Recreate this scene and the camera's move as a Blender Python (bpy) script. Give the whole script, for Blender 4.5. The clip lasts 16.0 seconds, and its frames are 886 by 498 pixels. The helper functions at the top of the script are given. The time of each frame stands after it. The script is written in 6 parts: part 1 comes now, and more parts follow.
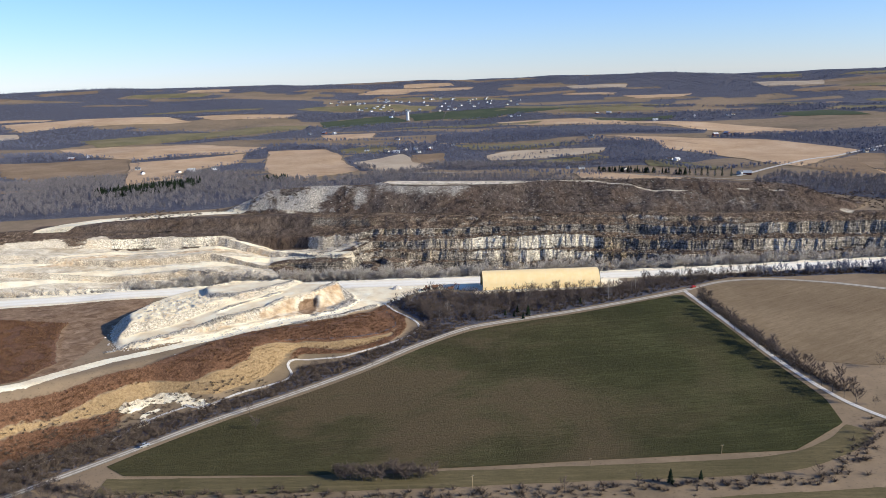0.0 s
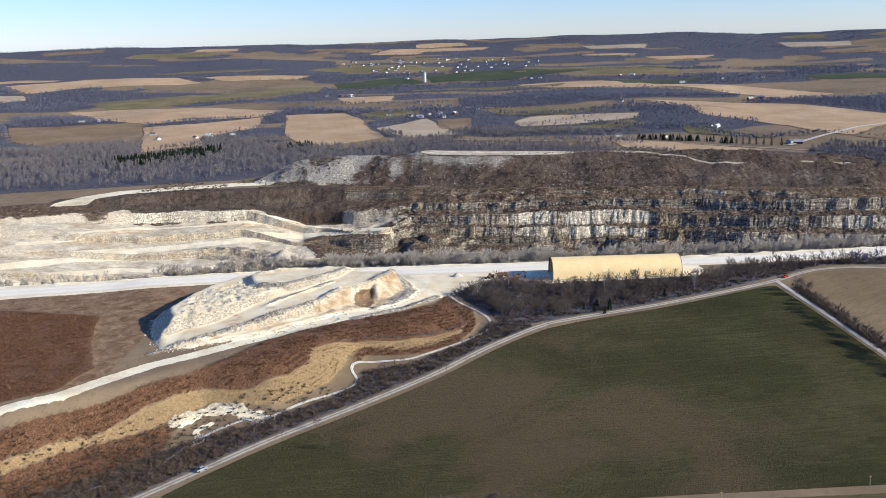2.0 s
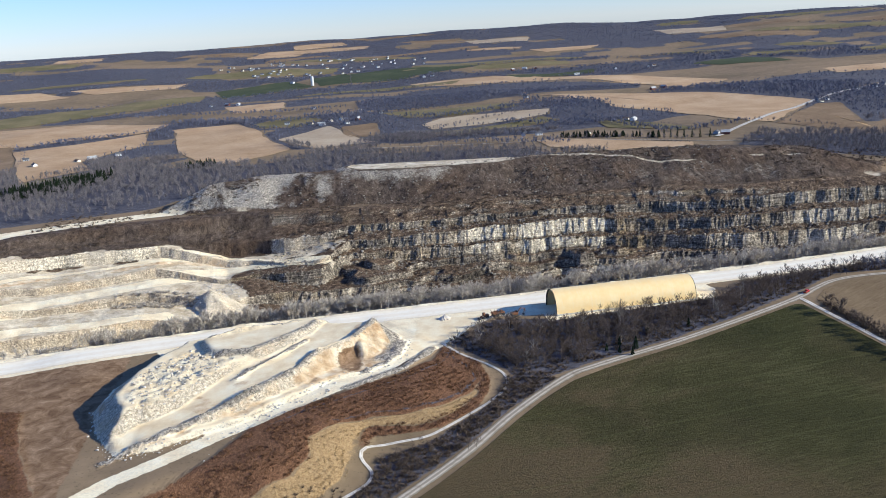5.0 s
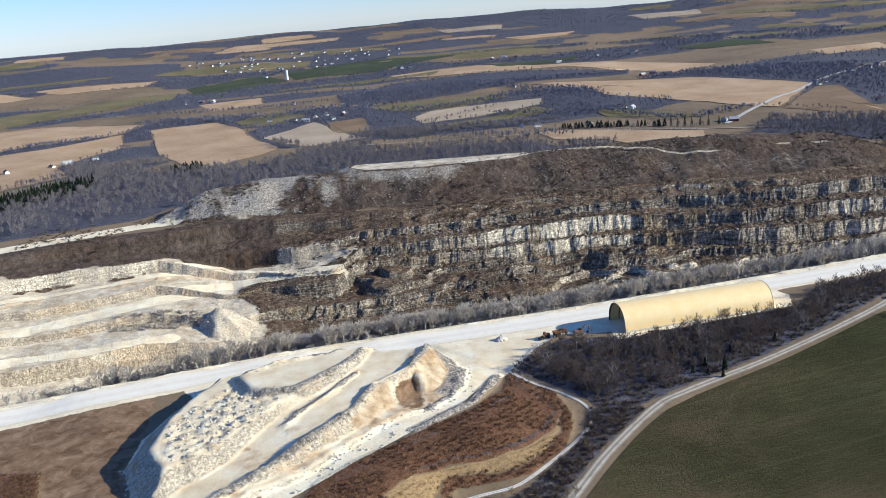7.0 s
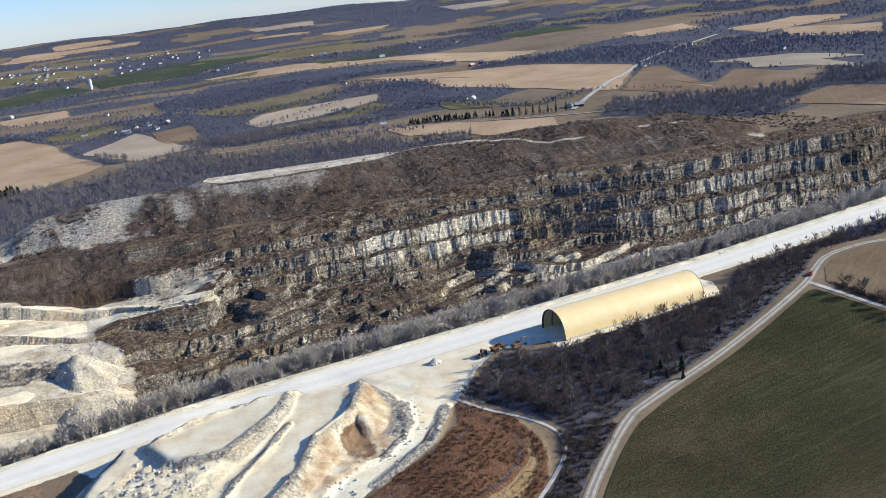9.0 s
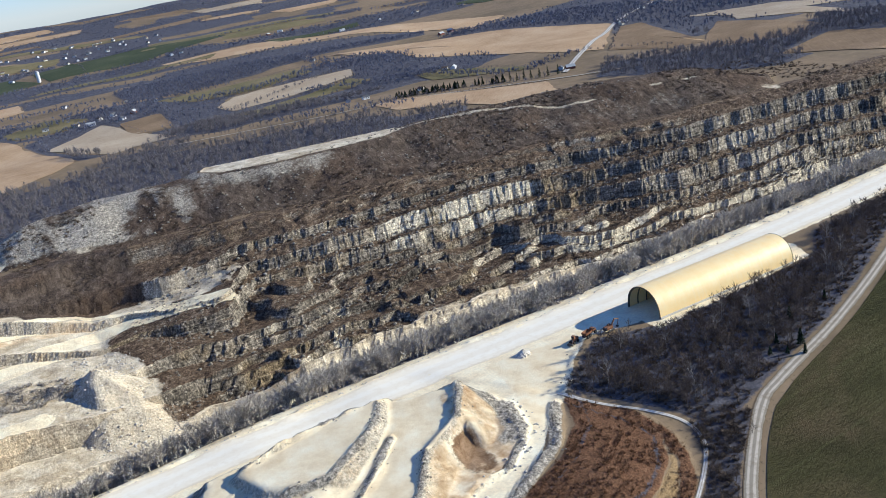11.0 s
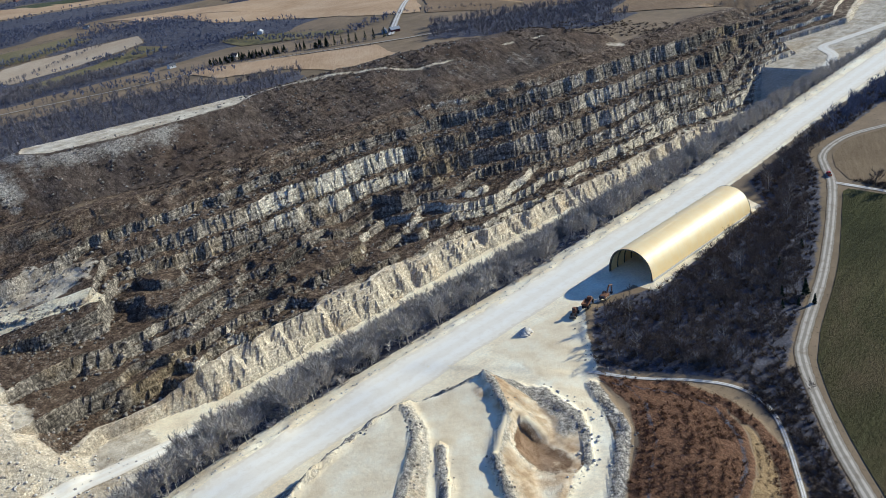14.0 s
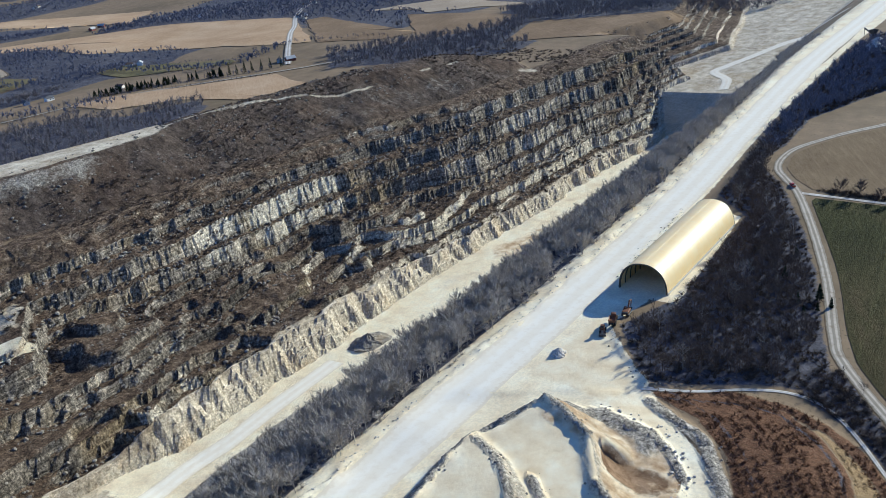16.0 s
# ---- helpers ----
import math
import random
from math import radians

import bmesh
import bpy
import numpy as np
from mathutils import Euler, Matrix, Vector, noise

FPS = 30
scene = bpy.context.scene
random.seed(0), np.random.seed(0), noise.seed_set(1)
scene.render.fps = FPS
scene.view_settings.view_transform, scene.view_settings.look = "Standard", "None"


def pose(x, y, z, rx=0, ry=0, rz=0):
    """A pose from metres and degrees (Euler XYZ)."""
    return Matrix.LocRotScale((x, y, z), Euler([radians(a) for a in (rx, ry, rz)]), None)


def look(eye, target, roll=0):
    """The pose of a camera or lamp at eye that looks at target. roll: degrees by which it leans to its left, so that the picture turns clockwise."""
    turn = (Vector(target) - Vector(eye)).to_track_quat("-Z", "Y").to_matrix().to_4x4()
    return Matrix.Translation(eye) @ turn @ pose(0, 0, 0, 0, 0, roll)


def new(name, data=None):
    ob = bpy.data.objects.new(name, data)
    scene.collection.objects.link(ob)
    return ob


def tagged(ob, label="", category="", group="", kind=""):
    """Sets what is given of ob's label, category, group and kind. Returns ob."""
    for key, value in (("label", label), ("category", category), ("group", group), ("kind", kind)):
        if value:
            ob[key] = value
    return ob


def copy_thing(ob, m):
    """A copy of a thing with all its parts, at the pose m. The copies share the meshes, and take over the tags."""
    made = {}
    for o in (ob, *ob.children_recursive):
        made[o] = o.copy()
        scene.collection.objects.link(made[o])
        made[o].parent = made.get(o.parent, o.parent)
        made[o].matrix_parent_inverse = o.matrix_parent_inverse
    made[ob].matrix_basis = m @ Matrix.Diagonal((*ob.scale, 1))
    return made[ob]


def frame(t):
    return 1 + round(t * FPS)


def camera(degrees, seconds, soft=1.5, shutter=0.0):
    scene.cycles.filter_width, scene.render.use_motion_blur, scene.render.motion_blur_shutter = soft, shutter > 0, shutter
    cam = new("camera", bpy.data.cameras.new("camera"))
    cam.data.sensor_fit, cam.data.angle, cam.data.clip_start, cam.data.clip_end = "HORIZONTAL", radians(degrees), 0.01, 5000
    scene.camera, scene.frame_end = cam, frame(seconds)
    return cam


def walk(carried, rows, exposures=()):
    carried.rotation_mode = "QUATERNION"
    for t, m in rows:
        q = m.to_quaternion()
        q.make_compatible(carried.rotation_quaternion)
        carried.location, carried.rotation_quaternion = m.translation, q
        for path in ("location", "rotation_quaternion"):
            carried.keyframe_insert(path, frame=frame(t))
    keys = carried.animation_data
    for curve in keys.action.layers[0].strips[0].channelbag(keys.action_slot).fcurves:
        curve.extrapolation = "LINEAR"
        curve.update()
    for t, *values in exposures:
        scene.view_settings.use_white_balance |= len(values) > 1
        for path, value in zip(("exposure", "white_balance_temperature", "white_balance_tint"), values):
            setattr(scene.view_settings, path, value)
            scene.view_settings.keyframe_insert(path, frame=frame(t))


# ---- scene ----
cam = camera(52.7, 16.0, soft=0.7)
# seconds, place in metres, turn in degrees
ROWS = [
    (0, 0.08, -3.04, 163.18, 79.015, 1.544, -0.048),
    (0.5, -11.21, 13.13, 164.64, 78.504, 1.617, 0.01),
    (1, -22.32, 29.28, 166.07, 77.936, 1.534, 0.787),
    (1.5, -33.28, 45.4, 167.46, 77.808, 1.574, 1.083),
    (2, -44.08, 61.51, 168.81, 76.483, 1.388, 0.182),
    (2.5, -54.73, 77.6, 170.11, 75.861, 1.892, -1.216),
    (3, -65.24, 93.67, 171.37, 76.085, 2.318, -2.547),
    (3.5, -75.62, 109.72, 172.57, 76.661, 2.696, -4.939),
    (4, -85.86, 125.76, 173.73, 76.462, 3.346, -6.606),
    (6.5, -135.41, 205.81, 178.56, 75.307, 3.558, -9.93),
    (7, -145.03, 221.8, 179.31, 75.107, 4.678, -10.76),
    (7.5, -154.56, 237.79, 179.99, 74.7, 4.522, -13.051),
    (8, -164.02, 253.77, 180.59, 74.119, 4.086, -17.013),
    (8.5, -173.42, 269.76, 181.1, 74.314, 4.492, -21.555),
    (9, -182.74, 285.74, 181.53, 73.61, 6.517, -23.345),
    (11.5, -228.68, 365.74, 182.22, 70.712, 9.929, -28.469),
    (12, -237.77, 381.76, 182.05, 70.086, 10.459, -29.909),
    (12.5, -246.84, 397.8, 181.77, 69.213, 11.178, -30.936),
    (13, -255.91, 413.84, 181.37, 67.931, 11.735, -32.399),
    (13.5, -264.97, 429.91, 180.86, 67.505, 10.342, -36.619),
    (14, -274.03, 445.99, 180.22, 67.173, 7.659, -43.267),
    (14.5, -283.11, 462.09, 179.46, 66.584, 6.468, -47.221),
    (15, -292.2, 478.2, 178.58, 66.269, 5.877, -49.666),
    (15.5, -301.31, 494.34, 177.56, 67.149, 5.856, -51.883),
    (16, -310.46, 510.5, 176.41, 68.217, 6.311, -53.116),
]
walk(cam, [(t, pose(*row)) for t, *row in ROWS], exposures=[(0.0, 0.57, 5600, 9), (9.0, 0.57, 5400, 6), (13.0, 0.48, 5450, 4.5), (13.7, 0.34, 5350, 3.5), (16.0, 0.38, 5200, 2.5)])

# ---- daylight ----
SUN_FROM = Vector((1.0, -0.29, 0.41)).normalized()      # low winter sun over the far end of the haul road
sun_data = bpy.data.lights.new("sun", "SUN")
sun_data.energy, sun_data.angle, sun_data.color = 5.25, radians(0.55), (1.0, 0.87, 0.65)
sun = new("sun", sun_data)
sun.matrix_world = look(SUN_FROM * 900, (0, 0, 0))
world = bpy.data.worlds.new("winter_sky")
scene.world = world
world.use_nodes = True
sky = world.node_tree.nodes.new("ShaderNodeTexSky")
sky.sky_type, sky.sun_disc = "NISHITA", False
sky.sun_elevation = math.asin(SUN_FROM.z)
sky.sun_rotation = math.atan2(SUN_FROM.x, SUN_FROM.y)
sky.altitude, sky.air_density, sky.dust_density, sky.ozone_density = 400, 1.0, 0.0, 4.0
clear = world.node_tree.nodes.new("ShaderNodeMix")
clear.data_type, clear.blend_type = "RGBA", "MULTIPLY"
clear.inputs[0].default_value, clear.inputs[7].default_value = 1.0, (0.85, 0.87, 1.10, 1.0)
world.node_tree.links.new(sky.outputs[0], clear.inputs[6])
world.node_tree.links.new(clear.outputs[2], world.node_tree.nodes["Background"].inputs[0])
world.node_tree.nodes["Background"].inputs[1].default_value = 0.1


# ---- small tools ----
def mesh_np(name, verts, faces, material=None, smooth=False):
    """A mesh object from arrays of places and of faces that all have the same number of corners."""
    verts, faces = np.asarray(verts, np.float32), np.asarray(faces, np.int32)
    me = bpy.data.meshes.new(name)
    k = faces.shape[1]
    me.vertices.add(len(verts))
    me.vertices.foreach_set("co", verts.ravel())
    me.loops.add(faces.size)
    me.loops.foreach_set("vertex_index", faces.ravel())
    me.polygons.add(len(faces))
    me.polygons.foreach_set("loop_start", np.arange(0, faces.size, k, dtype=np.int32))
    me.polygons.foreach_set("use_smooth", np.full(len(faces), smooth))
    if material:
        me.materials.append(material)
    me.update(calc_edges=True)
    return me


def under(child, parent):
    child.parent = parent
    return child


def part(name, me, parent, label=""):
    """Links a mesh as one part of a thing."""
    return tagged(under(new(name, me), parent), label)


def bm_mesh(bm, name, material=None, smooth=False):
    me = bpy.data.meshes.new(name)
    bmesh.ops.recalc_face_normals(bm, faces=bm.faces)
    bm.to_mesh(me)
    bm.free()
    if material:
        me.materials.append(material)
    if smooth:
        me.polygons.foreach_set("use_smooth", np.ones(len(me.polygons), bool))
    return me


def box_bm(bm, size, at, turn=0.0, bevel=0.0):
    r = bmesh.ops.create_cube(bm, size=1.0, matrix=pose(*at, 0, 0, turn) @ Matrix.Diagonal((*size, 1)))
    if bevel:
        edges = {e for v in r["verts"] for e in v.link_edges}
        bmesh.ops.bevel(bm, geom=list(edges), offset=bevel, segments=1, affect="EDGES")


def box_mesh(name, size, at, material, turn=0.0, bevel=0.0):
    bm = bmesh.new()
    box_bm(bm, size, at, turn, bevel)
    return bm_mesh(bm, name, material)


def join_np(pieces):
    vs, fs, n = [], [], 0
    for v, f in pieces:
        vs.append(np.asarray(v, float))
        fs.append(np.asarray(f, int) + n)
        n += len(v)
    return np.concatenate(vs), np.concatenate(fs)


def scatter(template, places, scales, turns):
    """Copies of a template (places, faces), each moved, scaled (width, height) and turned about z, joined into one pair of arrays."""
    v, f = np.asarray(template[0], float), np.asarray(template[1], int)
    c, s = np.cos(turns)[:, None], np.sin(turns)[:, None]
    w, h = scales[:, :1], scales[:, 1:2]
    x = (c * v[:, 0] - s * v[:, 1]) * w + places[:, :1]
    y = (s * v[:, 0] + c * v[:, 1]) * w + places[:, 1:2]
    z = v[:, 2] * h + places[:, 2:3]
    out = np.stack([x, y, z], -1).reshape(-1, 3)
    faces = (f[None] + (np.arange(len(places)) * len(v))[:, None, None]).reshape(-1, f.shape[1])
    return out, faces


# ---- relief of the land ----
LATTICE = np.random.RandomState(7).rand(256, 256)


def wave_noise(x, y, size, shift=0.0):
    """Smooth noise from 0 to 1 with lumps of about the given size in metres."""
    u, v = np.asarray(x, float) / size + shift + 500.3, np.asarray(y, float) / size + 1.7 * shift + 500.7
    i, j = np.floor(u).astype(int), np.floor(v).astype(int)
    fu, fv = u - i, v - j
    fu, fv = fu * fu * (3 - 2 * fu), fv * fv * (3 - 2 * fv)
    a, b = i % 256, j % 256
    a1, b1 = (i + 1) % 256, (j + 1) % 256
    return (LATTICE[a, b] * (1 - fu) + LATTICE[a1, b] * fu) * (1 - fv) + (LATTICE[a, b1] * (1 - fu) + LATTICE[a1, b1] * fu) * fv


def fractal(x, y, size, octaves=4, shift=0.0):
    total, weight = 0.0, 0.0
    for k in range(octaves):
        total = total + wave_noise(x, y, size / 2**k, shift + 3.1 * k) * 0.55**k
        weight += 0.55**k
    return total / weight


def smooth(a, b, v):
    t = np.clip((np.asarray(v, float) - a) / (b - a), 0, 1)
    return t * t * (3 - 2 * t)


def line_distance(x, y, line):
    """The distance from a line of points, its sign positive on the left of the line's way, and the share of the way along it."""
    x, y = np.asarray(x, float), np.asarray(y, float)
    best, sign, along = np.full(x.shape, 1e9), np.ones(x.shape), np.zeros(x.shape)
    for k, ((ax, ay), (bx, by)) in enumerate(zip(line[:-1], line[1:])):
        dx, dy = bx - ax, by - ay
        t = np.clip(((x - ax) * dx + (y - ay) * dy) / (dx * dx + dy * dy), 0, 1)
        d = np.hypot(x - ax - t * dx, y - ay - t * dy)
        near = d < best
        best = np.where(near, d, best)
        sign = np.where(near, np.sign(dx * (y - ay) - dy * (x - ax)), sign)
        along = np.where(near, (k + t) / (len(line) - 1), along)
    return best * sign, along


def inside(x, y, ring):
    """The distance into a closed outline, negative outside."""
    x, y = np.asarray(x, float), np.asarray(y, float)
    closed = list(ring) + [ring[0]]
    d = np.abs(line_distance(x, y, closed)[0])
    odd = np.zeros(x.shape, bool)
    for (ax, ay), (bx, by) in zip(closed[:-1], closed[1:]):
        if ay != by:
            odd ^= ((ay > y) != (by > y)) & (x < (bx - ax) * (y - ay) / (by - ay) + ax)
    return np.where(odd, d, -d)


HAUL_FAR = [(-900, 560), (-520, 652), (-350, 678), (-160, 704), (0, 710), (176, 722), (330, 740), (516, 761), (870, 778), (1500, 790)]
HAUL_NEAR = [(-900, 525), (-520, 618), (-336, 650), (-200, 675), (-115, 685), (0, 688), (158, 697), (311, 712), (557, 728), (870, 734), (1500, 742)]
# Cuts through the pit from the road's edge to the old ground: at each x, the places y and heights z of the same row of edges.
CUTS_X, CUTS_Y, CUTS_Z = [], [], []


def cut(x, across, heights):
    CUTS_X.append(x)
    CUTS_Y.append(across)
    CUTS_Z.append(heights)


cut(-700, [622, 660, 690, 720, 760, 790, 810, 840, 850, 870, 885, 905, 912, 916, 930], [0, -6, -6, -5, -5, -4, -4, -3, -3, -2, -2, -1, -1, -1, -1])
cut(-520, [668, 720, 745, 775, 835, 845, 890, 900, 935, 945, 965, 985, 992, 996, 1010], [0, -34, -36, -32, -30, -25, -23, -18, -17, -11, -9, -4, -3, -2, -1])
cut(-360, [690, 750, 830, 842, 856, 882, 922, 930, 960, 972, 1018, 1030, 1044, 1050, 1070], [0, -60, -61, -58, -56, -46, -44, -38, -36, -29, -27, -15, -13, -11, -8])
cut(-270, [696, 775, 860, 872, 886, 914, 946, 955, 990, 1002, 1028, 1038, 1050, 1054, 1072], [0, -72, -73, -69, -67, -49, -47, -39, -37, -29, -27, -16, -14, -12, -9])
cut(-205, [702, 800, 872, 884, 896, 916, 930, 942, 976, 981, 1014, 1021, 1041, 1047, 1085], [0, -80, -81, -76, -73, -58, -56, -49, -45, -42, -39.5, -33.5, -34, -22, -9])
cut(-180, [704, 825, 888, 900, 908, 925, 937, 948, 976, 981, 1009, 1015, 1037, 1043, 1080], [0, -83, -84, -78, -75, -61, -58, -50, -42, -39.5, -38, -34, -33.5, -21, -9])
cut(-150, [706, 850, 903, 915, 920, 934, 944, 953, 964, 972, 990, 994, 1022, 1031, 1075], [0, -85, -86, -79, -77, -64, -61, -50, -46, -38, -35, -34, -33, -20, -9])
cut(-115, [709, 860, 903, 914, 919, 928, 944, 954, 966, 972, 978, 984, 1022, 1030, 1066], [0, -90, -89, -81, -79, -65, -60, -46, -42, -36, -33, -31, -27, -18, -8])
cut(-85, [712, 866, 899, 911, 927, 932, 947, 954, 1004, 1012, 1015, 1020, 1030, 1035, 1060], [0, -91, -91, -71, -69, -62, -59, -48, -40, -34, -32, -24, -18, -12, -7])
cut(-40, [714, 868, 899, 914, 929, 934, 951, 957, 1000, 1006, 1009, 1013, 1026, 1030, 1052], [0, -91, -91, -71, -69, -61, -58, -51, -42, -34, -32, -22, -17.5, -11, -4])
cut(0, [715, 868, 899, 916, 930, 935, 953, 959, 994, 1001, 1004, 1008, 1021, 1025, 1046], [0, -91, -91, -71, -69, -61, -58, -51, -43.5, -34, -32.5, -21.5, -17.5, -11.5, -3])
cut(60, [718, 868, 901, 917, 938, 944, 966, 973, 993, 1000, 1004, 1008, 1022, 1026, 1046], [0, -91, -91, -72, -69, -62, -59, -52, -45, -35, -33, -20.5, -17, -11, -2])
cut(120, [722, 868, 907, 921, 948, 955, 972, 980, 995, 1002, 1005, 1009, 1021, 1025, 1045], [0, -91, -91, -75, -71, -64, -61, -53, -46, -36, -34, -20.5, -17, -11, -2])
cut(172, [726, 868, 908, 920, 936, 944, 962, 970, 991, 999, 1002, 1008, 1016, 1020, 1040], [0, -91, -91, -77, -74, -65, -62, -54, -49, -38.5, -36, -21.5, -18.5, -11, -2])
cut(225, [730, 866, 906, 920, 931, 939, 965, 972, 977, 983, 992, 998, 1010, 1016, 1036], [0, -91, -91, -79, -76, -67, -63, -54, -52, -40, -37, -26, -22, -12, -1])
cut(295, [740, 862, 901, 915, 926, 935, 946, 952, 956, 961, 970, 976, 987, 993, 1012], [0, -91, -91, -80, -77, -68, -66, -55, -52.5, -39, -33, -25, -20, -11, -2])
cut(370, [750, 856, 905, 919, 924, 931, 937, 942, 947, 953, 962, 968, 978, 985, 1005], [0, -91, -91, -80, -78, -68, -66, -54, -52, -40, -37, -24, -20, -8, -2])
cut(435, [757, 852, 904, 917, 922, 929, 932, 937, 941, 947, 958, 964, 972, 980, 1000], [0, -90, -90, -78, -76.5, -64, -62, -48, -46, -36, -33, -22, -19, -6, -2])
cut(530, [768, 850, 893, 902, 906, 913, 917, 923, 928, 934, 939, 946, 955, 963, 986], [0, -88, -88, -79, -77, -67, -65, -53, -50, -39, -36, -22, -18, -6, -3])
cut(548, [769, 848, 893, 901, 906, 912, 917, 924, 930, 937, 942, 949, 957, 965, 988], [0, -86, -87, -78, -76, -66, -64, -52, -49, -38, -35, -21, -17, -7, -4])
cut(592, [773, 842, 915, 921, 924, 928, 931, 934, 937, 941, 944, 949, 957, 964, 990], [0, -50, -51, -49, -47, -44, -42, -38, -36, -31, -28, -20, -17, -9, -6])
cut(640, [778, 830, 905, 911, 914, 918, 921, 925, 928, 932, 935, 939, 942, 948, 975], [0, -46, -47, -44, -42, -38, -36, -31, -29, -24, -22, -17, -15, -11, -8])
cut(656, [780, 830, 952, 958, 962, 966, 972, 978, 984, 990, 996, 1002, 1006, 1012, 1030], [0, -45, -47, -43, -41, -36, -34, -29, -27, -23, -21, -17, -15, -12, -9])
cut(760, [785, 835, 900, 912, 920, 928, 936, 944, 950, 956, 962, 966, 969, 973, 990], [0, -36, -38, -33, -32, -27, -26, -21, -20, -16, -15, -12, -11, -8, -6])
cut(1000, [800, 830, 960, 972, 980, 988, 996, 1004, 1010, 1016, 1022, 1026, 1029, 1033, 1050], [0, -16, -18, -16, -15, -13, -12, -10, -9, -7, -6, -5, -4, -3, -2])
CUTS_X, CUTS_Y, CUTS_Z = (np.array(a, float) for a in (CUTS_X, CUTS_Y, CUTS_Z))
for step_k in (4, 6):
    # scree lies against the foot of the lower faces
    share = 0.3 * np.interp(CUTS_X, [-200, -80], [0.0, 1.0])
    CUTS_Z[:, step_k] += share * (CUTS_Z[:, step_k + 1] - CUTS_Z[:, step_k])
    CUTS_Y[:, step_k] += share * (CUTS_Y[:, step_k + 1] - CUTS_Y[:, step_k])
for step_k in (2, 4, 6, 8, 10, 12):
    # the faces stand nearly upright and the treads between them take the rest
    share = np.interp(CUTS_X, [-480, -380], [0.0, 1.0])
    deep = CUTS_Y[:, step_k + 1] - CUTS_Y[:, step_k]
    spare = np.maximum(deep - (0.62 if step_k == 2 else 0.26) * (CUTS_Z[:, step_k + 1] - CUTS_Z[:, step_k]), 0) * share
    CUTS_Y[:, step_k] += 0.62 * spare
    CUTS_Y[:, step_k + 1] -= 0.38 * spare
CUTS_Y[:, 0] = np.interp(CUTS_X, *np.array(HAUL_FAR, float).T) + 4


def cell(i, j):
    return LATTICE[np.floor(i).astype(int) % 256, np.asarray(j).astype(int) % 256]


def pit(x, y):
    """The height inside the pit, how far into it a place lies, the place across the cut and the edges of the cut there."""
    ys = [np.interp(x, CUTS_X, CUTS_Y[:, k]) for k in range(CUTS_Y.shape[1])]
    zs = [np.interp(x, CUTS_X, CUTS_Z[:, k]) for k in range(CUTS_Z.shape[1])]
    wall = smooth(-10, 12, y - ys[1]) * np.interp(x, [-400, -150, -80, 600, 700], [0.45, 0.6, 1, 1, 0.6])
    ragged = 0.3 * smooth(5, 40, y - ys[0]) + 0.7 * wall
    east = smooth(-140, -90, x)
    v = y + ((fractal(x, y, 75, 3, 2.0) - 0.5) * (12 - 5 * east) + (fractal(x * 0.8, y, 22, 3, 3.0) - 0.5) * 7.0) * ragged + (fractal(x, y, 13, 3, 23.0) - 0.5) * 5 * smooth(-110, -180, x) * wall
    row = sum((v >= e).astype(int) for e in ys)
    wx = x + (fractal(x, y, 20, 2, 1.0) - 0.5) * 7 + y * 0.25
    # upright joints: each face stands forward and back in blocks
    v = v + ((cell(wx / 13.0 + 0.4 * fractal(x, y, 30, 2, 3.0), row // 2 * 7) - 0.5) * 1.3 * smooth(-2, 6, v - ys[3]) + (cell(wx / 4.6, row // 2 * 13 + 5) - 0.5) * 1.0 + (fractal(x, y, 11, 4, 19.0) - 0.5) * (4.2 + 5.0 * (row == 3))) * wall * east
    z = zs[0]
    for k in range(len(ys) - 1):
        t = np.clip((v - ys[k]) / np.maximum(ys[k + 1] - ys[k], 0.5), 0, 1)
        z = np.where(v >= ys[k], zs[k] + (zs[k + 1] - zs[k]) * (t if k else t**1.25), z)
    up = wall * smooth(0, 6, v - ys[2])
    z = z + 0.7 * np.sin(z * 1.6 + 5 * fractal(x, y, 60, 2, 7.0)) * up * np.interp(x, [-195, -60, 20], [0.25, 0.7, 1.0])
    # between the bottom wall and the pale beds the slope lies in broken heaps and short ledges
    broken = smooth(0, 6, v - ys[3]) * smooth(2, -6, v - ys[8]) * smooth(-170, -130, x) * smooth(330, 230, x)
    lumps = z + ((fractal(x, y, 52, 3, 15.0) - 0.5) * 15 + (fractal(x, y, 18, 2, 31.0) - 0.5) * 4) * broken
    ledge = lumps / 6.4 + (fractal(x, y, 70, 2, 17.0) - 0.5) * 2.5
    z = np.where(broken > 0.02, lumps + broken * (6.4 * (np.floor(ledge) + smooth(0.68, 0.94, ledge - np.floor(ledge))) - 6.4 * ledge), z)
    z = z + 7.0 * np.exp(-(((x - 48) / 16) ** 2) - (((y - 972) / 13) ** 2)) * smooth(2, -8, v - ys[8])
    tower = smooth(8.5, 7.0, np.abs(x - 138 + 0.3 * (y - 980))) * smooth(971, 973, y) * smooth(994, 990, y)
    z = np.maximum(z, z * (1 - tower) + tower * (-46.5 + (fractal(x, y, 9, 2, 2.0) - 0.5) * 5))
    z = z + (fractal(x, y, 8, 3, 5.0) - 0.5) * 2.4 * up + (fractal(x, y, 34, 2, 5.0) - 0.5) * 2.0 * up
    into = np.minimum(v - ys[0], ys[-1] - v)
    return z, into, v, ys


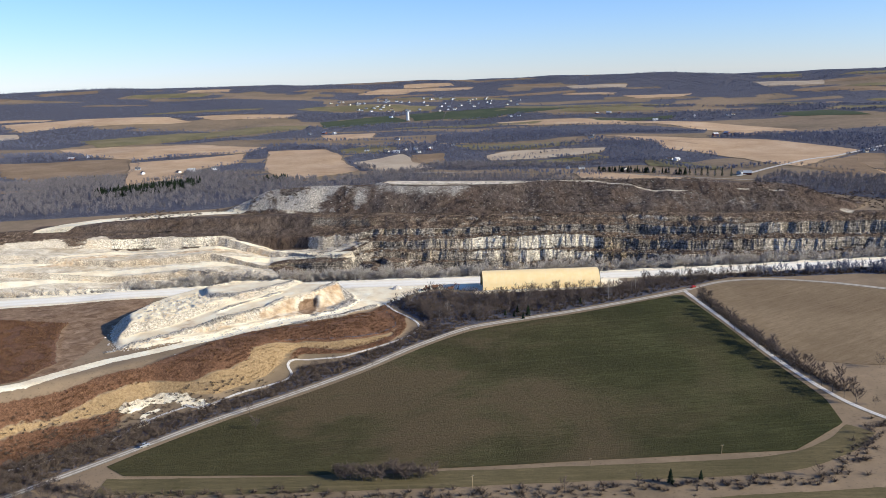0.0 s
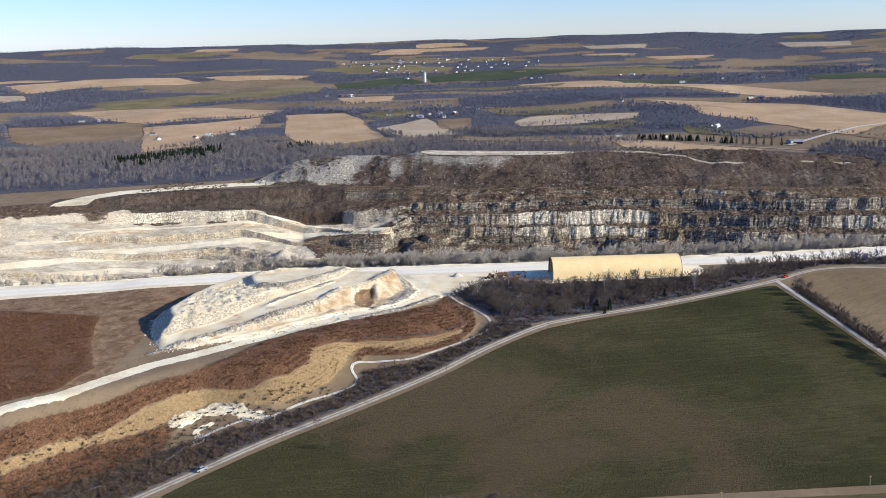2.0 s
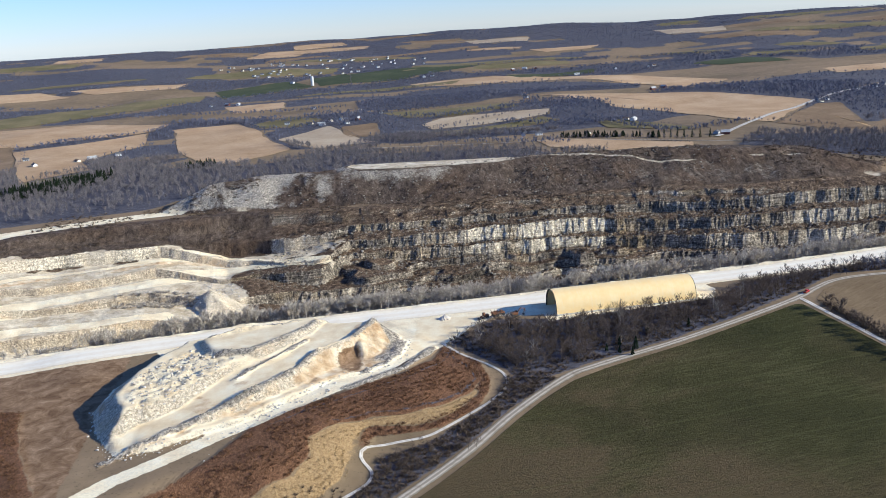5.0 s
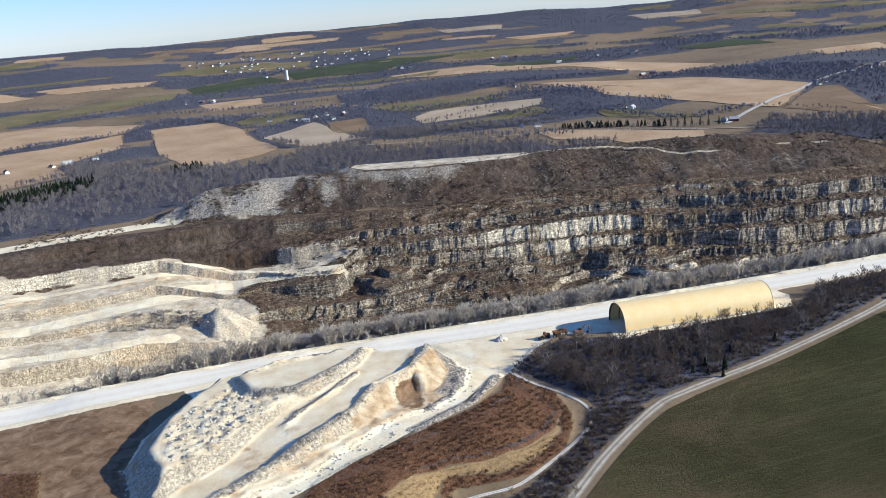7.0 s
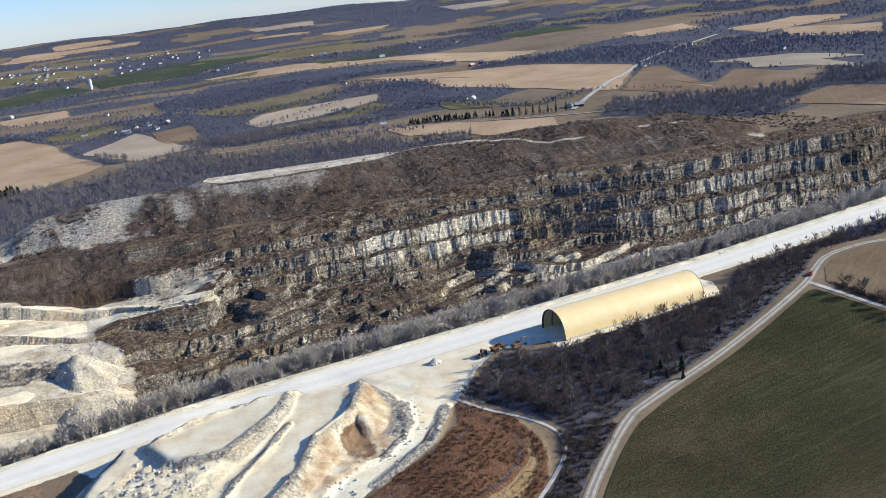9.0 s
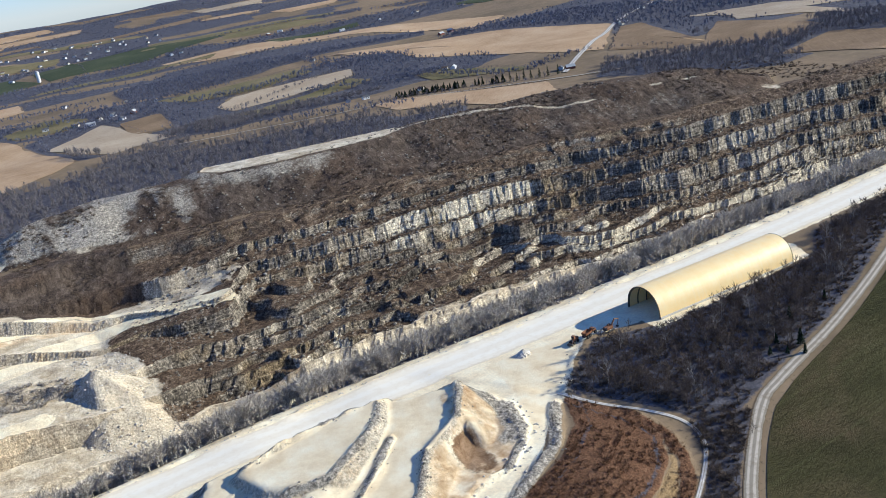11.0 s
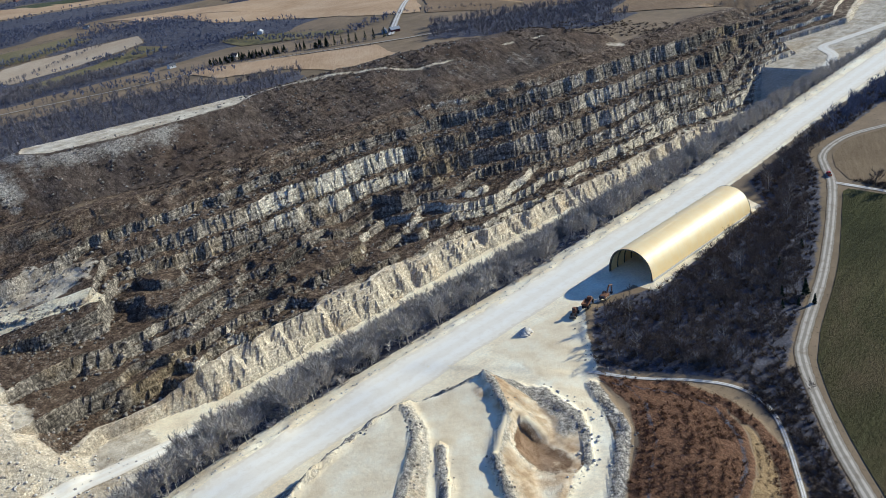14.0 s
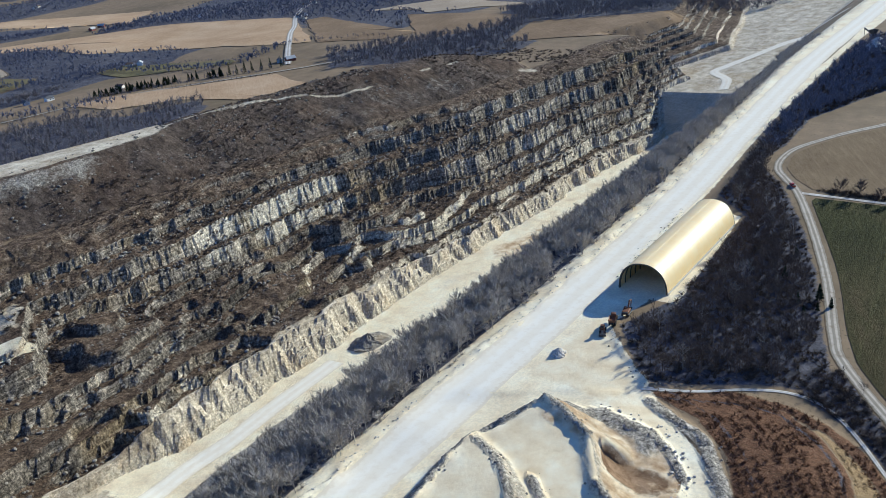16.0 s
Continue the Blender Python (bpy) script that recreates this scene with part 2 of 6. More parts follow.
# The grey spoil heap on the far side, as an outline at its foot.
HEAP = [(-282, 1135), (-250, 1106), (-180, 1094), (-100, 1077), (-23, 1060), (60, 1050), (200, 1036), (260, 1024), (330, 1008), (410, 1000), (470, 1012), (500, 1050), (470, 1120), (330, 1165), (120, 1190), (-60, 1225), (-180, 1220), (-268, 1185)]
# The flat pale top of the heap, where trucks turn and tip.
PLATFORM = [(-80, 1153), (-66, 1128), (-19, 1114), (38, 1108), (83, 1106), (104, 1116), (104, 1130), (55, 1140), (4, 1152), (-38, 1160), (-72, 1170)]
# The white mound of waste rock beside the yard.
MOUND = [(-230, 590), (-222, 562), (-209, 538), (-190, 540), (-150, 562), (-112, 596), (-88, 606), (-72, 622), (-66, 645), (-76, 668), (-112, 680), (-160, 674), (-196, 672), (-212, 650), (-226, 620)]
TERRACE = [(-181, 652), (-160, 660), (-118, 666), (-124, 654), (-134, 642), (-152, 628), (-174, 630)]
RUBBLE = [(-213, 594), (-211, 616), (-192, 639), (-184, 647), (-178, 634), (-160, 622), (-170, 604), (-185, 580), (-200, 567), (-210, 577)]
RAMP = [(-214, 532), (-196, 552), (-166, 588), (-140, 612), (-118, 634), (-100, 654), (-84, 664)]
RIDGE = [(-214, 533), (-190, 549), (-160, 571), (-132, 599), (-118, 621), (-98, 634), (-88, 650), (-82, 664)]
NOTCH = [(-92, 650), (-95, 634), (-94, 614)]
# low windrows of pushed-up rock: line, height, half width
WINDROWS = [
    ([(-330, 681), (-160, 705), (0, 711), (176, 723), (330, 741), (516, 762), (700, 770)], 1.7, 3.2),
    ([(-54, 633), (-64, 618), (-72, 606), (-84, 598), (-104, 585)], 1.8, 2.2),
    ([(-6, 672), (-20, 663), (-31, 652), (-45, 637), (-38, 627)], 1.8, 2.6),
    ([(-178, 655), (-160, 662), (-120, 669), (-100, 673), (-82, 667)], 2.6, 2.6),
    ([(-118, 664), (-124, 652), (-136, 640), (-154, 626), (-172, 628)], 1.2, 1.8),
    ([(-124, 640), (-136, 626), (-150, 612), (-160, 600)], 1.6, 2.0),
    ([(-214, 533), (-190, 549), (-160, 571), (-132, 599), (-118, 621)], 1.8, 2.0),
    ([(-98, 634), (-88, 650), (-82, 664)], 1.5, 1.8),
    ([(-72, 648), (-72, 634), (-80, 616), (-94, 604)], 1.4, 1.8),
    ([(36, 692), (80, 695), (131, 699)], 1.2, 2.0),
]
RUST_TOP = [(-480, 250), (-345, 364), (-245, 449), (-235, 458), (-218, 472), (-200, 491), (-187, 502), (-176, 514), (-164, 528), (-148, 553), (-126, 568), (-94, 589), (-74, 600), (-57, 614), (-48, 636)]
TAN_TOP = [(-466, 244), (-331, 358), (-231, 444), (-214, 458), (-205, 469), (-198, 477), (-182, 492), (-173, 498), (-149, 502), (-131, 511), (-122, 523), (-122, 537), (-111, 549), (-93, 557), (-81, 559), (-62, 564), (-45, 575), (-32, 592), (-34, 606), (-41, 620), (-47, 636)]
BANK_FOOT = [(-480, 226), (-330, 354), (-260, 414), (-214, 454), (-187, 474), (-172, 489), (-138, 492), (-122, 502), (-110, 513), (-104, 528), (-93, 546), (-62, 549), (-40, 566), (-26, 592), (-31, 611), (-44, 632)]
GRAVEL = [(-420, 180), (-300, 300), (-177, 418), (-137, 457), (-97, 489), (-55, 525), (-24, 556), (10, 584), (30, 593), (78, 609), (130, 630), (176, 651), (196, 664), (215, 675), (238, 679), (262, 676), (300, 658), (345, 634), (420, 600), (560, 560), (800, 500)]
LANE = [(178, 650), (184, 612), (192, 570), (201, 525), (212, 482), (224, 455), (250, 420)]
PATH = [(-48, 640), (-38, 622), (-28, 609), (-21, 595), (-22, 583), (-30, 572), (-48, 557), (-67, 544), (-86, 541), (-98, 538), (-101, 531), (-97, 521), (-99, 513), (-108, 505), (-124, 494), (-142, 479), (-152, 482)]
TRACK_IN = [(-420, 330), (-330, 396), (-251, 463), (-238, 473), (-224, 492), (-206, 515), (-188, 528), (-164, 548), (-116, 582), (-84, 606), (-62, 632)]
POND_BANDS = [([(-183, 474), (-177, 481), (-170, 487), (-158, 489), (-149, 484), (-138, 480)], 3.4), ([(-166, 476), (-172, 470), (-168, 461), (-172, 453)], 2.0)]


def tipped(x, y, gap):
    """Small heaps as trucks tip them, side by side, 0 to 1."""
    best = np.full(x.shape, 9.0)
    i, j = np.floor(x / gap), np.floor(y / gap)
    for a in (-1, 0, 1):
        for b in (-1, 0, 1):
            px, py = (i + a + 0.15 + 0.7 * cell(i + a, j + b)) * gap, (j + b + 0.15 + 0.7 * cell(i + a + 90, j + b)) * gap
            best = np.minimum(best, np.hypot(x - px, y - py) / gap * (0.8 + 0.6 * cell(i + a + 33, j + b)))
    return np.clip(1 - best * 1.5, 0, 1)


def relief(x, y):
    """The height of the ground."""
    x, y = np.atleast_1d(np.asarray(x, float)), np.atleast_1d(np.asarray(y, float))
    r = np.hypot(x + 150, y - 250)
    z = np.interp(y, [-2000, 0, 300, 450, 522, 600, 660, 5000], [-45, -45, -32, -21, -14, -5, 0, 0])
    z = z * (1 - smooth(400, 800, np.abs(x)) * 0.6)
    far = smooth(1150, 1500, r)
    z = z + np.interp(r, [0, 1000, 1400, 1900, 2400, 3000, 3600, 4150, 4400, 4700, 9000], [0, 0, 4, 12, 20, 50, 88, 132, 138, 120, -200])
    z = z + far * ((fractal(x, y, 620, 3, 4.0) - 0.5) * 34 + (fractal(x, y, 210, 2, 9.0) - 0.5) * 10)
    z = z + smooth(2600, 4000, r) * (fractal(x, y, 800, 2, 6.0) - 0.5) * 40
    # the reclaimed bank above the red slope
    d, _ = line_distance(x, y, BANK_FOOT)
    bank = smooth(-10, 30, d + (fractal(x, y, 30, 2, 8) - 0.5) * 6) * smooth(-20, -75, x) * (1 - smooth(700, 720, y)) * smooth(300, 420, y)
    z = z + bank * (-1.0 + 2.0 * fractal(x, y, 40, 2, 3) - z)
    # the mound: a talus edge, a ramp rising along it, a terrace and a field of rubble
    d = inside(x, y, MOUND) + (fractal(x, y, 16, 3, 2.5) - 0.5) * 4.5
    rd, along = line_distance(x, y, RAMP)
    way = smooth(20, 11, np.abs(rd)) * smooth(30, 12, -rd)
    top = 9.4 * (1 - way) + way * np.interp(along, [0, 0.2, 0.45, 0.8, 1], [0.5, 3.0, 6.6, 9.6, 11.0])
    body = np.minimum(np.clip(d * np.interp(x, [-222, -196], [0.66, 0.76]), 0, 20), top)
    up = inside(x, y, TERRACE)
    body = np.maximum(body, np.where(d > 0, np.minimum(np.clip(12.4 + np.minimum(up, 0) * 0.66, 0, 12.4), d * 0.95), 0))
    rub = smooth(-3, 4, inside(x, y, RUBBLE)) * smooth(0, 6, d)
    body = body * (1 - rub) + rub * (8.3 + (fractal(x, y, 6, 3, 7) - 0.5) * 2.0 + 2.0 * tipped(x, y, 4.6))
    # the ridge: a sharp crest, its outer flank a straight slope with rills
    gd, ga = line_distance(x, y, RIDGE)
    crest = np.interp(ga, [0, 0.2, 0.45, 0.62, 0.8, 1], [1.0, 4.2, 7.6, 10.4, 11.6, 12.2])
    rills = (fractal(ga * 260, gd * 0.16, 7, 3, 5.0) - 0.5) * 2.6 * smooth(0, -6, gd)
    flank = crest - np.where(gd > 0, 0.5 * gd, -0.78 * gd) + rills
    body = np.maximum(body, np.where(d > 0, np.minimum(flank, d * 0.95), 0)) * smooth(-40, -20, gd) + body * (1 - smooth(-40, -20, gd))
    body = np.where((gd < 0) & (d > 0), np.minimum(body, np.maximum(flank, np.minimum(d * 0.72, 2.5 * (1 - ga)))), body)
    nd, na = line_distance(x, y, NOTCH)
    scarp = smooth(1.4, -1.0, nd + (fractal(x, y, 7, 2, 6) - 0.5) * 3) * smooth(-20, -4, nd) * smooth(0.0, 0.25, na) * smooth(1.0, 0.9, na) * smooth(-1, -4, gd)
    body = body - np.where(d > 0, 3.2 * scarp * np.clip(body / 5, 0, 1), 0)
    gullies = (fractal(x * 1.6, y * 1.6, 9, 2, 8) - 0.5) * 1.2 * smooth(0, 4, d) * smooth(15, 11, d)
    body = body + (fractal(x, y, 5, 3, 3.5) - 0.5) * 1.5 * smooth(0, 3, d) * smooth(16, 11, d)
    z = z + np.maximum(body + gullies, 0)
    for line, tall, half in WINDROWS:
        near = (x > min(q[0] for q in line) - 9) & (x < max(q[0] for q in line) + 9) & (y > min(q[1] for q in line) - 9) & (y < max(q[1] for q in line) + 9)
        nx, ny = x[near], y[near]
        wd = np.abs(line_distance(nx + (fractal(nx, ny, 11, 3, 4) - 0.5) * 7, ny + (fractal(nx, ny, 11, 3, 9) - 0.5) * 7, line)[0])
        z[near] += 0.7 * tall * np.clip(1 - wd / (half * (0.5 + fractal(nx, ny, 16, 2, 2))), 0, 1) * (0.1 + 1.7 * fractal(nx, ny, 9, 3, 3))
    # the heap and the pit
    d = inside(x, y, HEAP) + (fractal(x, y, 40, 3, 5.5) - 0.5) * 16
    top = np.interp(x, [-280, -250, -205, -155, -92, -80, 90, 170, 250, 330, 400, 430, 458, 490], [15, 22, 24, 25.5, 26, 29, 29, 31, 31, 28, 25, 20, 8, 2])
    gully = (fractal(x * 2.2, y * 0.3, 20, 3, 2) - 0.5) * 1.3 + (fractal(x, y, 34, 2, 3) - 0.5) * 5.0
    z = z + np.where(d > 0, np.minimum(np.clip(d * 0.46 + gully * smooth(0, 12, d), 0, 60), top + (fractal(x, y, 18, 2, 1) - 0.5) * 1.2), 0)
    d = inside(x, y, PLATFORM)
    z = np.where(d > -22, np.maximum(z * (1 - smooth(-3, 1, d)) + 29.0 * smooth(-3, 1, d), np.minimum(29.0, 29.0 + d * 0.62)), z)
    pz, into, v, ys = pit(x, y)
    back = smooth(16, 0, ys[-1] - v)
    z = np.where(into > 0, np.minimum(pz, z + 40) * (1 - back) + z * back, z)
    d = np.hypot(x + 214, y - 942) * (1 + 0.3 * (fractal(x, y, 40, 2, 8) - 0.5))
    cone = -38.5 - 0.64 * d + (fractal(x, y, 12, 3, 4) - 0.5) * 3.0 + 1.5 * np.sin(7 * np.arctan2(y - 942, x + 214) + 3 * fractal(x, y, 30, 2, 4)) * smooth(5, 30, d)
    cone = np.where(x < -222 - 0.3 * (y - 942), cone - 0.22 * np.clip(-222 - 0.3 * (y - 942) - x, 0, 24), cone)
    z = np.where((into > 0) & (d < 75), np.maximum(z, cone), z)
    return z


def spaced(parts):
    """Rising coordinates from rows of (start, end, first step, last step)."""
    out = []
    for a, b, s0, s1 in parts:
        n = max(2, int(round((b - a) / ((s0 + s1) / 2))))
        t = np.linspace(0, 1, n, endpoint=False)
        out.append(a + (b - a) * (t * 2 * s0 + t * t * (s1 - s0)) / (s0 + s1))
    return np.concatenate(out + [[parts[-1][1]]])


GX = spaced([(-4700, -900, 120, 20), (-900, -520, 20, 3), (-520, -300, 3, 1.8), (-300, 460, 1.8, 1.8), (460, 760, 1.8, 3), (760, 1500, 3, 20), (1500, 4700, 20, 120)])
GY = spaced([(-2500, 200, 120, 12), (200, 520, 8, 3), (520, 560, 3, 1.6), (560, 718, 1.6, 1.6), (718, 850, 3.2, 3.2), (850, 890, 2.4, 1.2), (890, 1045, 1.15, 1.15), (1045, 1220, 1.5, 3), (1220, 1900, 3, 20), (1900, 4800, 20, 100)])
MX, MY = np.meshgrid(GX, GY)
MZ = relief(MX, MY)


def ground_z(x, y):
    """The height of the ground sheet itself."""
    x, y = np.atleast_1d(np.asarray(x, float)), np.atleast_1d(np.asarray(y, float))
    i = np.clip(np.searchsorted(GX, x) - 1, 0, len(GX) - 2)
    j = np.clip(np.searchsorted(GY, y) - 1, 0, len(GY) - 2)
    u = np.clip((x - GX[i]) / (GX[i + 1] - GX[i]), 0, 1)
    v = np.clip((y - GY[j]) / (GY[j + 1] - GY[j]), 0, 1)
    return (MZ[j, i] * (1 - u) + MZ[j, i + 1] * u) * (1 - v) + (MZ[j + 1, i] * (1 - u) + MZ[j + 1, i + 1] * u) * v
# ---- end of relief ----


# ---- materials ----
class Paint:
    """A node material: short calls that return sockets."""

    def __init__(self, name, rough=0.9, metal=0.0):
        self.m = bpy.data.materials.new(name)
        self.m.use_nodes = True
        self.t = self.m.node_tree
        self.b = self.t.nodes["Principled BSDF"]
        self.b.inputs["Roughness"].default_value, self.b.inputs["Metallic"].default_value = rough, metal
        self.b.inputs["Specular IOR Level"].default_value = 0.12
        self.pos = self.t.nodes.new("ShaderNodeNewGeometry").outputs["Position"]

    def put(self, socket, value):
        if isinstance(value, bpy.types.NodeSocket):
            self.t.links.new(value, socket)
        elif isinstance(value, tuple) and len(value) == 3 and socket.type == "RGBA":
            socket.default_value = (*value, 1)
        else:
            socket.default_value = value

    def stretch(self, sx, sy, sz, vec=None):
        n = self.t.nodes.new("ShaderNodeMapping")
        self.put(n.inputs["Vector"], vec or self.pos)
        n.inputs["Scale"].default_value = (sx, sy, sz)
        return n.outputs[0]

    def local(self):
        return self.t.nodes.new("ShaderNodeTexCoord").outputs["Object"]

    def noise(self, scale, detail=4.0, vec=None, rough=0.6, twist=0.0):
        n = self.t.nodes.new("ShaderNodeTexNoise")
        self.put(n.inputs["Vector"], vec or self.pos)
        n.inputs["Scale"].default_value, n.inputs["Detail"].default_value = scale, detail
        n.inputs["Roughness"].default_value, n.inputs["Distortion"].default_value = rough, twist
        return n.outputs["Fac"]

    def cells(self, scale, vec=None, feature="F1"):
        n = self.t.nodes.new("ShaderNodeTexVoronoi")
        n.feature = feature
        self.put(n.inputs["Vector"], vec or self.pos)
        n.inputs["Scale"].default_value = scale
        return n.outputs["Distance"]

    def math(self, op, a, b=0.0, clamp=False):
        n = self.t.nodes.new("ShaderNodeMath")
        n.operation, n.use_clamp = op, clamp
        self.put(n.inputs[0], a)
        self.put(n.inputs[1], b)
        return n.outputs[0]

    def step(self, v, a, b):
        n = self.t.nodes.new("ShaderNodeMapRange")
        n.interpolation_type = "SMOOTHSTEP"
        self.put(n.inputs["Value"], v)
        n.inputs["From Min"].default_value, n.inputs["From Max"].default_value = min(a, b), max(a, b)
        n.inputs["To Min"].default_value, n.inputs["To Max"].default_value = (0, 1) if a < b else (1, 0)
        return n.outputs["Result"]

    def ramp(self, v, *stops):
        n = self.t.nodes.new("ShaderNodeValToRGB")
        while len(n.color_ramp.elements) < len(stops):
            n.color_ramp.elements.new(0.5)
        for e, (p, c) in zip(n.color_ramp.elements, stops):
            e.position, e.color = p, (*c, 1)
        self.put(n.inputs[0], v)
        return n.outputs[0]

    def mix(self, f, a, b, kind="MIX"):
        n = self.t.nodes.new("ShaderNodeMix")
        n.data_type, n.blend_type = "RGBA", kind
        self.put(n.inputs[0], f)
        self.put(n.inputs[6], a)
        self.put(n.inputs[7], b)
        return n.outputs[2]

    def masks(self, name):
        n = self.t.nodes.new("ShaderNodeAttribute")
        n.attribute_name = name
        s = self.t.nodes.new("ShaderNodeSeparateColor")
        self.t.links.new(n.outputs["Color"], s.inputs[0])
        return s.outputs

    def chance(self, per="ISLAND"):
        if per == "ISLAND":
            return self.t.nodes.new("ShaderNodeNewGeometry").outputs["Random Per Island"]
        return self.t.nodes.new("ShaderNodeObjectInfo").outputs["Random"]

    def upward(self):
        s = self.t.nodes.new("ShaderNodeSeparateXYZ")
        self.t.links.new(self.t.nodes.new("ShaderNodeNewGeometry").outputs["Normal"], s.inputs[0])
        return s.outputs[2]

    def done(self, colour, relief_in=None, strength=0.5, depth=0.3):
        self.put(self.b.inputs["Base Color"], colour)
        if relief_in is not None:
            n = self.t.nodes.new("ShaderNodeBump")
            n.inputs["Strength"].default_value, n.inputs["Distance"].default_value = strength, depth
            self.put(n.inputs["Height"], relief_in)
            self.t.links.new(n.outputs[0], self.b.inputs["Normal"])
        return self.m


def plain(name, colour, rough=0.6, metal=0.0, vary=0.25, scale=1.5):
    """A painted or dusty surface with slight wear."""
    p = Paint(name, rough, metal)
    dark = tuple(c * (1 - vary) for c in colour)
    light = tuple(min(1, c * (1 + vary)) for c in colour)
    v = p.local()
    return p.done(p.ramp(p.noise(scale, 5, v), (0.3, dark), (0.7, light)), p.noise(scale * 6, 3, v), 0.15, 0.02)


def ground_paint():
    p = Paint("ground_cover", 0.95)
    a, b = p.masks("cover_a"), p.masks("cover_b")
    big, mid, fine = p.noise(0.006, 4), p.noise(0.07, 5), p.noise(0.6, 5)
    jit = p.math("MULTIPLY", p.math("SUBTRACT", p.noise(0.22, 6, rough=0.7), 0.5), 0.9)

    def sharp(mask, lo=0.35, hi=0.65):
        return p.step(p.math("ADD", mask, jit), lo, hi)

    grass = p.mix(0.5, p.ramp(mid, (0.3, (0.14, 0.10, 0.053)), (0.55, (0.22, 0.16, 0.085)), (0.75, (0.32, 0.23, 0.13))), p.ramp(big, (0.36, (0.160, 0.120, 0.078)), (0.58, (0.30, 0.214, 0.138))))
    grass = p.mix(p.step(fine, 0.55, 0.75), grass, (0.12, 0.092, 0.055))
    # the wood floor's colours lean blue, with the haze of distance mixed in
    woods = p.ramp(p.noise(0.16, 8, rough=0.75), (0.32, (0.043, 0.041, 0.046)), (0.5, (0.084, 0.081, 0.094)), (0.68, (0.150, 0.144, 0.160)))
    rows = p.noise(0.55, 6, p.stretch(1.0, 0.6, 1.0), rough=0.75, twist=1.5)
    rust = p.ramp(rows, (0.34, (0.085, 0.043, 0.022)), (0.5, (0.155, 0.080, 0.042)), (0.66, (0.255, 0.142, 0.078)))
    tan = p.ramp(p.noise(0.6, 6, rough=0.75, twist=0.6), (0.34, (0.22, 0.145, 0.068)), (0.5, (0.34, 0.228, 0.108)), (0.7, (0.45, 0.32, 0.163)))
    white = p.ramp(p.noise(0.07, 7, rough=0.58), (0.25, (0.73, 0.58, 0.362)), (0.5, (0.885, 0.765, 0.52)), (0.7, (0.935, 0.86, 0.64)))
    white = p.mix(p.math("MULTIPLY", p.step(p.noise(0.03, 5, rough=0.65), 0.5, 0.68), 0.45), white, (0.62, 0.50, 0.34))
    white = p.mix(p.math("MULTIPLY", p.step(p.noise(0.5, 7, rough=0.7), 0.56, 0.68), 0.22), white, (0.40, 0.37, 0.33))
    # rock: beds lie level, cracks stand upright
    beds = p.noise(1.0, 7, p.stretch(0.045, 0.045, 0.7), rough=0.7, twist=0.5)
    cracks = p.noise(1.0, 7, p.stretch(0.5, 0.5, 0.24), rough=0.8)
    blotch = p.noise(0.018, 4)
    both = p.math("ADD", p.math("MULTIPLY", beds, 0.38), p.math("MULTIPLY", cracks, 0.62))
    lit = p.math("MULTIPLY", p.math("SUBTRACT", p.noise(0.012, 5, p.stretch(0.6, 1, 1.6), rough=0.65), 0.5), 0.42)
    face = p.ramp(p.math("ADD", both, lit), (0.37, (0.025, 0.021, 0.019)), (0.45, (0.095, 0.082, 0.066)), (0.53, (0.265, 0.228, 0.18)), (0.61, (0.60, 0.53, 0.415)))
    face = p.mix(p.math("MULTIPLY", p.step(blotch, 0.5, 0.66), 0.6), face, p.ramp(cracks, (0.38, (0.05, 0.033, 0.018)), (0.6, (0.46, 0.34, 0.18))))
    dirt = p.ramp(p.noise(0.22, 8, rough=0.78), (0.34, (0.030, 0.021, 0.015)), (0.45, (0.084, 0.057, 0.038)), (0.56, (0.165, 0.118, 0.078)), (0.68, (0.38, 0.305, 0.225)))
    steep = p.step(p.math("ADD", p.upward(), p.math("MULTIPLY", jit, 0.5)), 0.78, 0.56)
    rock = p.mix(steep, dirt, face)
    pale_face = p.ramp(both, (0.37, (0.055, 0.041, 0.028)), (0.45, (0.22, 0.165, 0.105)), (0.53, (0.46, 0.375, 0.25)), (0.63, (0.70, 0.615, 0.465)))
    pale_flat = p.ramp(p.noise(0.09, 8, rough=0.72), (0.32, (0.34, 0.268, 0.18)), (0.45, (0.52, 0.435, 0.305)), (0.58, (0.69, 0.605, 0.45)), (0.7, (0.82, 0.745, 0.58)))
    pale = p.mix(p.step(p.math("ADD", p.upward(), p.math("MULTIPLY", jit, 0.25)), 0.86, 0.62), pale_flat, pale_face)
    pale = p.mix(p.math("MULTIPLY", p.step(p.noise(0.028, 5, rough=0.65), 0.5, 0.64), 0.45), pale, p.ramp(cracks, (0.38, (0.16, 0.10, 0.05)), (0.6, (0.58, 0.43, 0.235))))
    beige = p.ramp(p.noise(0.09, 7, rough=0.6), (0.3, (0.66, 0.50, 0.29)), (0.5, (0.80, 0.66, 0.425)), (0.68, (0.885, 0.795, 0.575)))
    ochre = p.ramp(p.noise(0.16, 6, p.stretch(1, 1, 0.5), rough=0.55), (0.30, (0.40, 0.25, 0.125)), (0.46, (0.62, 0.45, 0.265)), (0.62, (0.80, 0.66, 0.44)), (0.75, (0.87, 0.78, 0.58)))
    grey = p.ramp(p.noise(0.5, 8, rough=0.8), (0.36, (0.12, 0.104, 0.086)), (0.5, (0.34, 0.302, 0.247)), (0.64, (0.62, 0.56, 0.46)))
    rills = p.noise(1.0, 8, p.stretch(0.2, 0.12, 0.1), rough=0.75, twist=0.6)
    soil = p.ramp(rills, (0.36, (0.040, 0.030, 0.023)), (0.5, (0.100, 0.074, 0.055)), (0.66, (0.185, 0.143, 0.108)))
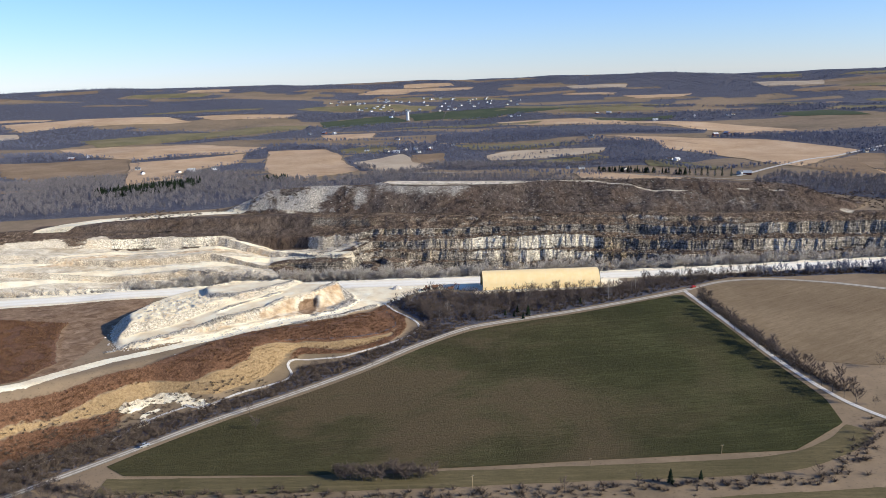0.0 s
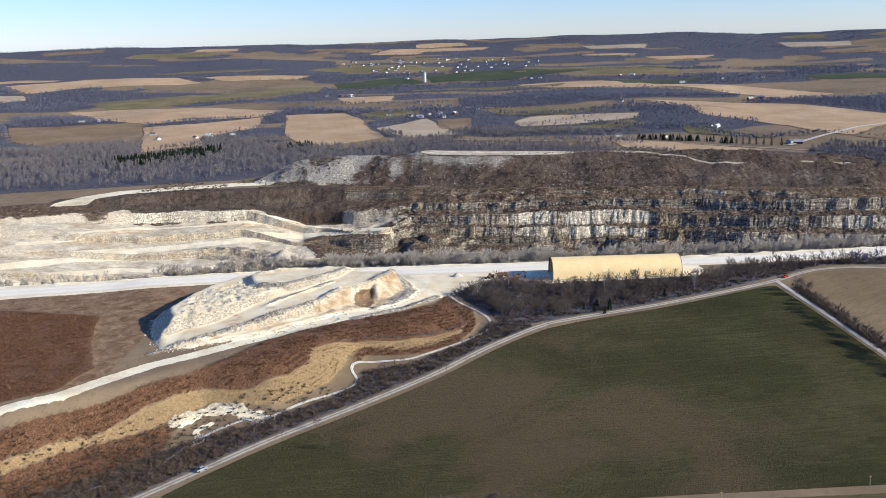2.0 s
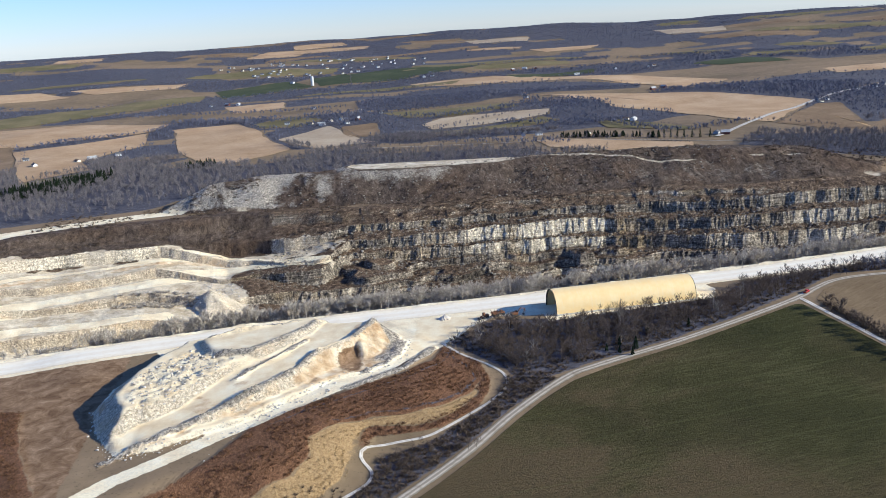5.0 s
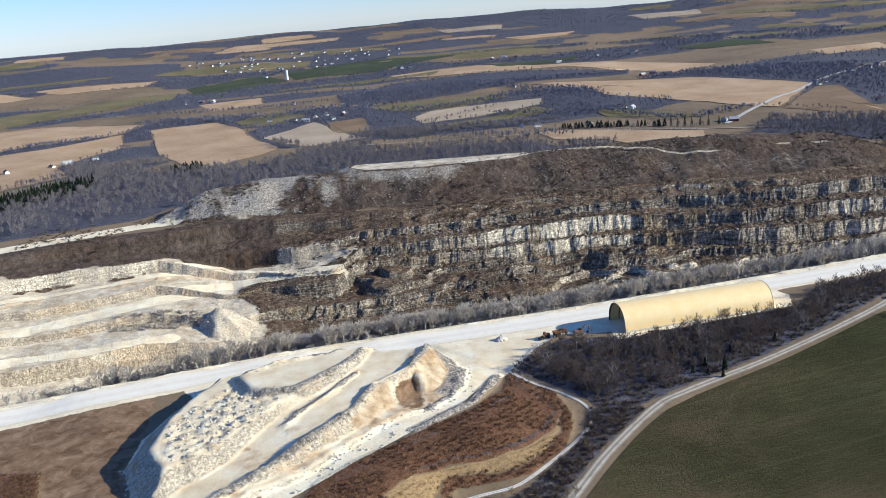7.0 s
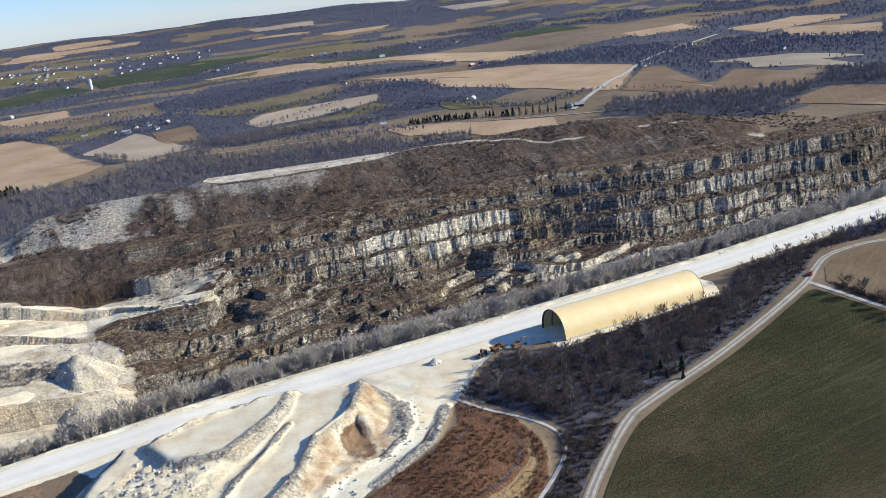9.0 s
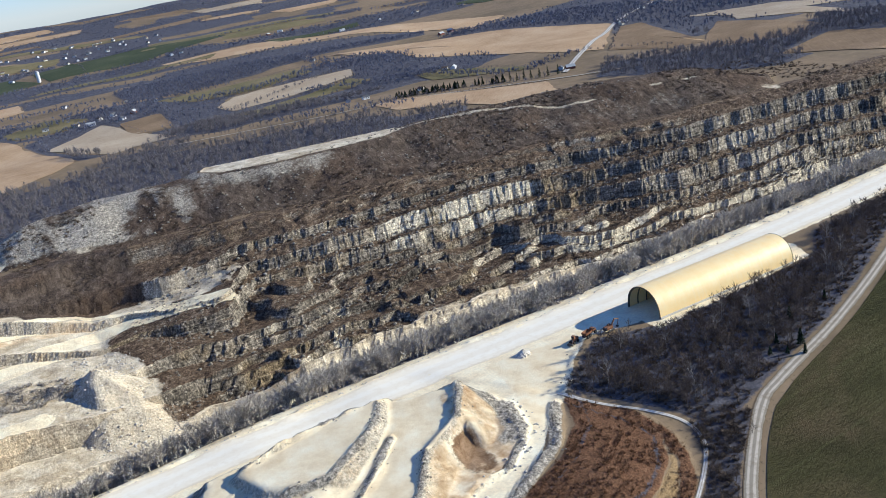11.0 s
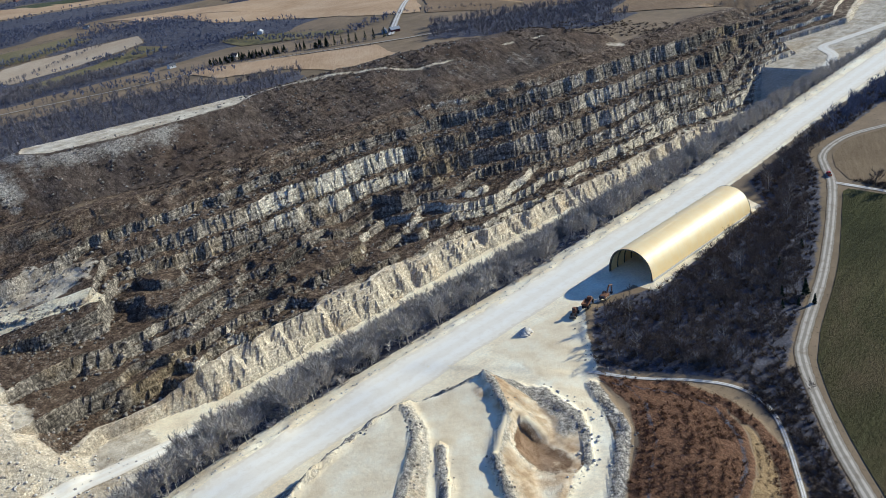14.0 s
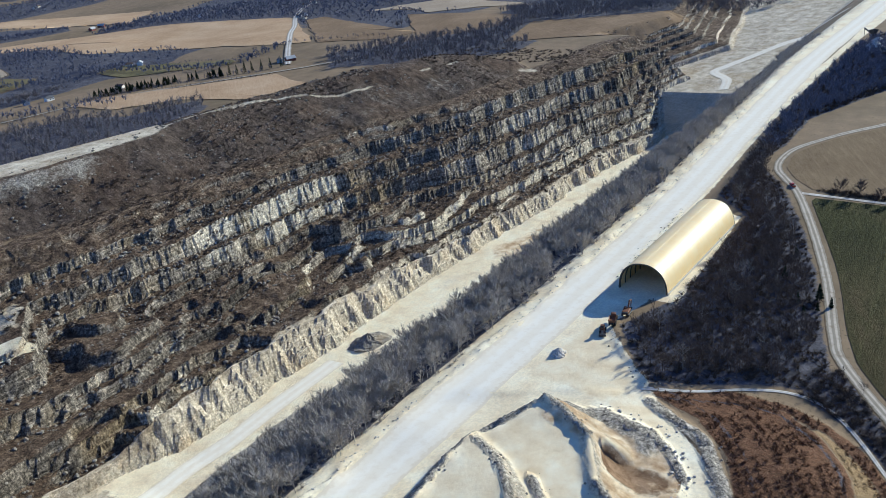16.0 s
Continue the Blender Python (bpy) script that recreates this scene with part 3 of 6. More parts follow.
    soil = p.mix(p.math("MULTIPLY", p.step(p.noise(0.016, 4), 0.44, 0.6), 0.5), soil, p.ramp(rills, (0.36, (0.055, 0.033, 0.020)), (0.66, (0.19, 0.125, 0.078))))
    soil = p.mix(p.math("MULTIPLY", p.step(p.noise(0.25, 8, rough=0.8), 0.60, 0.70), 0.5), soil, (0.36, 0.34, 0.32))
    earth = p.ramp(p.noise(0.12, 8, rough=0.72, twist=0.8), (0.32, (0.11, 0.062, 0.032)), (0.48, (0.205, 0.128, 0.07)), (0.62, (0.31, 0.205, 0.12)), (0.75, (0.46, 0.335, 0.21)))
    cream = p.ramp(p.math("ADD", p.math("MULTIPLY", beds, 0.38), p.math("MULTIPLY", cracks, 0.62)), (0.36, (0.095, 0.078, 0.058)), (0.43, (0.31, 0.265, 0.195)), (0.50, (0.58, 0.51, 0.385)), (0.59, (0.84, 0.77, 0.62)))
    e, f = p.masks("cover_c"), p.masks("cover_d")
    slope = p.step(p.math("ADD", p.upward(), p.math("MULTIPLY", jit, 0.12)), 0.97, 0.84)
    scree = p.ramp(p.noise(0.65, 8, rough=0.82), (0.36, (0.20, 0.165, 0.12)), (0.46, (0.42, 0.36, 0.27)), (0.56, (0.62, 0.545, 0.42)), (0.68, (0.80, 0.73, 0.59)))
    scree = p.mix(p.math("MULTIPLY", p.step(p.noise(0.045, 5, rough=0.65), 0.5, 0.62), 0.55), scree, p.ramp(p.noise(0.5, 7, rough=0.8), (0.36, (0.26, 0.165, 0.08)), (0.62, (0.70, 0.53, 0.33))))
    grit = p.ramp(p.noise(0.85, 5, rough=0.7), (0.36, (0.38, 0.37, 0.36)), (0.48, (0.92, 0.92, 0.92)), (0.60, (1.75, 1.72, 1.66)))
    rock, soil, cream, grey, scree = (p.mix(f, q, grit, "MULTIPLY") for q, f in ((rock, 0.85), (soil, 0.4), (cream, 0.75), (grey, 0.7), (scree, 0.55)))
    pale = p.mix(0.2, pale, grit, "MULTIPLY")
    white = p.mix(0.12, white, grit, "MULTIPLY")
    woods = p.mix(0.5, woods, grit, "MULTIPLY")
    white = p.mix(p.math("MULTIPLY", slope, 0.9), white, scree)
    beige = p.mix(p.math("MULTIPLY", slope, 0.9), beige, scree)
    pale = p.mix(p.math("MULTIPLY", slope, 0.55), pale, scree)
    c = p.mix(sharp(a[1]), grass, rust)
    c = p.mix(sharp(a[2]), c, tan)
    c = p.mix(sharp(b[0]), c, woods)
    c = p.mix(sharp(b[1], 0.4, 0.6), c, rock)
    c = p.mix(sharp(f[0], 0.35, 0.65), c, soil)
    c = p.mix(p.math("MULTIPLY", sharp(f[2], 0.35, 0.6), steep), c, cream)
    c = p.mix(p.math("MULTIPLY", sharp(b[2], 0.3, 0.7), p.math("SUBTRACT", 1.0, p.math("MULTIPLY", steep, 0.35))), c, pale)
    c = p.mix(sharp(f[1], 0.4, 0.6), c, earth)
    c = p.mix(sharp(a[0], 0.4, 0.6), c, white)
    c = p.mix(p.math("MULTIPLY", sharp(e[0], 0.3, 0.7), 0.85), c, beige)
    c = p.mix(sharp(e[1], 0.3, 0.7), c, ochre)
    c = p.mix(sharp(e[2], 0.3, 0.7), c, grey)
    rough = p.math("MAXIMUM", p.math("MULTIPLY", b[1], p.math("SUBTRACT", 1.0, p.math("MULTIPLY", b[2], 0.75))), p.math("MULTIPLY", e[2], 0.7))
    rough = p.math("MAXIMUM", rough, p.math("MULTIPLY", a[1], 0.5))
    rough = p.math("MAXIMUM", rough, p.math("MULTIPLY", a[2], 0.3))
    rough = p.math("MAXIMUM", rough, p.math("MULTIPLY", e[0], 0.04))
    rough = p.math("MAXIMUM", rough, p.math("MULTIPLY", e[1], 0.14))
    h = p.math("MULTIPLY", p.math("ADD", p.noise(0.5, 9, rough=0.75), p.math("MULTIPLY", cracks, 1.2)), p.math("ADD", p.math("ADD", p.math("MULTIPLY", rough, 0.97), p.math("MULTIPLY", p.math("MULTIPLY", slope, a[0]), 0.55)), 0.03))
    return p.done(c, h, 1.0, 1.6)


GROUND = ground_paint()


def stone_paint(name, dark, mid, light, stain=(0.5, 0.36, 0.18)):
    p = Paint(name, 0.95)
    v = p.local()
    n = p.noise(0.5, 6, v, 0.7)
    c = p.ramp(n, (0.3, dark), (0.5, mid), (0.7, light))
    c = p.mix(p.math("MULTIPLY", p.step(p.noise(0.09, 3, v), 0.52, 0.66), 0.5), c, stain)
    c = p.mix(0.35, c, p.ramp(p.chance(), (0.0, dark), (1.0, light)))
    return p.done(c, p.noise(1.6, 6, v), 0.6, 0.25)


WHITE_ROCK = stone_paint("white_limestone", (0.34, 0.30, 0.25), (0.54, 0.49, 0.42), (0.74, 0.70, 0.62))
GREY_ROCK = stone_paint("weathered_limestone", (0.075, 0.066, 0.055), (0.23, 0.203, 0.165), (0.46, 0.41, 0.325), (0.30, 0.21, 0.11))


def road_paint(name, track, verge, wheel):
    """A beaten road: u runs across it from 0 to 1 in the attribute 'across'."""
    p = Paint(name, 0.95)
    u = p.masks("across")[0]
    off = p.math("ABSOLUTE", p.math("SUBTRACT", p.math("ABSOLUTE", p.math("SUBTRACT", u, 0.5)), 0.2))
    ruts = p.step(p.math("ADD", off, p.math("MULTIPLY", p.math("SUBTRACT", p.noise(0.15, 5), 0.5), 0.15)), 0.14, 0.04)
    c = p.mix(ruts, track, wheel)
    c = p.mix(p.math("MULTIPLY", p.step(p.noise(0.25, 7, rough=0.7), 0.45, 0.7), 0.5), c, verge)
    edge = p.step(p.math("ADD", p.math("ABSOLUTE", p.math("SUBTRACT", u, 0.5)), p.math("MULTIPLY", p.math("SUBTRACT", p.noise(0.4, 5), 0.5), 0.25)), 0.40, 0.47)
    return p.done(p.mix(edge, c, verge), p.noise(1.2, 5), 0.4, 0.1)


HAUL = road_paint("limestone_haul_road", (0.86, 0.775, 0.61), (0.77, 0.665, 0.49), (0.90, 0.83, 0.68))
GRAVELED = road_paint("grey_gravel", (0.29, 0.25, 0.19), (0.17, 0.125, 0.075), (0.52, 0.455, 0.36))
CHALKY = road_paint("chalky_path", (0.46, 0.41, 0.34), (0.24, 0.185, 0.115), (0.68, 0.64, 0.57))


def field_paint(name, low, mid, high, row=(1.0, 0.12), patch=None, west=None):
    """Drilled or mown land with faint rows and drifting patches."""
    p = Paint(name, 0.95)
    v = p.local()
    rows = p.noise(0.55, 6, p.stretch(row[1], row[0], 1.0, v), twist=0.3, rough=0.7)
    big = p.noise(0.012, 5, v)
    c = p.ramp(p.math("ADD", p.math("MULTIPLY", rows, 0.45), p.math("MULTIPLY", big, 0.55)), (0.36, low), (0.5, mid), (0.64, high))
    if patch:
        bare = p.step(p.noise(0.009, 5, v, twist=0.8), 0.42, 0.62)
        if west:
            s = p.t.nodes.new("ShaderNodeSeparateXYZ")
            p.t.links.new(v, s.inputs[0])
            bare = p.math("MULTIPLY", p.math("ADD", bare, 0.35), p.step(s.outputs[0], *west), True)
        c = p.mix(p.math("MULTIPLY", bare, 0.8), c, patch)
    c = p.mix(p.math("MULTIPLY", p.step(p.noise(0.5, 6, v), 0.55, 0.75), 0.35), c, high)
    c = p.mix(p.math("MULTIPLY", p.step(p.noise(0.9, 6, p.stretch(0.35, 1.0, 1.0, v), rough=0.8), 0.5, 0.68), 0.45), c, tuple(q * 0.55 for q in low))
    s = p.t.nodes.new("ShaderNodeSeparateXYZ")
    p.t.links.new(v, s.inputs[0])
    wheels = p.math("ABSOLUTE", p.math("SUBTRACT", p.math("FRACT", p.math("DIVIDE", p.math("ADD", s.outputs[1], p.math("MULTIPLY", big, 6.0)), 27.0)), 0.5))
    c = p.mix(p.math("MULTIPLY", p.step(wheels, 0.035, 0.01), 0.3), c, high)
    p.b.inputs["Specular IOR Level"].default_value = 0.05
    return p.done(c, p.noise(0.9, 6, p.stretch(0.5, 1.0, 1.0, v), rough=0.75), 1.0 if patch else 0.6, 1.1 if patch else 0.4)


WHEAT = field_paint("winter_wheat", (0.026, 0.031, 0.011), (0.048, 0.050, 0.0175), (0.095, 0.090, 0.037), (1.0, 0.10), (0.118, 0.084, 0.046), (260, -120))
STUBBLE = field_paint("corn_stubble", (0.36, 0.232, 0.125), (0.475, 0.325, 0.188), (0.56, 0.405, 0.255))
DULL = field_paint("brown_stubble", (0.18, 0.12, 0.07), (0.245, 0.17, 0.10), (0.33, 0.235, 0.145))
STRAW = field_paint("pale_stubble", (0.36, 0.275, 0.18), (0.44, 0.345, 0.235), (0.52, 0.425, 0.30))
PASTURE = field_paint("winter_pasture", (0.12, 0.11, 0.05), (0.19, 0.16, 0.08), (0.27, 0.21, 0.11))
GREEN_FAR = field_paint("green_meadow", (0.055, 0.066, 0.036), (0.072, 0.085, 0.046), (0.10, 0.105, 0.058))
VERGE = field_paint("rough_grass", (0.085, 0.072, 0.033), (0.125, 0.10, 0.048), (0.19, 0.145, 0.072))
FALLOW = field_paint("fallow_stubble", (0.155, 0.107, 0.060), (0.205, 0.147, 0.083), (0.275, 0.20, 0.117))
FIELDS = {"fallow": FALLOW, "verge": VERGE, "stubble": STUBBLE, "dull": DULL, "straw": STRAW, "pasture": PASTURE, "green": GREEN_FAR, "wheat": WHEAT}


def twig_paint(name, dark, light):
    p = Paint(name, 0.9)
    return p.done(p.mix(p.chance(), dark, light))


def bark_paint(name, dark, light):
    p = Paint(name, 0.9)
    return p.done(p.ramp(p.noise(2.5, 4, p.stretch(1, 1, 0.2, p.local())), (0.3, dark), (0.7, light)))


BARK = bark_paint("grey_bark", (0.06, 0.048, 0.038), (0.17, 0.145, 0.12))
PALE_BARK = bark_paint("pale_bark", (0.22, 0.19, 0.16), (0.42, 0.39, 0.35))
TWIGS = twig_paint("bare_twigs", (0.08, 0.06, 0.048), (0.20, 0.154, 0.122))
DUST_TWIGS = twig_paint("dusty_twigs", (0.26, 0.23, 0.19), (0.62, 0.555, 0.465))
# Distance haze is put into these two twig colours, strongest in the far one.
HAZED_TWIGS = twig_paint("hazed_bare_woods", (0.098, 0.10, 0.130), (0.190, 0.192, 0.243))
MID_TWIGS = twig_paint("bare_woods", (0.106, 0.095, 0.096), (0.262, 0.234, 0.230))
BRUSH = twig_paint("dry_brush", (0.058, 0.042, 0.030), (0.185, 0.138, 0.098))
NEEDLES = twig_paint("cedar_needles", (0.014, 0.024, 0.012), (0.036, 0.052, 0.026))
RUST_WEED = twig_paint("rusty_weeds", (0.075, 0.039, 0.02), (0.27, 0.148, 0.078))
TAN_WEED = twig_paint("tan_grass_tufts", (0.22, 0.145, 0.065), (0.45, 0.33, 0.175))

# ---- the ground sheet ----
YARD = [(-215, 676), (-160, 688), (-70, 694), (-20, 692), (36, 694), (34, 690), (28, 667), (10, 669), (-8, 673), (-20, 664), (-30, 654), (-40, 642), (-52, 632), (-64, 620), (-90, 602), (-120, 578), (-160, 552), (-205, 545), (-150, 600), (-110, 640), (-150, 660), (-205, 660)]
WOOD_A = [(-44, 640), (-8, 668), (24, 658), (131, 664), (160, 690), (311, 708), (557, 722), (640, 716), (560, 660), (440, 655), (330, 690), (262, 686), (225, 690), (206, 678), (190, 666), (129, 635), (78, 614), (24, 596), (4, 588), (-14, 586), (-20, 604)]
HEDGE = [(-20, 592), (0, 586), (6, 585), (-24, 561), (-55, 530), (-97, 494), (-137, 462), (-177, 423), (-240, 362), (-268, 372), (-215, 425), (-176, 458), (-150, 472), (-112, 498), (-98, 514), (-94, 530), (-66, 540), (-32, 568)]
RED_LEFT = [(-420, 628), (-315, 615), (-266, 604), (-260, 575), (-254, 550), (-248, 534), (-238, 510), (-244, 482), (-258, 468), (-330, 407), (-430, 330)]
ISLAND = [(440, 734), (520, 732), (640, 738), (760, 748), (640, 752), (520, 746)]
LEFT_PALE = [(-700, 640), (-400, 690), (-100, 830), (-140, 868), (-163, 905), (-172, 926), (-184, 966), (-197, 986), (-178, 1003), (-150, 1011), (-104, 1006), (-98, 1020), (-150, 1027), (-205, 1033), (-330, 1034), (-480, 990), (-700, 900)]
WHITE_ROAD = [(-760, 760), (-640, 850), (-540, 925), (-470, 1000), (-446, 1050), (-420, 1078), (-374, 1094), (-292, 1118), (-262, 1120)]


# Roads on the pale benches: line and half width.
BENCH_ROADS = [
    ([(-470, 925), (-430, 957), (-381, 997), (-318, 1012), (-260, 1029), (-214, 1036), (-176, 1014), (-153, 1000), (-135, 992)], 4.5),
    ([(-470, 860), (-414, 909), (-373, 934), (-320, 958), (-265, 982), (-210, 1003), (-181, 1007), (-156, 1000)], 9.5),
    ([(-440, 840), (-361, 893), (-307, 899), (-253, 915)], 8.0),
    ([(-160, 1000), (-136, 992), (-112, 985)], 8.0),
]


FARMLAND = []


def farm(kind, *ring):
    FARMLAND.append((kind, list(ring)))


farm('dull', (-925, 1855), (-665, 1895), (-560, 1550), (-700, 1565), (-830, 1665))
farm('stubble', (-640, 1820), (-540, 1845), (-435, 1965), (-415, 1795), (-455, 1715), (-485, 1640), (-440, 1520), (-515, 1430))
farm('stubble', (-385, 1970), (-265, 2000), (-225, 1880), (-150, 1570), (-220, 1475), (-265, 1440), (-335, 1660))
farm('stubble', (-945, 2200), (-670, 2285), (-405, 2080), (-435, 1975), (-645, 1870), (-775, 1945))
farm('pasture', (-990, 2430), (-760, 2600), (-405, 2775), (-405, 2555), (-700, 2395), (-860, 2220))
farm('straw', (-175, 1740), (-85, 1845), (-20, 1600), (-110, 1560), (-155, 1660))
farm('dull', (-65, 1815), (0, 1825), (-5, 1695), (-55, 1700))
farm('pasture', (-235, 1975), (-160, 2030), (-95, 1925), (-140, 1875), (-210, 1880))
farm('stubble', (-325, 2380), (-180, 2420), (-180, 2270), (-285, 2195))
farm('stubble', (-1400, 2840), (-1210, 3010), (-925, 3040), (-805, 2915), (-1160, 2760), (-1250, 2655))
farm('stubble', (-840, 3040), (-485, 3090), (-520, 2975), (-745, 2935))
farm('green', (-395, 2885), (-180, 3045), (-110, 2825), (-350, 2630))
farm('green', (-120, 3075), (0, 3150), (0, 2820), (-90, 2810))
farm('pasture', (-510, 1420), (-430, 1500), (-430, 1445), (-490, 1380))
farm('green', (0, 3125), (200, 3100), (415, 2955), (150, 2775), (0, 2820))
farm('stubble', (155, 2665), (395, 2640), (700, 2440), (860, 2175), (675, 1995), (685, 2170), (495, 2465), (185, 2565))
farm('stubble', (370, 2055), (500, 1995), (660, 1905), (780, 1675), (570, 1420), (535, 1475), (490, 1670), (440, 1760), (445, 1900))
farm('dull', (565, 1405), (755, 1620), (795, 1615), (640, 1290), (590, 1315))
farm('stubble', (210, 1445), (250, 1440), (390, 1305), (320, 1110), (265, 1325), (215, 1365))
farm('pasture', (20, 1960), (285, 1985), (285, 1890), (165, 1830), (65, 1865))
farm('straw', (80, 1765), (115, 1820), (330, 1825), (310, 1755), (90, 1710))
farm('pasture', (80, 1660), (295, 1740), (315, 1690), (165, 1655), (115, 1605))
farm('pasture', (365, 1630), (410, 1625), (455, 1450), (435, 1435), (360, 1560))
farm('green', (925, 2550), (1125, 2640), (1150, 2410), (970, 2455))
farm('green', (425, 2645), (675, 2615), (640, 2555), (445, 2570))
farm('straw', (535, 3940), (790, 3880), (745, 3725), (550, 3825))
farm('straw', (1270, 3730), (1505, 3605), (1435, 3405), (1240, 3470))
farm('stubble', (670, 3395), (935, 3400), (880, 3310), (705, 3275))
farm('stubble', (1090, 2175), (1305, 2215), (1225, 2050), (1055, 2055))
farm('stubble', (1230, 1965), (1490, 2040), (1525, 1895), (1400, 1805), (1190, 1805))
farm('straw', (845, 1565), (940, 1460), (955, 1315), (865, 1385))
farm('dull', (605, 1265), (805, 1440), (775, 1215), (700, 1195), (645, 1220))
farm('stubble', (1250, 1820), (1325, 1620), (1175, 1490), (1150, 1685))
farm('dull', (595, 1120), (720, 1160), (800, 1005), (820, 975), (650, 995))
farm('straw', (885, 1535), (905, 1390), (875, 1235), (815, 1405))


FAR_RND = np.random.RandomState(5)
for far_k in range(150):
    bearing, reach = -0.62 + 1.75 * FAR_RND.rand(), 2350 + 1850 * FAR_RND.rand()
    if reach > 2900 and far_k % 3 == 1:
        continue
    mid_x, mid_y = -150 + math.sin(bearing) * reach, 250 + math.cos(bearing) * reach
    if not any(inside(np.array([mid_x]), np.array([mid_y]), ring)[0] > -90 for _, ring in FARMLAND):
        half_w, half_d, skew = 90 + 190 * FAR_RND.rand() ** 2, 26 + 60 * FAR_RND.rand(), 0.7 * FAR_RND.rand() - 0.35 - bearing
        corners = [(-1, -0.7), (-0.3, -1), (0.9, -0.8), (1, 0.6), (0.2, 1), (-0.8, 0.7)]
        FARMLAND.append((("stubble", "dull", "pasture", "dull", "straw", "pasture")[far_k % 6], [(mid_x + half_w * a * math.cos(skew) - half_d * b * math.sin(skew), mid_y + half_w * a * math.sin(skew) + half_d * b * math.cos(skew)) for a, b in corners]))


def far_woods(x, y):
    """Where woods stand on the land beyond the quarry, 0 to 1."""
    r = np.hypot(x + 150, y - 250)
    n = fractal(x * 0.55, y * 1.5, 330, 4, 12.0)
    w = smooth(0.475, 0.51, n + 0.115 * smooth(2300, 3000, r) + 0.06 * smooth(1500, 1250, y) * (y > 1150))
    w = w * smooth(1120, 1200, y + 0.15 * np.minimum(x, 0) + np.maximum(x - 500, 0) * 0.5)
    w = np.maximum(w, smooth(-10, 15, inside(x, y, WOOD_LEFT)))
    w = np.maximum(w, smooth(-10, 15, inside(x, y, WOOD_MID)))
    w = np.maximum(w, smooth(-10, 15, inside(x, y, WOOD_EAST)))
    for _, ring in FARMLAND:
        near = (x > min(q[0] for q in ring) - 20) & (x < max(q[0] for q in ring) + 20) & (y > min(q[1] for q in ring) - 20) & (y < max(q[1] for q in ring) + 20)
        w[near] *= smooth(4, -8, inside(x[near], y[near], ring))
    d = inside(x, y, HEAP)
    return w * smooth(-5, -15, d)


WOOD_LEFT = [(-900, 1150), (-700, 1060), (-500, 1100), (-420, 1120), (-300, 1150), (-262, 1190), (-150, 1230), (-60, 1240), (120, 1205), (210, 1290), (180, 1380), (60, 1420), (-100, 1430), (-260, 1400), (-420, 1330), (-560, 1330), (-800, 1300)]
WOOD_MID = [(-20, 2230), (150, 2480), (370, 2440), (640, 2170), (600, 2060), (380, 2090), (160, 2020), (-20, 2040)]
WOOD_EAST = [(540, 1070), (480, 1150), (430, 1260), (500, 1330), (620, 1240), (720, 1180), (900, 1170), (1100, 1000), (800, 1000), (700, 1090)]


def dust_zones(x, y):
    near = line_distance(x, y, HAUL_NEAR)[0]
    far = line_distance(x, y, HAUL_FAR)[0]
    white = smooth(-4, 3, near) * smooth(13, 8, far)
    white = np.maximum(white, smooth(-4, 4, inside(x, y, YARD)))
    white = np.maximum(white, smooth(-3, 3, inside(x, y, [(20, 656), (70, 660), (130, 667), (138, 684), (134, 704), (20, 696)])))
    white = np.maximum(white, smooth(-3, 3, inside(x, y, MOUND)))
    white = np.maximum(white, smooth(7, 3, np.abs(line_distance(x, y, TRACK_IN)[0])))
    for line, half in POND_BANDS:
        white = np.maximum(white, smooth(half + 1.5, half - 1.5, np.abs(line_distance(x, y, line)[0]) + (fractal(x, y, 9, 3, 6) - 0.5) * 5))
    w = np.abs(line_distance(x, y, WHITE_ROAD)[0])
    white = np.maximum(white, smooth(16, 10, w) * smooth(-800, -420, x) + 0.9 * smooth(8, 5, w))
    return white


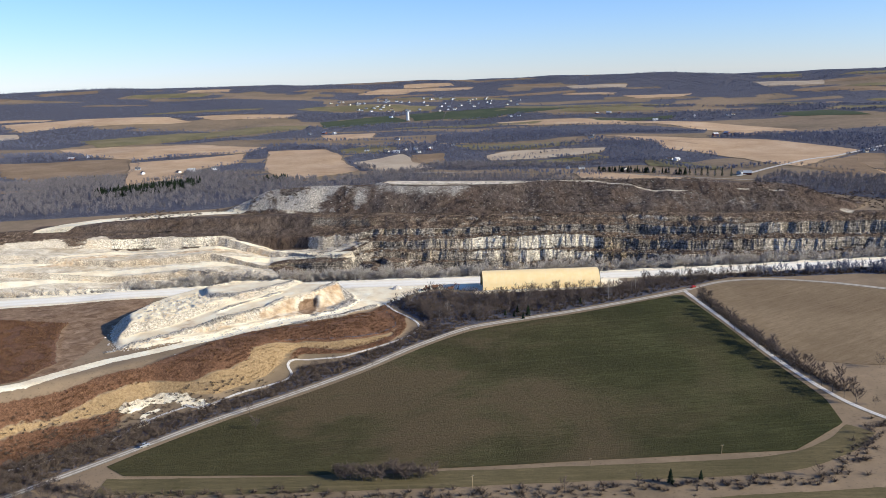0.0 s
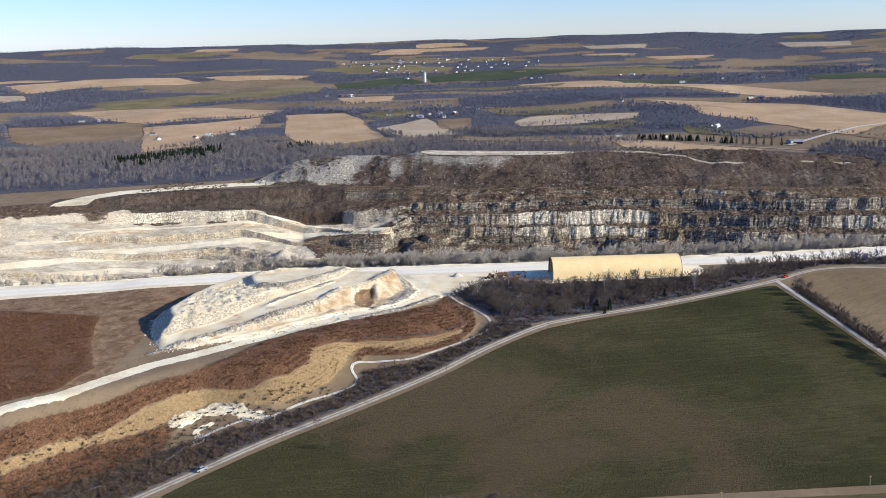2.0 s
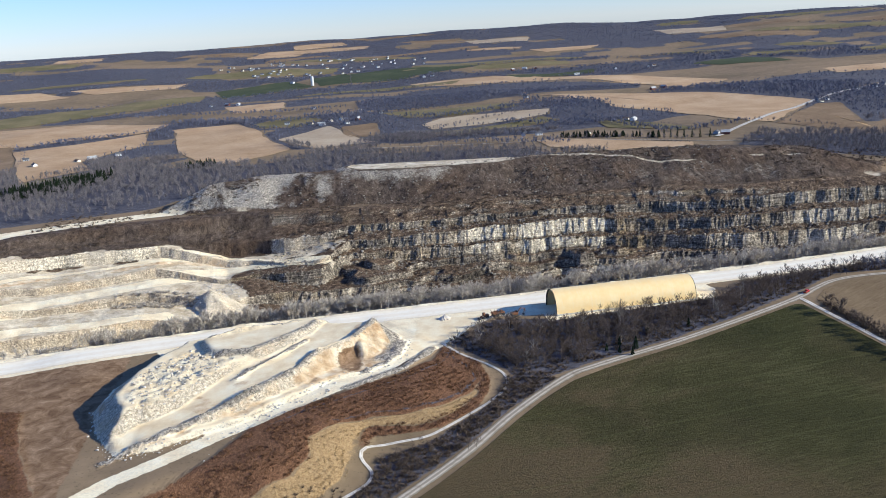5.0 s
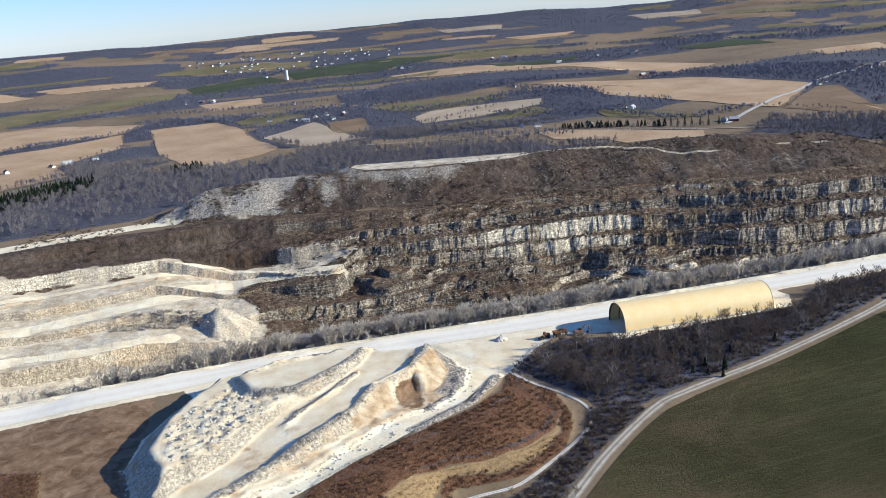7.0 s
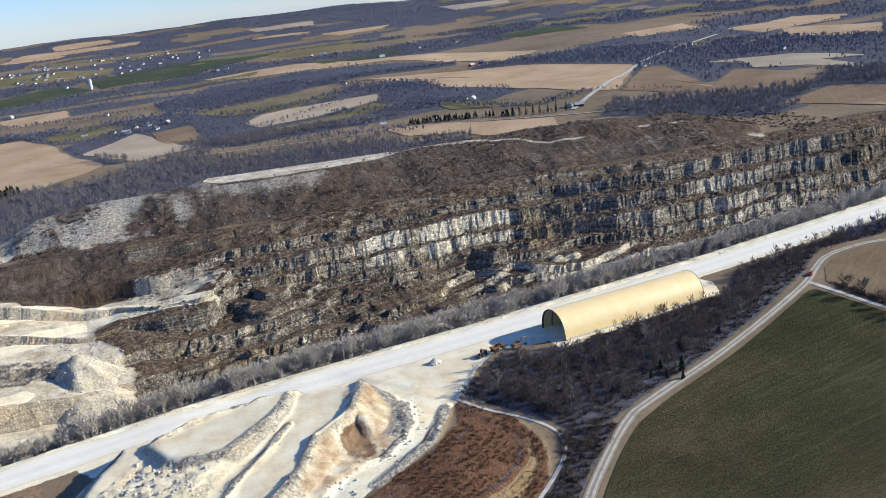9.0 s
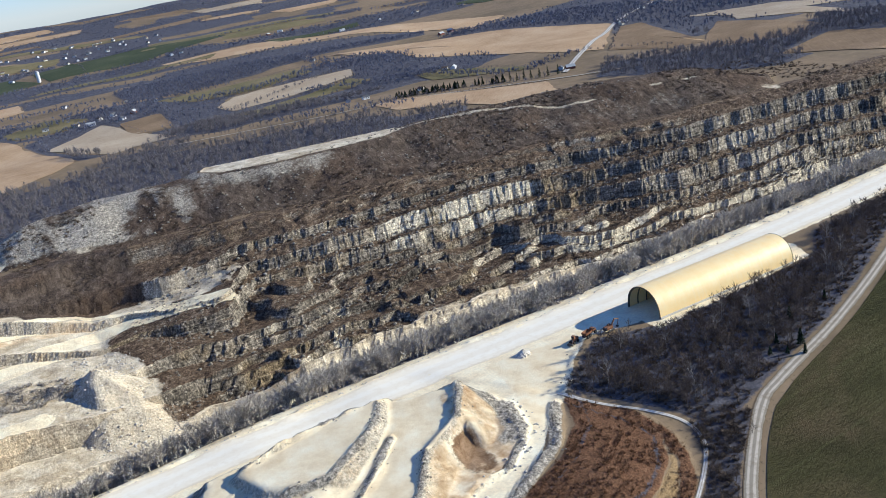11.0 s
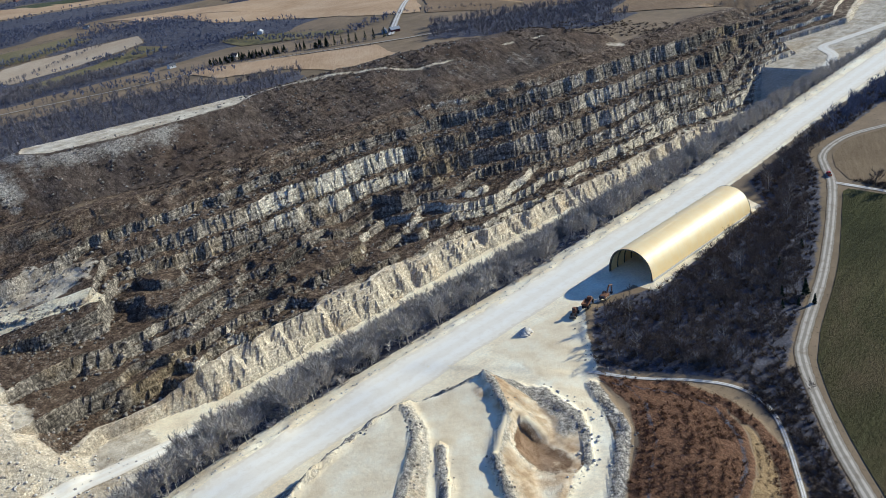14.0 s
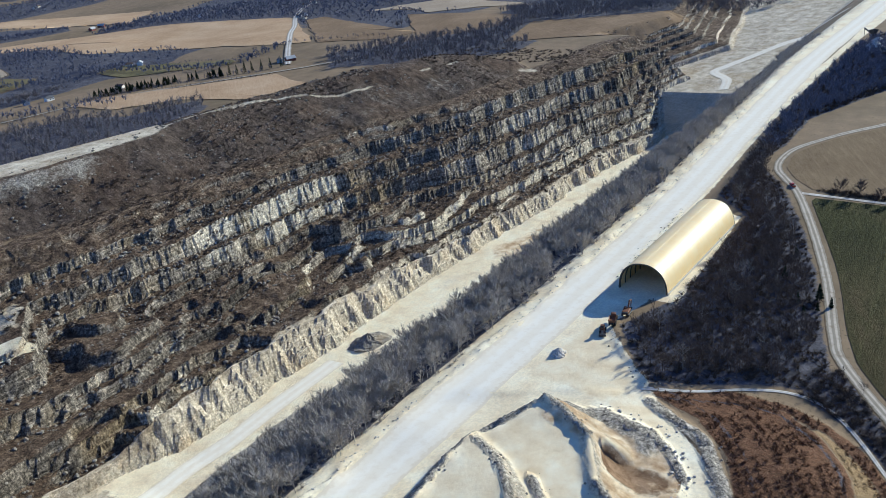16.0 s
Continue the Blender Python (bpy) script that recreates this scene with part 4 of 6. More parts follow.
def covers():
    x, y = MX.ravel(), MY.ravel()
    a, b, c, e = (np.zeros((len(x), 4), np.float32) for _ in range(4))
    a[:, 3] = b[:, 3] = c[:, 3] = e[:, 3] = 1
    b[:, 0] = far_woods(x, y)
    k = np.nonzero((x > -950) & (x < 1600) & (y > 250) & (y < 1400))[0]
    x, y = x[k], y[k]
    pz, into, v, ys = pit(x, y)
    a[k, 0] = dust_zones(x, y) * (into < 11) * (1 - smooth(-3, 3, inside(x, y, ISLAND)))
    wob = (fractal(x, y, 34, 3, 4) - 0.5)
    d = line_distance(x, y, RUST_TOP)[0] + wob * 5
    dm = line_distance(x, y, TAN_TOP)[0] + wob * 7
    dl = line_distance(x, y, BANK_FOOT)[0] + wob * 5
    west = smooth(-24, -34, x) * (y < 700)
    low = smooth(2, -2, dl) * smooth(-34, -26, dl + wob * 16) * smooth(-176, -190, x)
    a[k, 1] = np.clip(smooth(2, -2, d) * smooth(-2, 2, dm) + low, 0, 1) * west
    red = inside(x, y, RED_LEFT)
    a[k, 1] = np.clip(a[k, 1] + smooth(-3, 3, red + wob * 8), 0, 1)
    a[k, 2] = smooth(-2, 2, dl) * smooth(2, -2, dm) * west
    outer = smooth(9, 4, dl + wob * 6) * smooth(-118, -90, x)
    a[k, 1] = np.maximum(a[k, 1], a[k, 2] * outer)
    a[k, 2] *= 1 - outer
    c[k, 2] = np.clip(smooth(4, 1.5, np.abs(line_distance(x, y, [(-54, 633), (-64, 618), (-72, 606), (-84, 598), (-104, 585)])[0])) * 0.8, 0, 1)
    m = inside(x, y, MOUND)
    ridge = line_distance(x, y, RIDGE)[0]
    ramp = np.abs(line_distance(x, y, RAMP)[0])
    terrace = inside(x, y, TERRACE)
    c[k, 0] = np.maximum(smooth(0, 3, terrace), smooth(13, 9, ramp) * smooth(0, 3, ridge)) * (m > 0) * 0.85
    c[k, 0] = np.maximum(c[k, 0], smooth(0, 3, m) * (0.45 + 0.6 * fractal(x, y, 22, 4, 2)))
    c[k, 0] = np.maximum(c[k, 0], smooth(0, 6, inside(x, y, [(-60, 686), (0, 684), (-6, 672), (-44, 640), (-62, 622), (-100, 596), (-112, 596), (-76, 622), (-66, 650)])) * 0.75)
    c[k, 1] = smooth(1, -3, ridge) * smooth(0, 3, m) * smooth(-150, -120, x) * (0.35 + 0.6 * fractal(x, y, 24, 3, 6))
    north = smooth(0, 2, m) * smooth(14, 8, m) * smooth(640, 652, y + 0.25 * (x + 200))
    rubble = smooth(-2, 2, inside(x, y, RUBBLE)) * 0.45
    notch = smooth(7, 3, np.abs(line_distance(x, y, NOTCH)[0])) * 0.8
    edge = smooth(2.2, 1.0, np.minimum.reduce([np.abs(line_distance(x, y, w[0])[0]) for w in WINDROWS[3:9]])) * 0.8
    c[k, 2] = np.maximum.reduce([c[k, 2], north * 0.8, rubble * 0.6, edge])
    stain = smooth(0.54, 0.66, fractal(x, y, 17, 4, 9)) * 0.55 * smooth(0, 3, m) * smooth(640, 610, y + 0.3 * x + 60)
    c[k, 1] = np.maximum.reduce([c[k, 1], notch * (m > 0), stain])
    side = line_distance(x, y, NOTCH)[0]
    scarred = smooth(1, -1, side) * smooth(-18, -8, side) * smooth(-1, -5, ridge) * smooth(0, 2, m) * 0.95
    a[k, 0] *= 1 - scarred
    c[k, 0] *= 1 - scarred
    c[k, 1] *= 1 - 0.75 * scarred * smooth(0.38, 0.5, fractal(x, y, 12, 3, 8))
    a[k, 1] *= 1 - a[k, 2]
    a[k, 0] = np.maximum(a[k, 0], 1.0 * smooth(-92, -60, v - ys[1]) * smooth(4, -2, v - ys[2] - 3) * smooth(-150, -110, x) * (x < 560))
    for line, half in BENCH_ROADS:
        a[k, 0] = np.maximum(a[k, 0], smooth(half + 2, half - 2, np.abs(line_distance(x, y, line)[0]) + wob * 6))
    below = line_distance(x, y, BENCH_ROADS[0][0])[0]
    c[k, 1] = np.maximum(c[k, 1], smooth(-4, -7, below) * smooth(-20, -13, below + wob * 10) * smooth(-190, -215, x) * (x > -480) * (0.15 + 0.8 * fractal(x, y, 26, 3, 7)))
    c[k, 1] = np.maximum(c[k, 1], 0.6 * smooth(70, 20, np.abs(x - 250)) * smooth(16, 5, np.abs(y - 882 + wob * 30)) * (v < ys[2]))
    b[k, 0] = np.maximum(b[k, 0], 0.55 * np.maximum(smooth(1.8, 0.6, np.abs(dm - 3.5)), smooth(1.6, 0.5, np.abs(d + 6))) * west * (y > 552))
    h = inside(x, y, HEAP)
    streaks = fractal(x * 1.6, y * 0.4, 26, 5, 5)
    talus = smooth(-70, -190, x + (fractal(x, y, 46, 5, 33) - 0.5) * 200) * (0.3 + 0.5 * smooth(0.3, 0.65, streaks) + 0.35 * (fractal(x, y, 12, 3, 3) - 0.5))
    under = smooth(-34, -4, inside(x, y, PLATFORM)) * smooth(60, 10, x + (fractal(x, y, 20, 3, 33) - 0.5) * 50) * smooth(2, 8, h) * (0.2 + 0.8 * streaks) * smooth(0, -3, inside(x, y, PLATFORM))
    patches = smooth(0.52, 0.64, fractal(x, y, 60, 4, 44)) * smooth(100, 200, x) * (0.3 + 0.5 * streaks)
    c[k, 2] = np.maximum(c[k, 2], smooth(0, 8, h) * np.clip(np.maximum.reduce([talus * 1.1, under, patches * 0.6]), 0, 1) * (y < 1185))
    e[k, 0] = smooth(-4, 6, h)
    wood = np.maximum(smooth(-5, 4, inside(x, y, WOOD_A)), smooth(-3, 3, inside(x, y, HEDGE)))
    rim = v - ys[0]
    wood = np.maximum(wood, 0.66 * smooth(2, 7, rim) * smooth(-60, -80, v - ys[1]))
    b[k, 0] = np.maximum(wood, b[k, 0])
    heap = inside(x, y, HEAP)
    quarry = np.maximum(smooth(-2, 6, into) * (v > ys[1] - 14), smooth(-6, 4, heap))
    quarry = np.maximum(quarry, smooth(20, 4, v - ys[-1]) * (into < 1) * (v > ys[-1] - 1) * (x > -480) * (x < 640) * 0.8)
    b[k, 1] = quarry
    floor = smooth(-16, -6, v - ys[1]) * smooth(6, 0, v - ys[3])
    left = 0.95 * smooth(-5, 7, inside(x, y, LEFT_PALE) + (fractal(x, y, 40, 4, 21) - 0.5) * 40 + (fractal(x, y, 14, 3, 22) - 0.5) * 22) * smooth(-2, 6, v - ys[1])
    east = smooth(580, 595, x) * smooth(-2, 6, v - ys[1]) * np.maximum(0.55 * smooth(5, -5, v - ys[2]), 0.5 * fractal(x, y, 40, 4, 3))
    low = smooth(0, 3, v - ys[2]) * smooth(6, 1, v - ys[3]) * 0.5
    def on_face(j):
        return smooth(-2, 1, v - ys[j]) * smooth(2.5, 0, v - ys[j + 1])
    patchy = fractal(x, y, 55, 3, 8)
    bed = smooth(-80, -50, x) * smooth(205, 165, x + 40 * (patchy - 0.5))
    blots = np.zeros(len(x))
    for bx, by, br in ((78, 943, 9), (90, 966, 8), (-94, 955, 7), (-52, 925, 7), (-83, 921, 8), (-62, 908, 15), (-38, 951, 5), (30, 955, 6)):
        blots = np.maximum(blots, smooth(br, br * 0.4, np.hypot(x - bx, (y - by) * 0.8) + (fractal(x, y, 8, 3, 12) - 0.5) * br))
    dusty = smooth(-100, -80, x) * smooth(-2, 1, v - ys[2])
    e[k, 2] = np.maximum.reduce([bed * on_face(8) * (1.5 * patchy - 0.3), bed * on_face(10) * (1.5 * patchy - 0.2), dusty * smooth(4, -5, v - ys[3]) * (0.7 + 0.6 * patchy), dusty * smooth(30, 190, x) * smooth(12, -18, v - ys[6]) * (0.35 + 0.8 * patchy), smooth(200, 260, x) * np.maximum.reduce([on_face(j) for j in (6, 8, 10)]) * 0.75 * patchy, blots, smooth(-90, -130, x) * on_face(10) * (0.3 + 0.9 * patchy)])
    e[k, 0] = np.maximum(e[k, 0], smooth(-150, -175, x) * smooth(2, 6, v - ys[11]) * (x > -480) * smooth(25, 10, v - ys[14]))
    e[k, 1] = smooth(-430, -400, x) * smooth(-222, -230, x) * smooth(470, 490, y) * smooth(-3, 3, line_distance(x, y, TRACK_IN)[0] - 5) * (into < -14) * smooth(2, -3, red + wob * 8) * smooth(700, 690, y)
    e[k, 1] = np.maximum(e[k, 1], scarred)
    crest = smooth(-2, 3, inside(x, y, PLATFORM) + wob * 3) * 1.0
    crest = np.maximum(crest, 0.62 * smooth(3.5, 1.0, np.abs(line_distance(x, y, [(100, 1120), (158, 1112), (200, 1098), (262, 1066), (300, 1060), (350, 1052), (400, 1048)])[0] + wob * 4) + 4 * smooth(0.5, 0.7, fractal(x, y, 40, 2, 9))))
    crest = np.maximum(crest, 0.75 * smooth(14, 4, np.hypot(x - 455, (y - 1000) * 0.6) + wob * 16))
    scar = 0.6 * smooth(26, 6, np.hypot(x + 196, (y - 1108) * 0.8) + wob * 20)
    b[k, 2] = np.clip(np.maximum.reduce([floor, left, east, low, crest, np.clip(scar, 0, 0.8)]), 0, 1) * np.clip(quarry * 2, 0, 1)
    return a, b, c, e


def build_ground():
    ny, nx = MX.shape
    verts = np.stack([MX, MY, MZ], -1).reshape(-1, 3)
    i = (np.arange(ny - 1)[:, None] * nx + np.arange(nx - 1)[None]).ravel()
    me = mesh_np("ground", verts, np.stack([i, i + 1, i + nx + 1, i + nx], 1), GROUND)
    masks = covers()
    me.polygons.foreach_set("use_smooth", (masks[1][:, 1].reshape(ny, nx)[:-1, :-1] < 0.5).ravel())
    for name, values in zip(("cover_a", "cover_b", "cover_c", "cover_d"), masks):
        me.color_attributes.new(name, "FLOAT_COLOR", "POINT").data.foreach_set("color", values.ravel())
    return tagged(new("ground", me), "rolling winter farmland with a terraced limestone quarry pit", "ground", kind="structure")


build_ground()


# ---- roads and fields laid on the ground ----
def curve_through(line, step):
    """Evenly spaced points on a soft line through the given ones."""
    p = np.array(line, float)
    p = np.concatenate([[2 * p[0] - p[1]], p, [2 * p[-1] - p[-2]]])
    out = []
    for a, b, c, d in zip(p[:-3], p[1:-2], p[2:-1], p[3:]):
        n = max(1, int(np.hypot(*(c - b)) / step))
        t = np.linspace(0, 1, n, endpoint=False)[:, None]
        out.append(0.5 * (2 * b + (c - a) * t + (2 * a - 5 * b + 4 * c - d) * t**2 + (3 * b - a - 3 * c + d) * t**3))
    return np.concatenate(out + [p[-2:-1]])


def strip(name, line, width, material, label, lift=0.14, step=3.0, columns=7, wobble=0.12, category="road"):
    c = curve_through(line, step)
    way = np.gradient(c, axis=0)
    way /= np.hypot(*way.T)[:, None]
    side = np.stack([-way[:, 1], way[:, 0]], 1)
    u = np.linspace(-0.5, 0.5, columns)
    w = width * (1 + wobble * (fractal(c[:, 0], c[:, 1], 14, 3, 2) - 0.5) * 2)
    xy = c[:, None] + side[:, None] * u[None, :, None] * w[:, None, None]
    x, y = xy[..., 0].ravel(), xy[..., 1].ravel()
    crown = np.tile(0.10 * (1 - (2 * u) ** 4), len(c))
    verts = np.stack([x, y, ground_z(x, y) + lift + crown], 1)
    i = (np.arange(len(c) - 1)[:, None] * columns + np.arange(columns - 1)[None]).ravel()
    me = mesh_np(name, verts, np.stack([i, i + columns, i + columns + 1, i + 1], 1), material, True)
    values = np.zeros((len(x), 4), np.float32)
    values[:, 0] = np.tile(u + 0.5, len(c))
    me.color_attributes.new("across", "FLOAT_COLOR", "POINT").data.foreach_set("color", values.ravel())
    return tagged(new(name, me), label, category, kind="structure")


HAUL_MID = [((a + c) / 2, (b + d) / 2) for (a, b), (c, d) in zip([(-520, 652), (-350, 678), (-160, 704), (0, 710), (158, 721), (330, 740), (557, 763), (870, 778)], [(-520, 618), (-340, 650), (-170, 679), (0, 688), (158, 697), (330, 714), (557, 728), (870, 734)])]
strip("haul_road", HAUL_MID, 21, HAUL, "wide white limestone haul road through the quarry", step=4)
strip("gravel_road", GRAVEL, 5.4, GRAVELED, "grey gravel country road curving round the wheat field")
strip("gravel_lane", LANE, 3.6, CHALKY, "pale gravel farm lane beside a row of trees")
strip("chalk_path", [(-150, 480), (-160, 472), (-170, 460), (-186, 434), (-208, 419), (-226, 409), (-270, 380)], 2.2, CHALKY, "narrow white track below the reclaimed bank")
strip("quarry_ramp", [(604, 856), (640, 866), (667, 890), (690, 884), (730, 868), (782, 848), (820, 822), (860, 800)], 11, HAUL, "pale ramp road rising along the far end of the pit", 0.25, 3)
strip("pit_road", [(-236, 862), (-210, 868), (-181, 874), (-158, 873), (-128, 874), (-90, 880), (-64, 880), (-30, 884), (30, 888)], 13, HAUL, "white truck road along the floor of the pit", 0.35, 3)
strip("chalk_path", PATH, 1.9, CHALKY, "narrow white path round the reclaimed bank")


def field(outline, kind, label, lift=0.25, rings=14, around=96, wave=3.0, turn=0.0, category="field"):
    """A patch of farmland as concentric rings over the ground, its edge slightly uneven."""
    p = np.array(list(outline) + [outline[0]], float)
    s = np.r_[0, np.cumsum(np.hypot(*np.diff(p, axis=0).T))]
    t = np.linspace(0, s[-1], around, endpoint=False)
    edge = np.stack([np.interp(t, s, p[:, 0]), np.interp(t, s, p[:, 1])], 1)
    edge += (np.stack([fractal(edge[:, 0], edge[:, 1], 45, 3, 1), fractal(edge[:, 0], edge[:, 1], 45, 3, 6)], 1) - 0.5) * 2 * wave
    mid = edge.mean(0)
    k = np.linspace(0, 1, rings + 1)[1:, None, None]
    xy = np.concatenate([[mid], (mid + (edge - mid) * k).reshape(-1, 2)])
    z = ground_z(xy[:, 0], xy[:, 1]) + lift
    c, sn = math.cos(turn), math.sin(turn)
    rel = xy - mid
    local = np.stack([rel[:, 0] * c + rel[:, 1] * sn, -rel[:, 0] * sn + rel[:, 1] * c, z], 1)
    tris = [(0, 1 + j, 1 + (j + 1) % around) for j in range(around)]
    i = np.arange(around)
    for r in range(rings - 1):
        a, b = 1 + r * around + i, 1 + r * around + (i + 1) % around
        tris += list(zip(a, a + around, b + around)) + list(zip(a, b + around, b))
    ob = new("field", mesh_np("field", local, tris, FIELDS[kind], True))
    ob.location, ob.rotation_euler = (mid[0], mid[1], 0), (0, 0, turn)
    return tagged(ob, label, category, kind="structure", group="farm fields")


def beside(line, off):
    """The line moved to its right by off metres."""
    c = curve_through(line, 12.0)
    way = np.gradient(c, axis=0)
    way /= np.hypot(*way.T)[:, None]
    return [(float(x), float(y)) for x, y in np.stack([c[:, 0] + way[:, 1] * off, c[:, 1] - way[:, 0] * off], 1)]


ROAD_WEST = [q for q in beside(GRAVEL, 5.0) if -172 < q[0] < 172]
field([(-172, 414), (-160, 404), (-65, 400), (54, 407), (170, 413), (206, 440), (208, 470), (198, 520), (188, 570), (180, 612), (174, 642)] + ROAD_WEST[::-1], "wheat", "dark green winter wheat field with brown bare patches", 0.2, 40, 200, 0.8, 0.12)
ROAD_EAST = [q for q in beside(GRAVEL, 5.0) if 188 < q[0] < 420]
field(ROAD_EAST + [(400, 560), (380, 520), (300, 505), (240, 515), (214, 525), (204, 570), (194, 612), (186, 646)], "fallow", "bare brown stubble field behind a hedgerow", 0.2, 24, 140, 0.8, 0.5)


# ---- the storage shed ----
SHED_AT, SHED_TURN, SHED_LONG, SHED_HALF, SHED_TALL = (26.4, 674.2), 2.0, 90.6, 11.6, 13.4


def shed_paint():
    p = Paint("yellow_dusted_sheet_metal", 0.5, 0.0)
    v = p.local()
    c = p.ramp(p.noise(0.18, 5, v), (0.3, (0.90, 0.64, 0.27)), (0.7, (0.93, 0.72, 0.36)))
    c = p.mix(p.math("MULTIPLY", p.step(p.noise(1.0, 5, p.stretch(0.8, 0.05, 0.05, v)), 0.5, 0.7), 0.25), c, (0.84, 0.72, 0.47))
    p.b.inputs["Specular IOR Level"].default_value = 0.6
    return p.done(c)


def arch(half, tall, n=22):
    """A pointed arch from one foot over the ridge to the other."""
    out = []
    for k in range(n + 1):
        s = k / n
        a = s * math.pi / 2
        out.append((half * math.cos(a) ** 0.92, tall * math.sin(a) ** 0.86))
    return out + [(-y, z) for y, z in reversed(out[:-1])]


def arch_shell(name, x0, x1, half, tall, thick, material, steps=2):
    a, b = arch(half, tall), arch(half - thick, tall - thick)
    xs = np.linspace(x0, x1, steps)
    verts, faces, n = [], [], len(a)
    for x in xs:
        verts += [(x, y, z) for y, z in a] + [(x, y, z) for y, z in b]
    for s in range(steps - 1):
        o, q = s * 2 * n, (s + 1) * 2 * n
        for k in range(n - 1):
            faces += [(o + k, q + k, q + k + 1, o + k + 1), (o + n + k + 1, q + n + k + 1, q + n + k, o + n + k)]
    for o, flip in ((0, False), ((steps - 1) * 2 * n, True)):
        for k in range(n - 1):
            f = (o + k, o + k + 1, o + n + k + 1, o + n + k)
            faces.append(f[::-1] if flip else f)
    return mesh_np(name, verts, faces, material)


def build_shed():
    shed = tagged(new("storage_shed"), "long open-ended arched shed clad in yellow dusty metal", "shed")
    shed.location, shed.rotation_euler = (*SHED_AT, float(ground_z(*SHED_AT)[0])), (0, 0, radians(SHED_TURN))
    metal, steel, grey = shed_paint(), plain("dull_steel_frame", (0.10, 0.085, 0.06), 0.6), plain("dusty_concrete", (0.55, 0.52, 0.46), 0.9)
    part("roof", arch_shell("roof", 0, SHED_LONG, SHED_HALF, SHED_TALL, 0.18, metal, 2), shed)
    for k in range(17):
        part("rib", arch_shell("rib", 0.2 + k * 5.61, 0.55 + k * 5.61, SHED_HALF - 0.2, SHED_TALL - 0.2, 0.5, steel), shed, "dark steel arch rib")
    for side in (-1, 1):
        part("foundation_wall", box_mesh("foundation_wall", (SHED_LONG, 0.5, 1.0), (SHED_LONG / 2, side * (SHED_HALF + 0.28), 0.45), grey, bevel=0.06), shed, "dusty concrete foundation wall")
    outline = arch(SHED_HALF - 0.25, SHED_TALL - 0.25)
    bm = bmesh.new()
    face = bm.faces.new([bm.verts.new((SHED_LONG - 0.7, y, z)) for y, z in outline])
    bmesh.ops.translate(bm, verts=[q for q in bmesh.ops.extrude_face_region(bm, geom=[face])["geom"] if isinstance(q, bmesh.types.BMVert)], vec=(0.15, 0, 0))
    part("end_wall", bm_mesh(bm, "end_wall", metal), shed)
    part("ridge_cap", box_mesh("ridge_cap", (SHED_LONG, 0.5, 0.06), (SHED_LONG / 2, 0, SHED_TALL + 0.01), metal, bevel=0.04), shed)
    for x in (0, SHED_LONG):
        part("end_trim", arch_shell("end_trim", x - 0.14, x + 0.14, SHED_HALF + 0.06, SHED_TALL + 0.06, 0.34, steel), shed, "dark steel edge trim")


build_shed()


# ---- trees ----
def tube(p, q, r0, r1, n=4):
    p, q = np.array(p, float), np.array(q, float)
    way = (q - p) / max(np.linalg.norm(q - p), 1e-6)
    side = np.cross(way, (0.3, 0.9, 0.2))
    side /= np.linalg.norm(side)
    other = np.cross(way, side)
    a = np.arange(n) * 2 * math.pi / n
    ring = np.cos(a)[:, None] * side + np.sin(a)[:, None] * other
    v = np.concatenate([p + ring * r0, q + ring * r1])
    f = []
    for k in range(n):
        m = (k + 1) % n
        f += [(k, m, n + m), (k, n + m, n + k)]
    return v, f


def blade(p, q, w, rnd):
    """A thin twig: one narrow triangle."""
    p, q = np.array(p, float), np.array(q, float)
    side = np.cross(q - p, rnd.normal(size=3))
    side *= w / max(np.linalg.norm(side), 1e-6)
    return np.array([p - side, p + side, q]), [(0, 1, 2)]


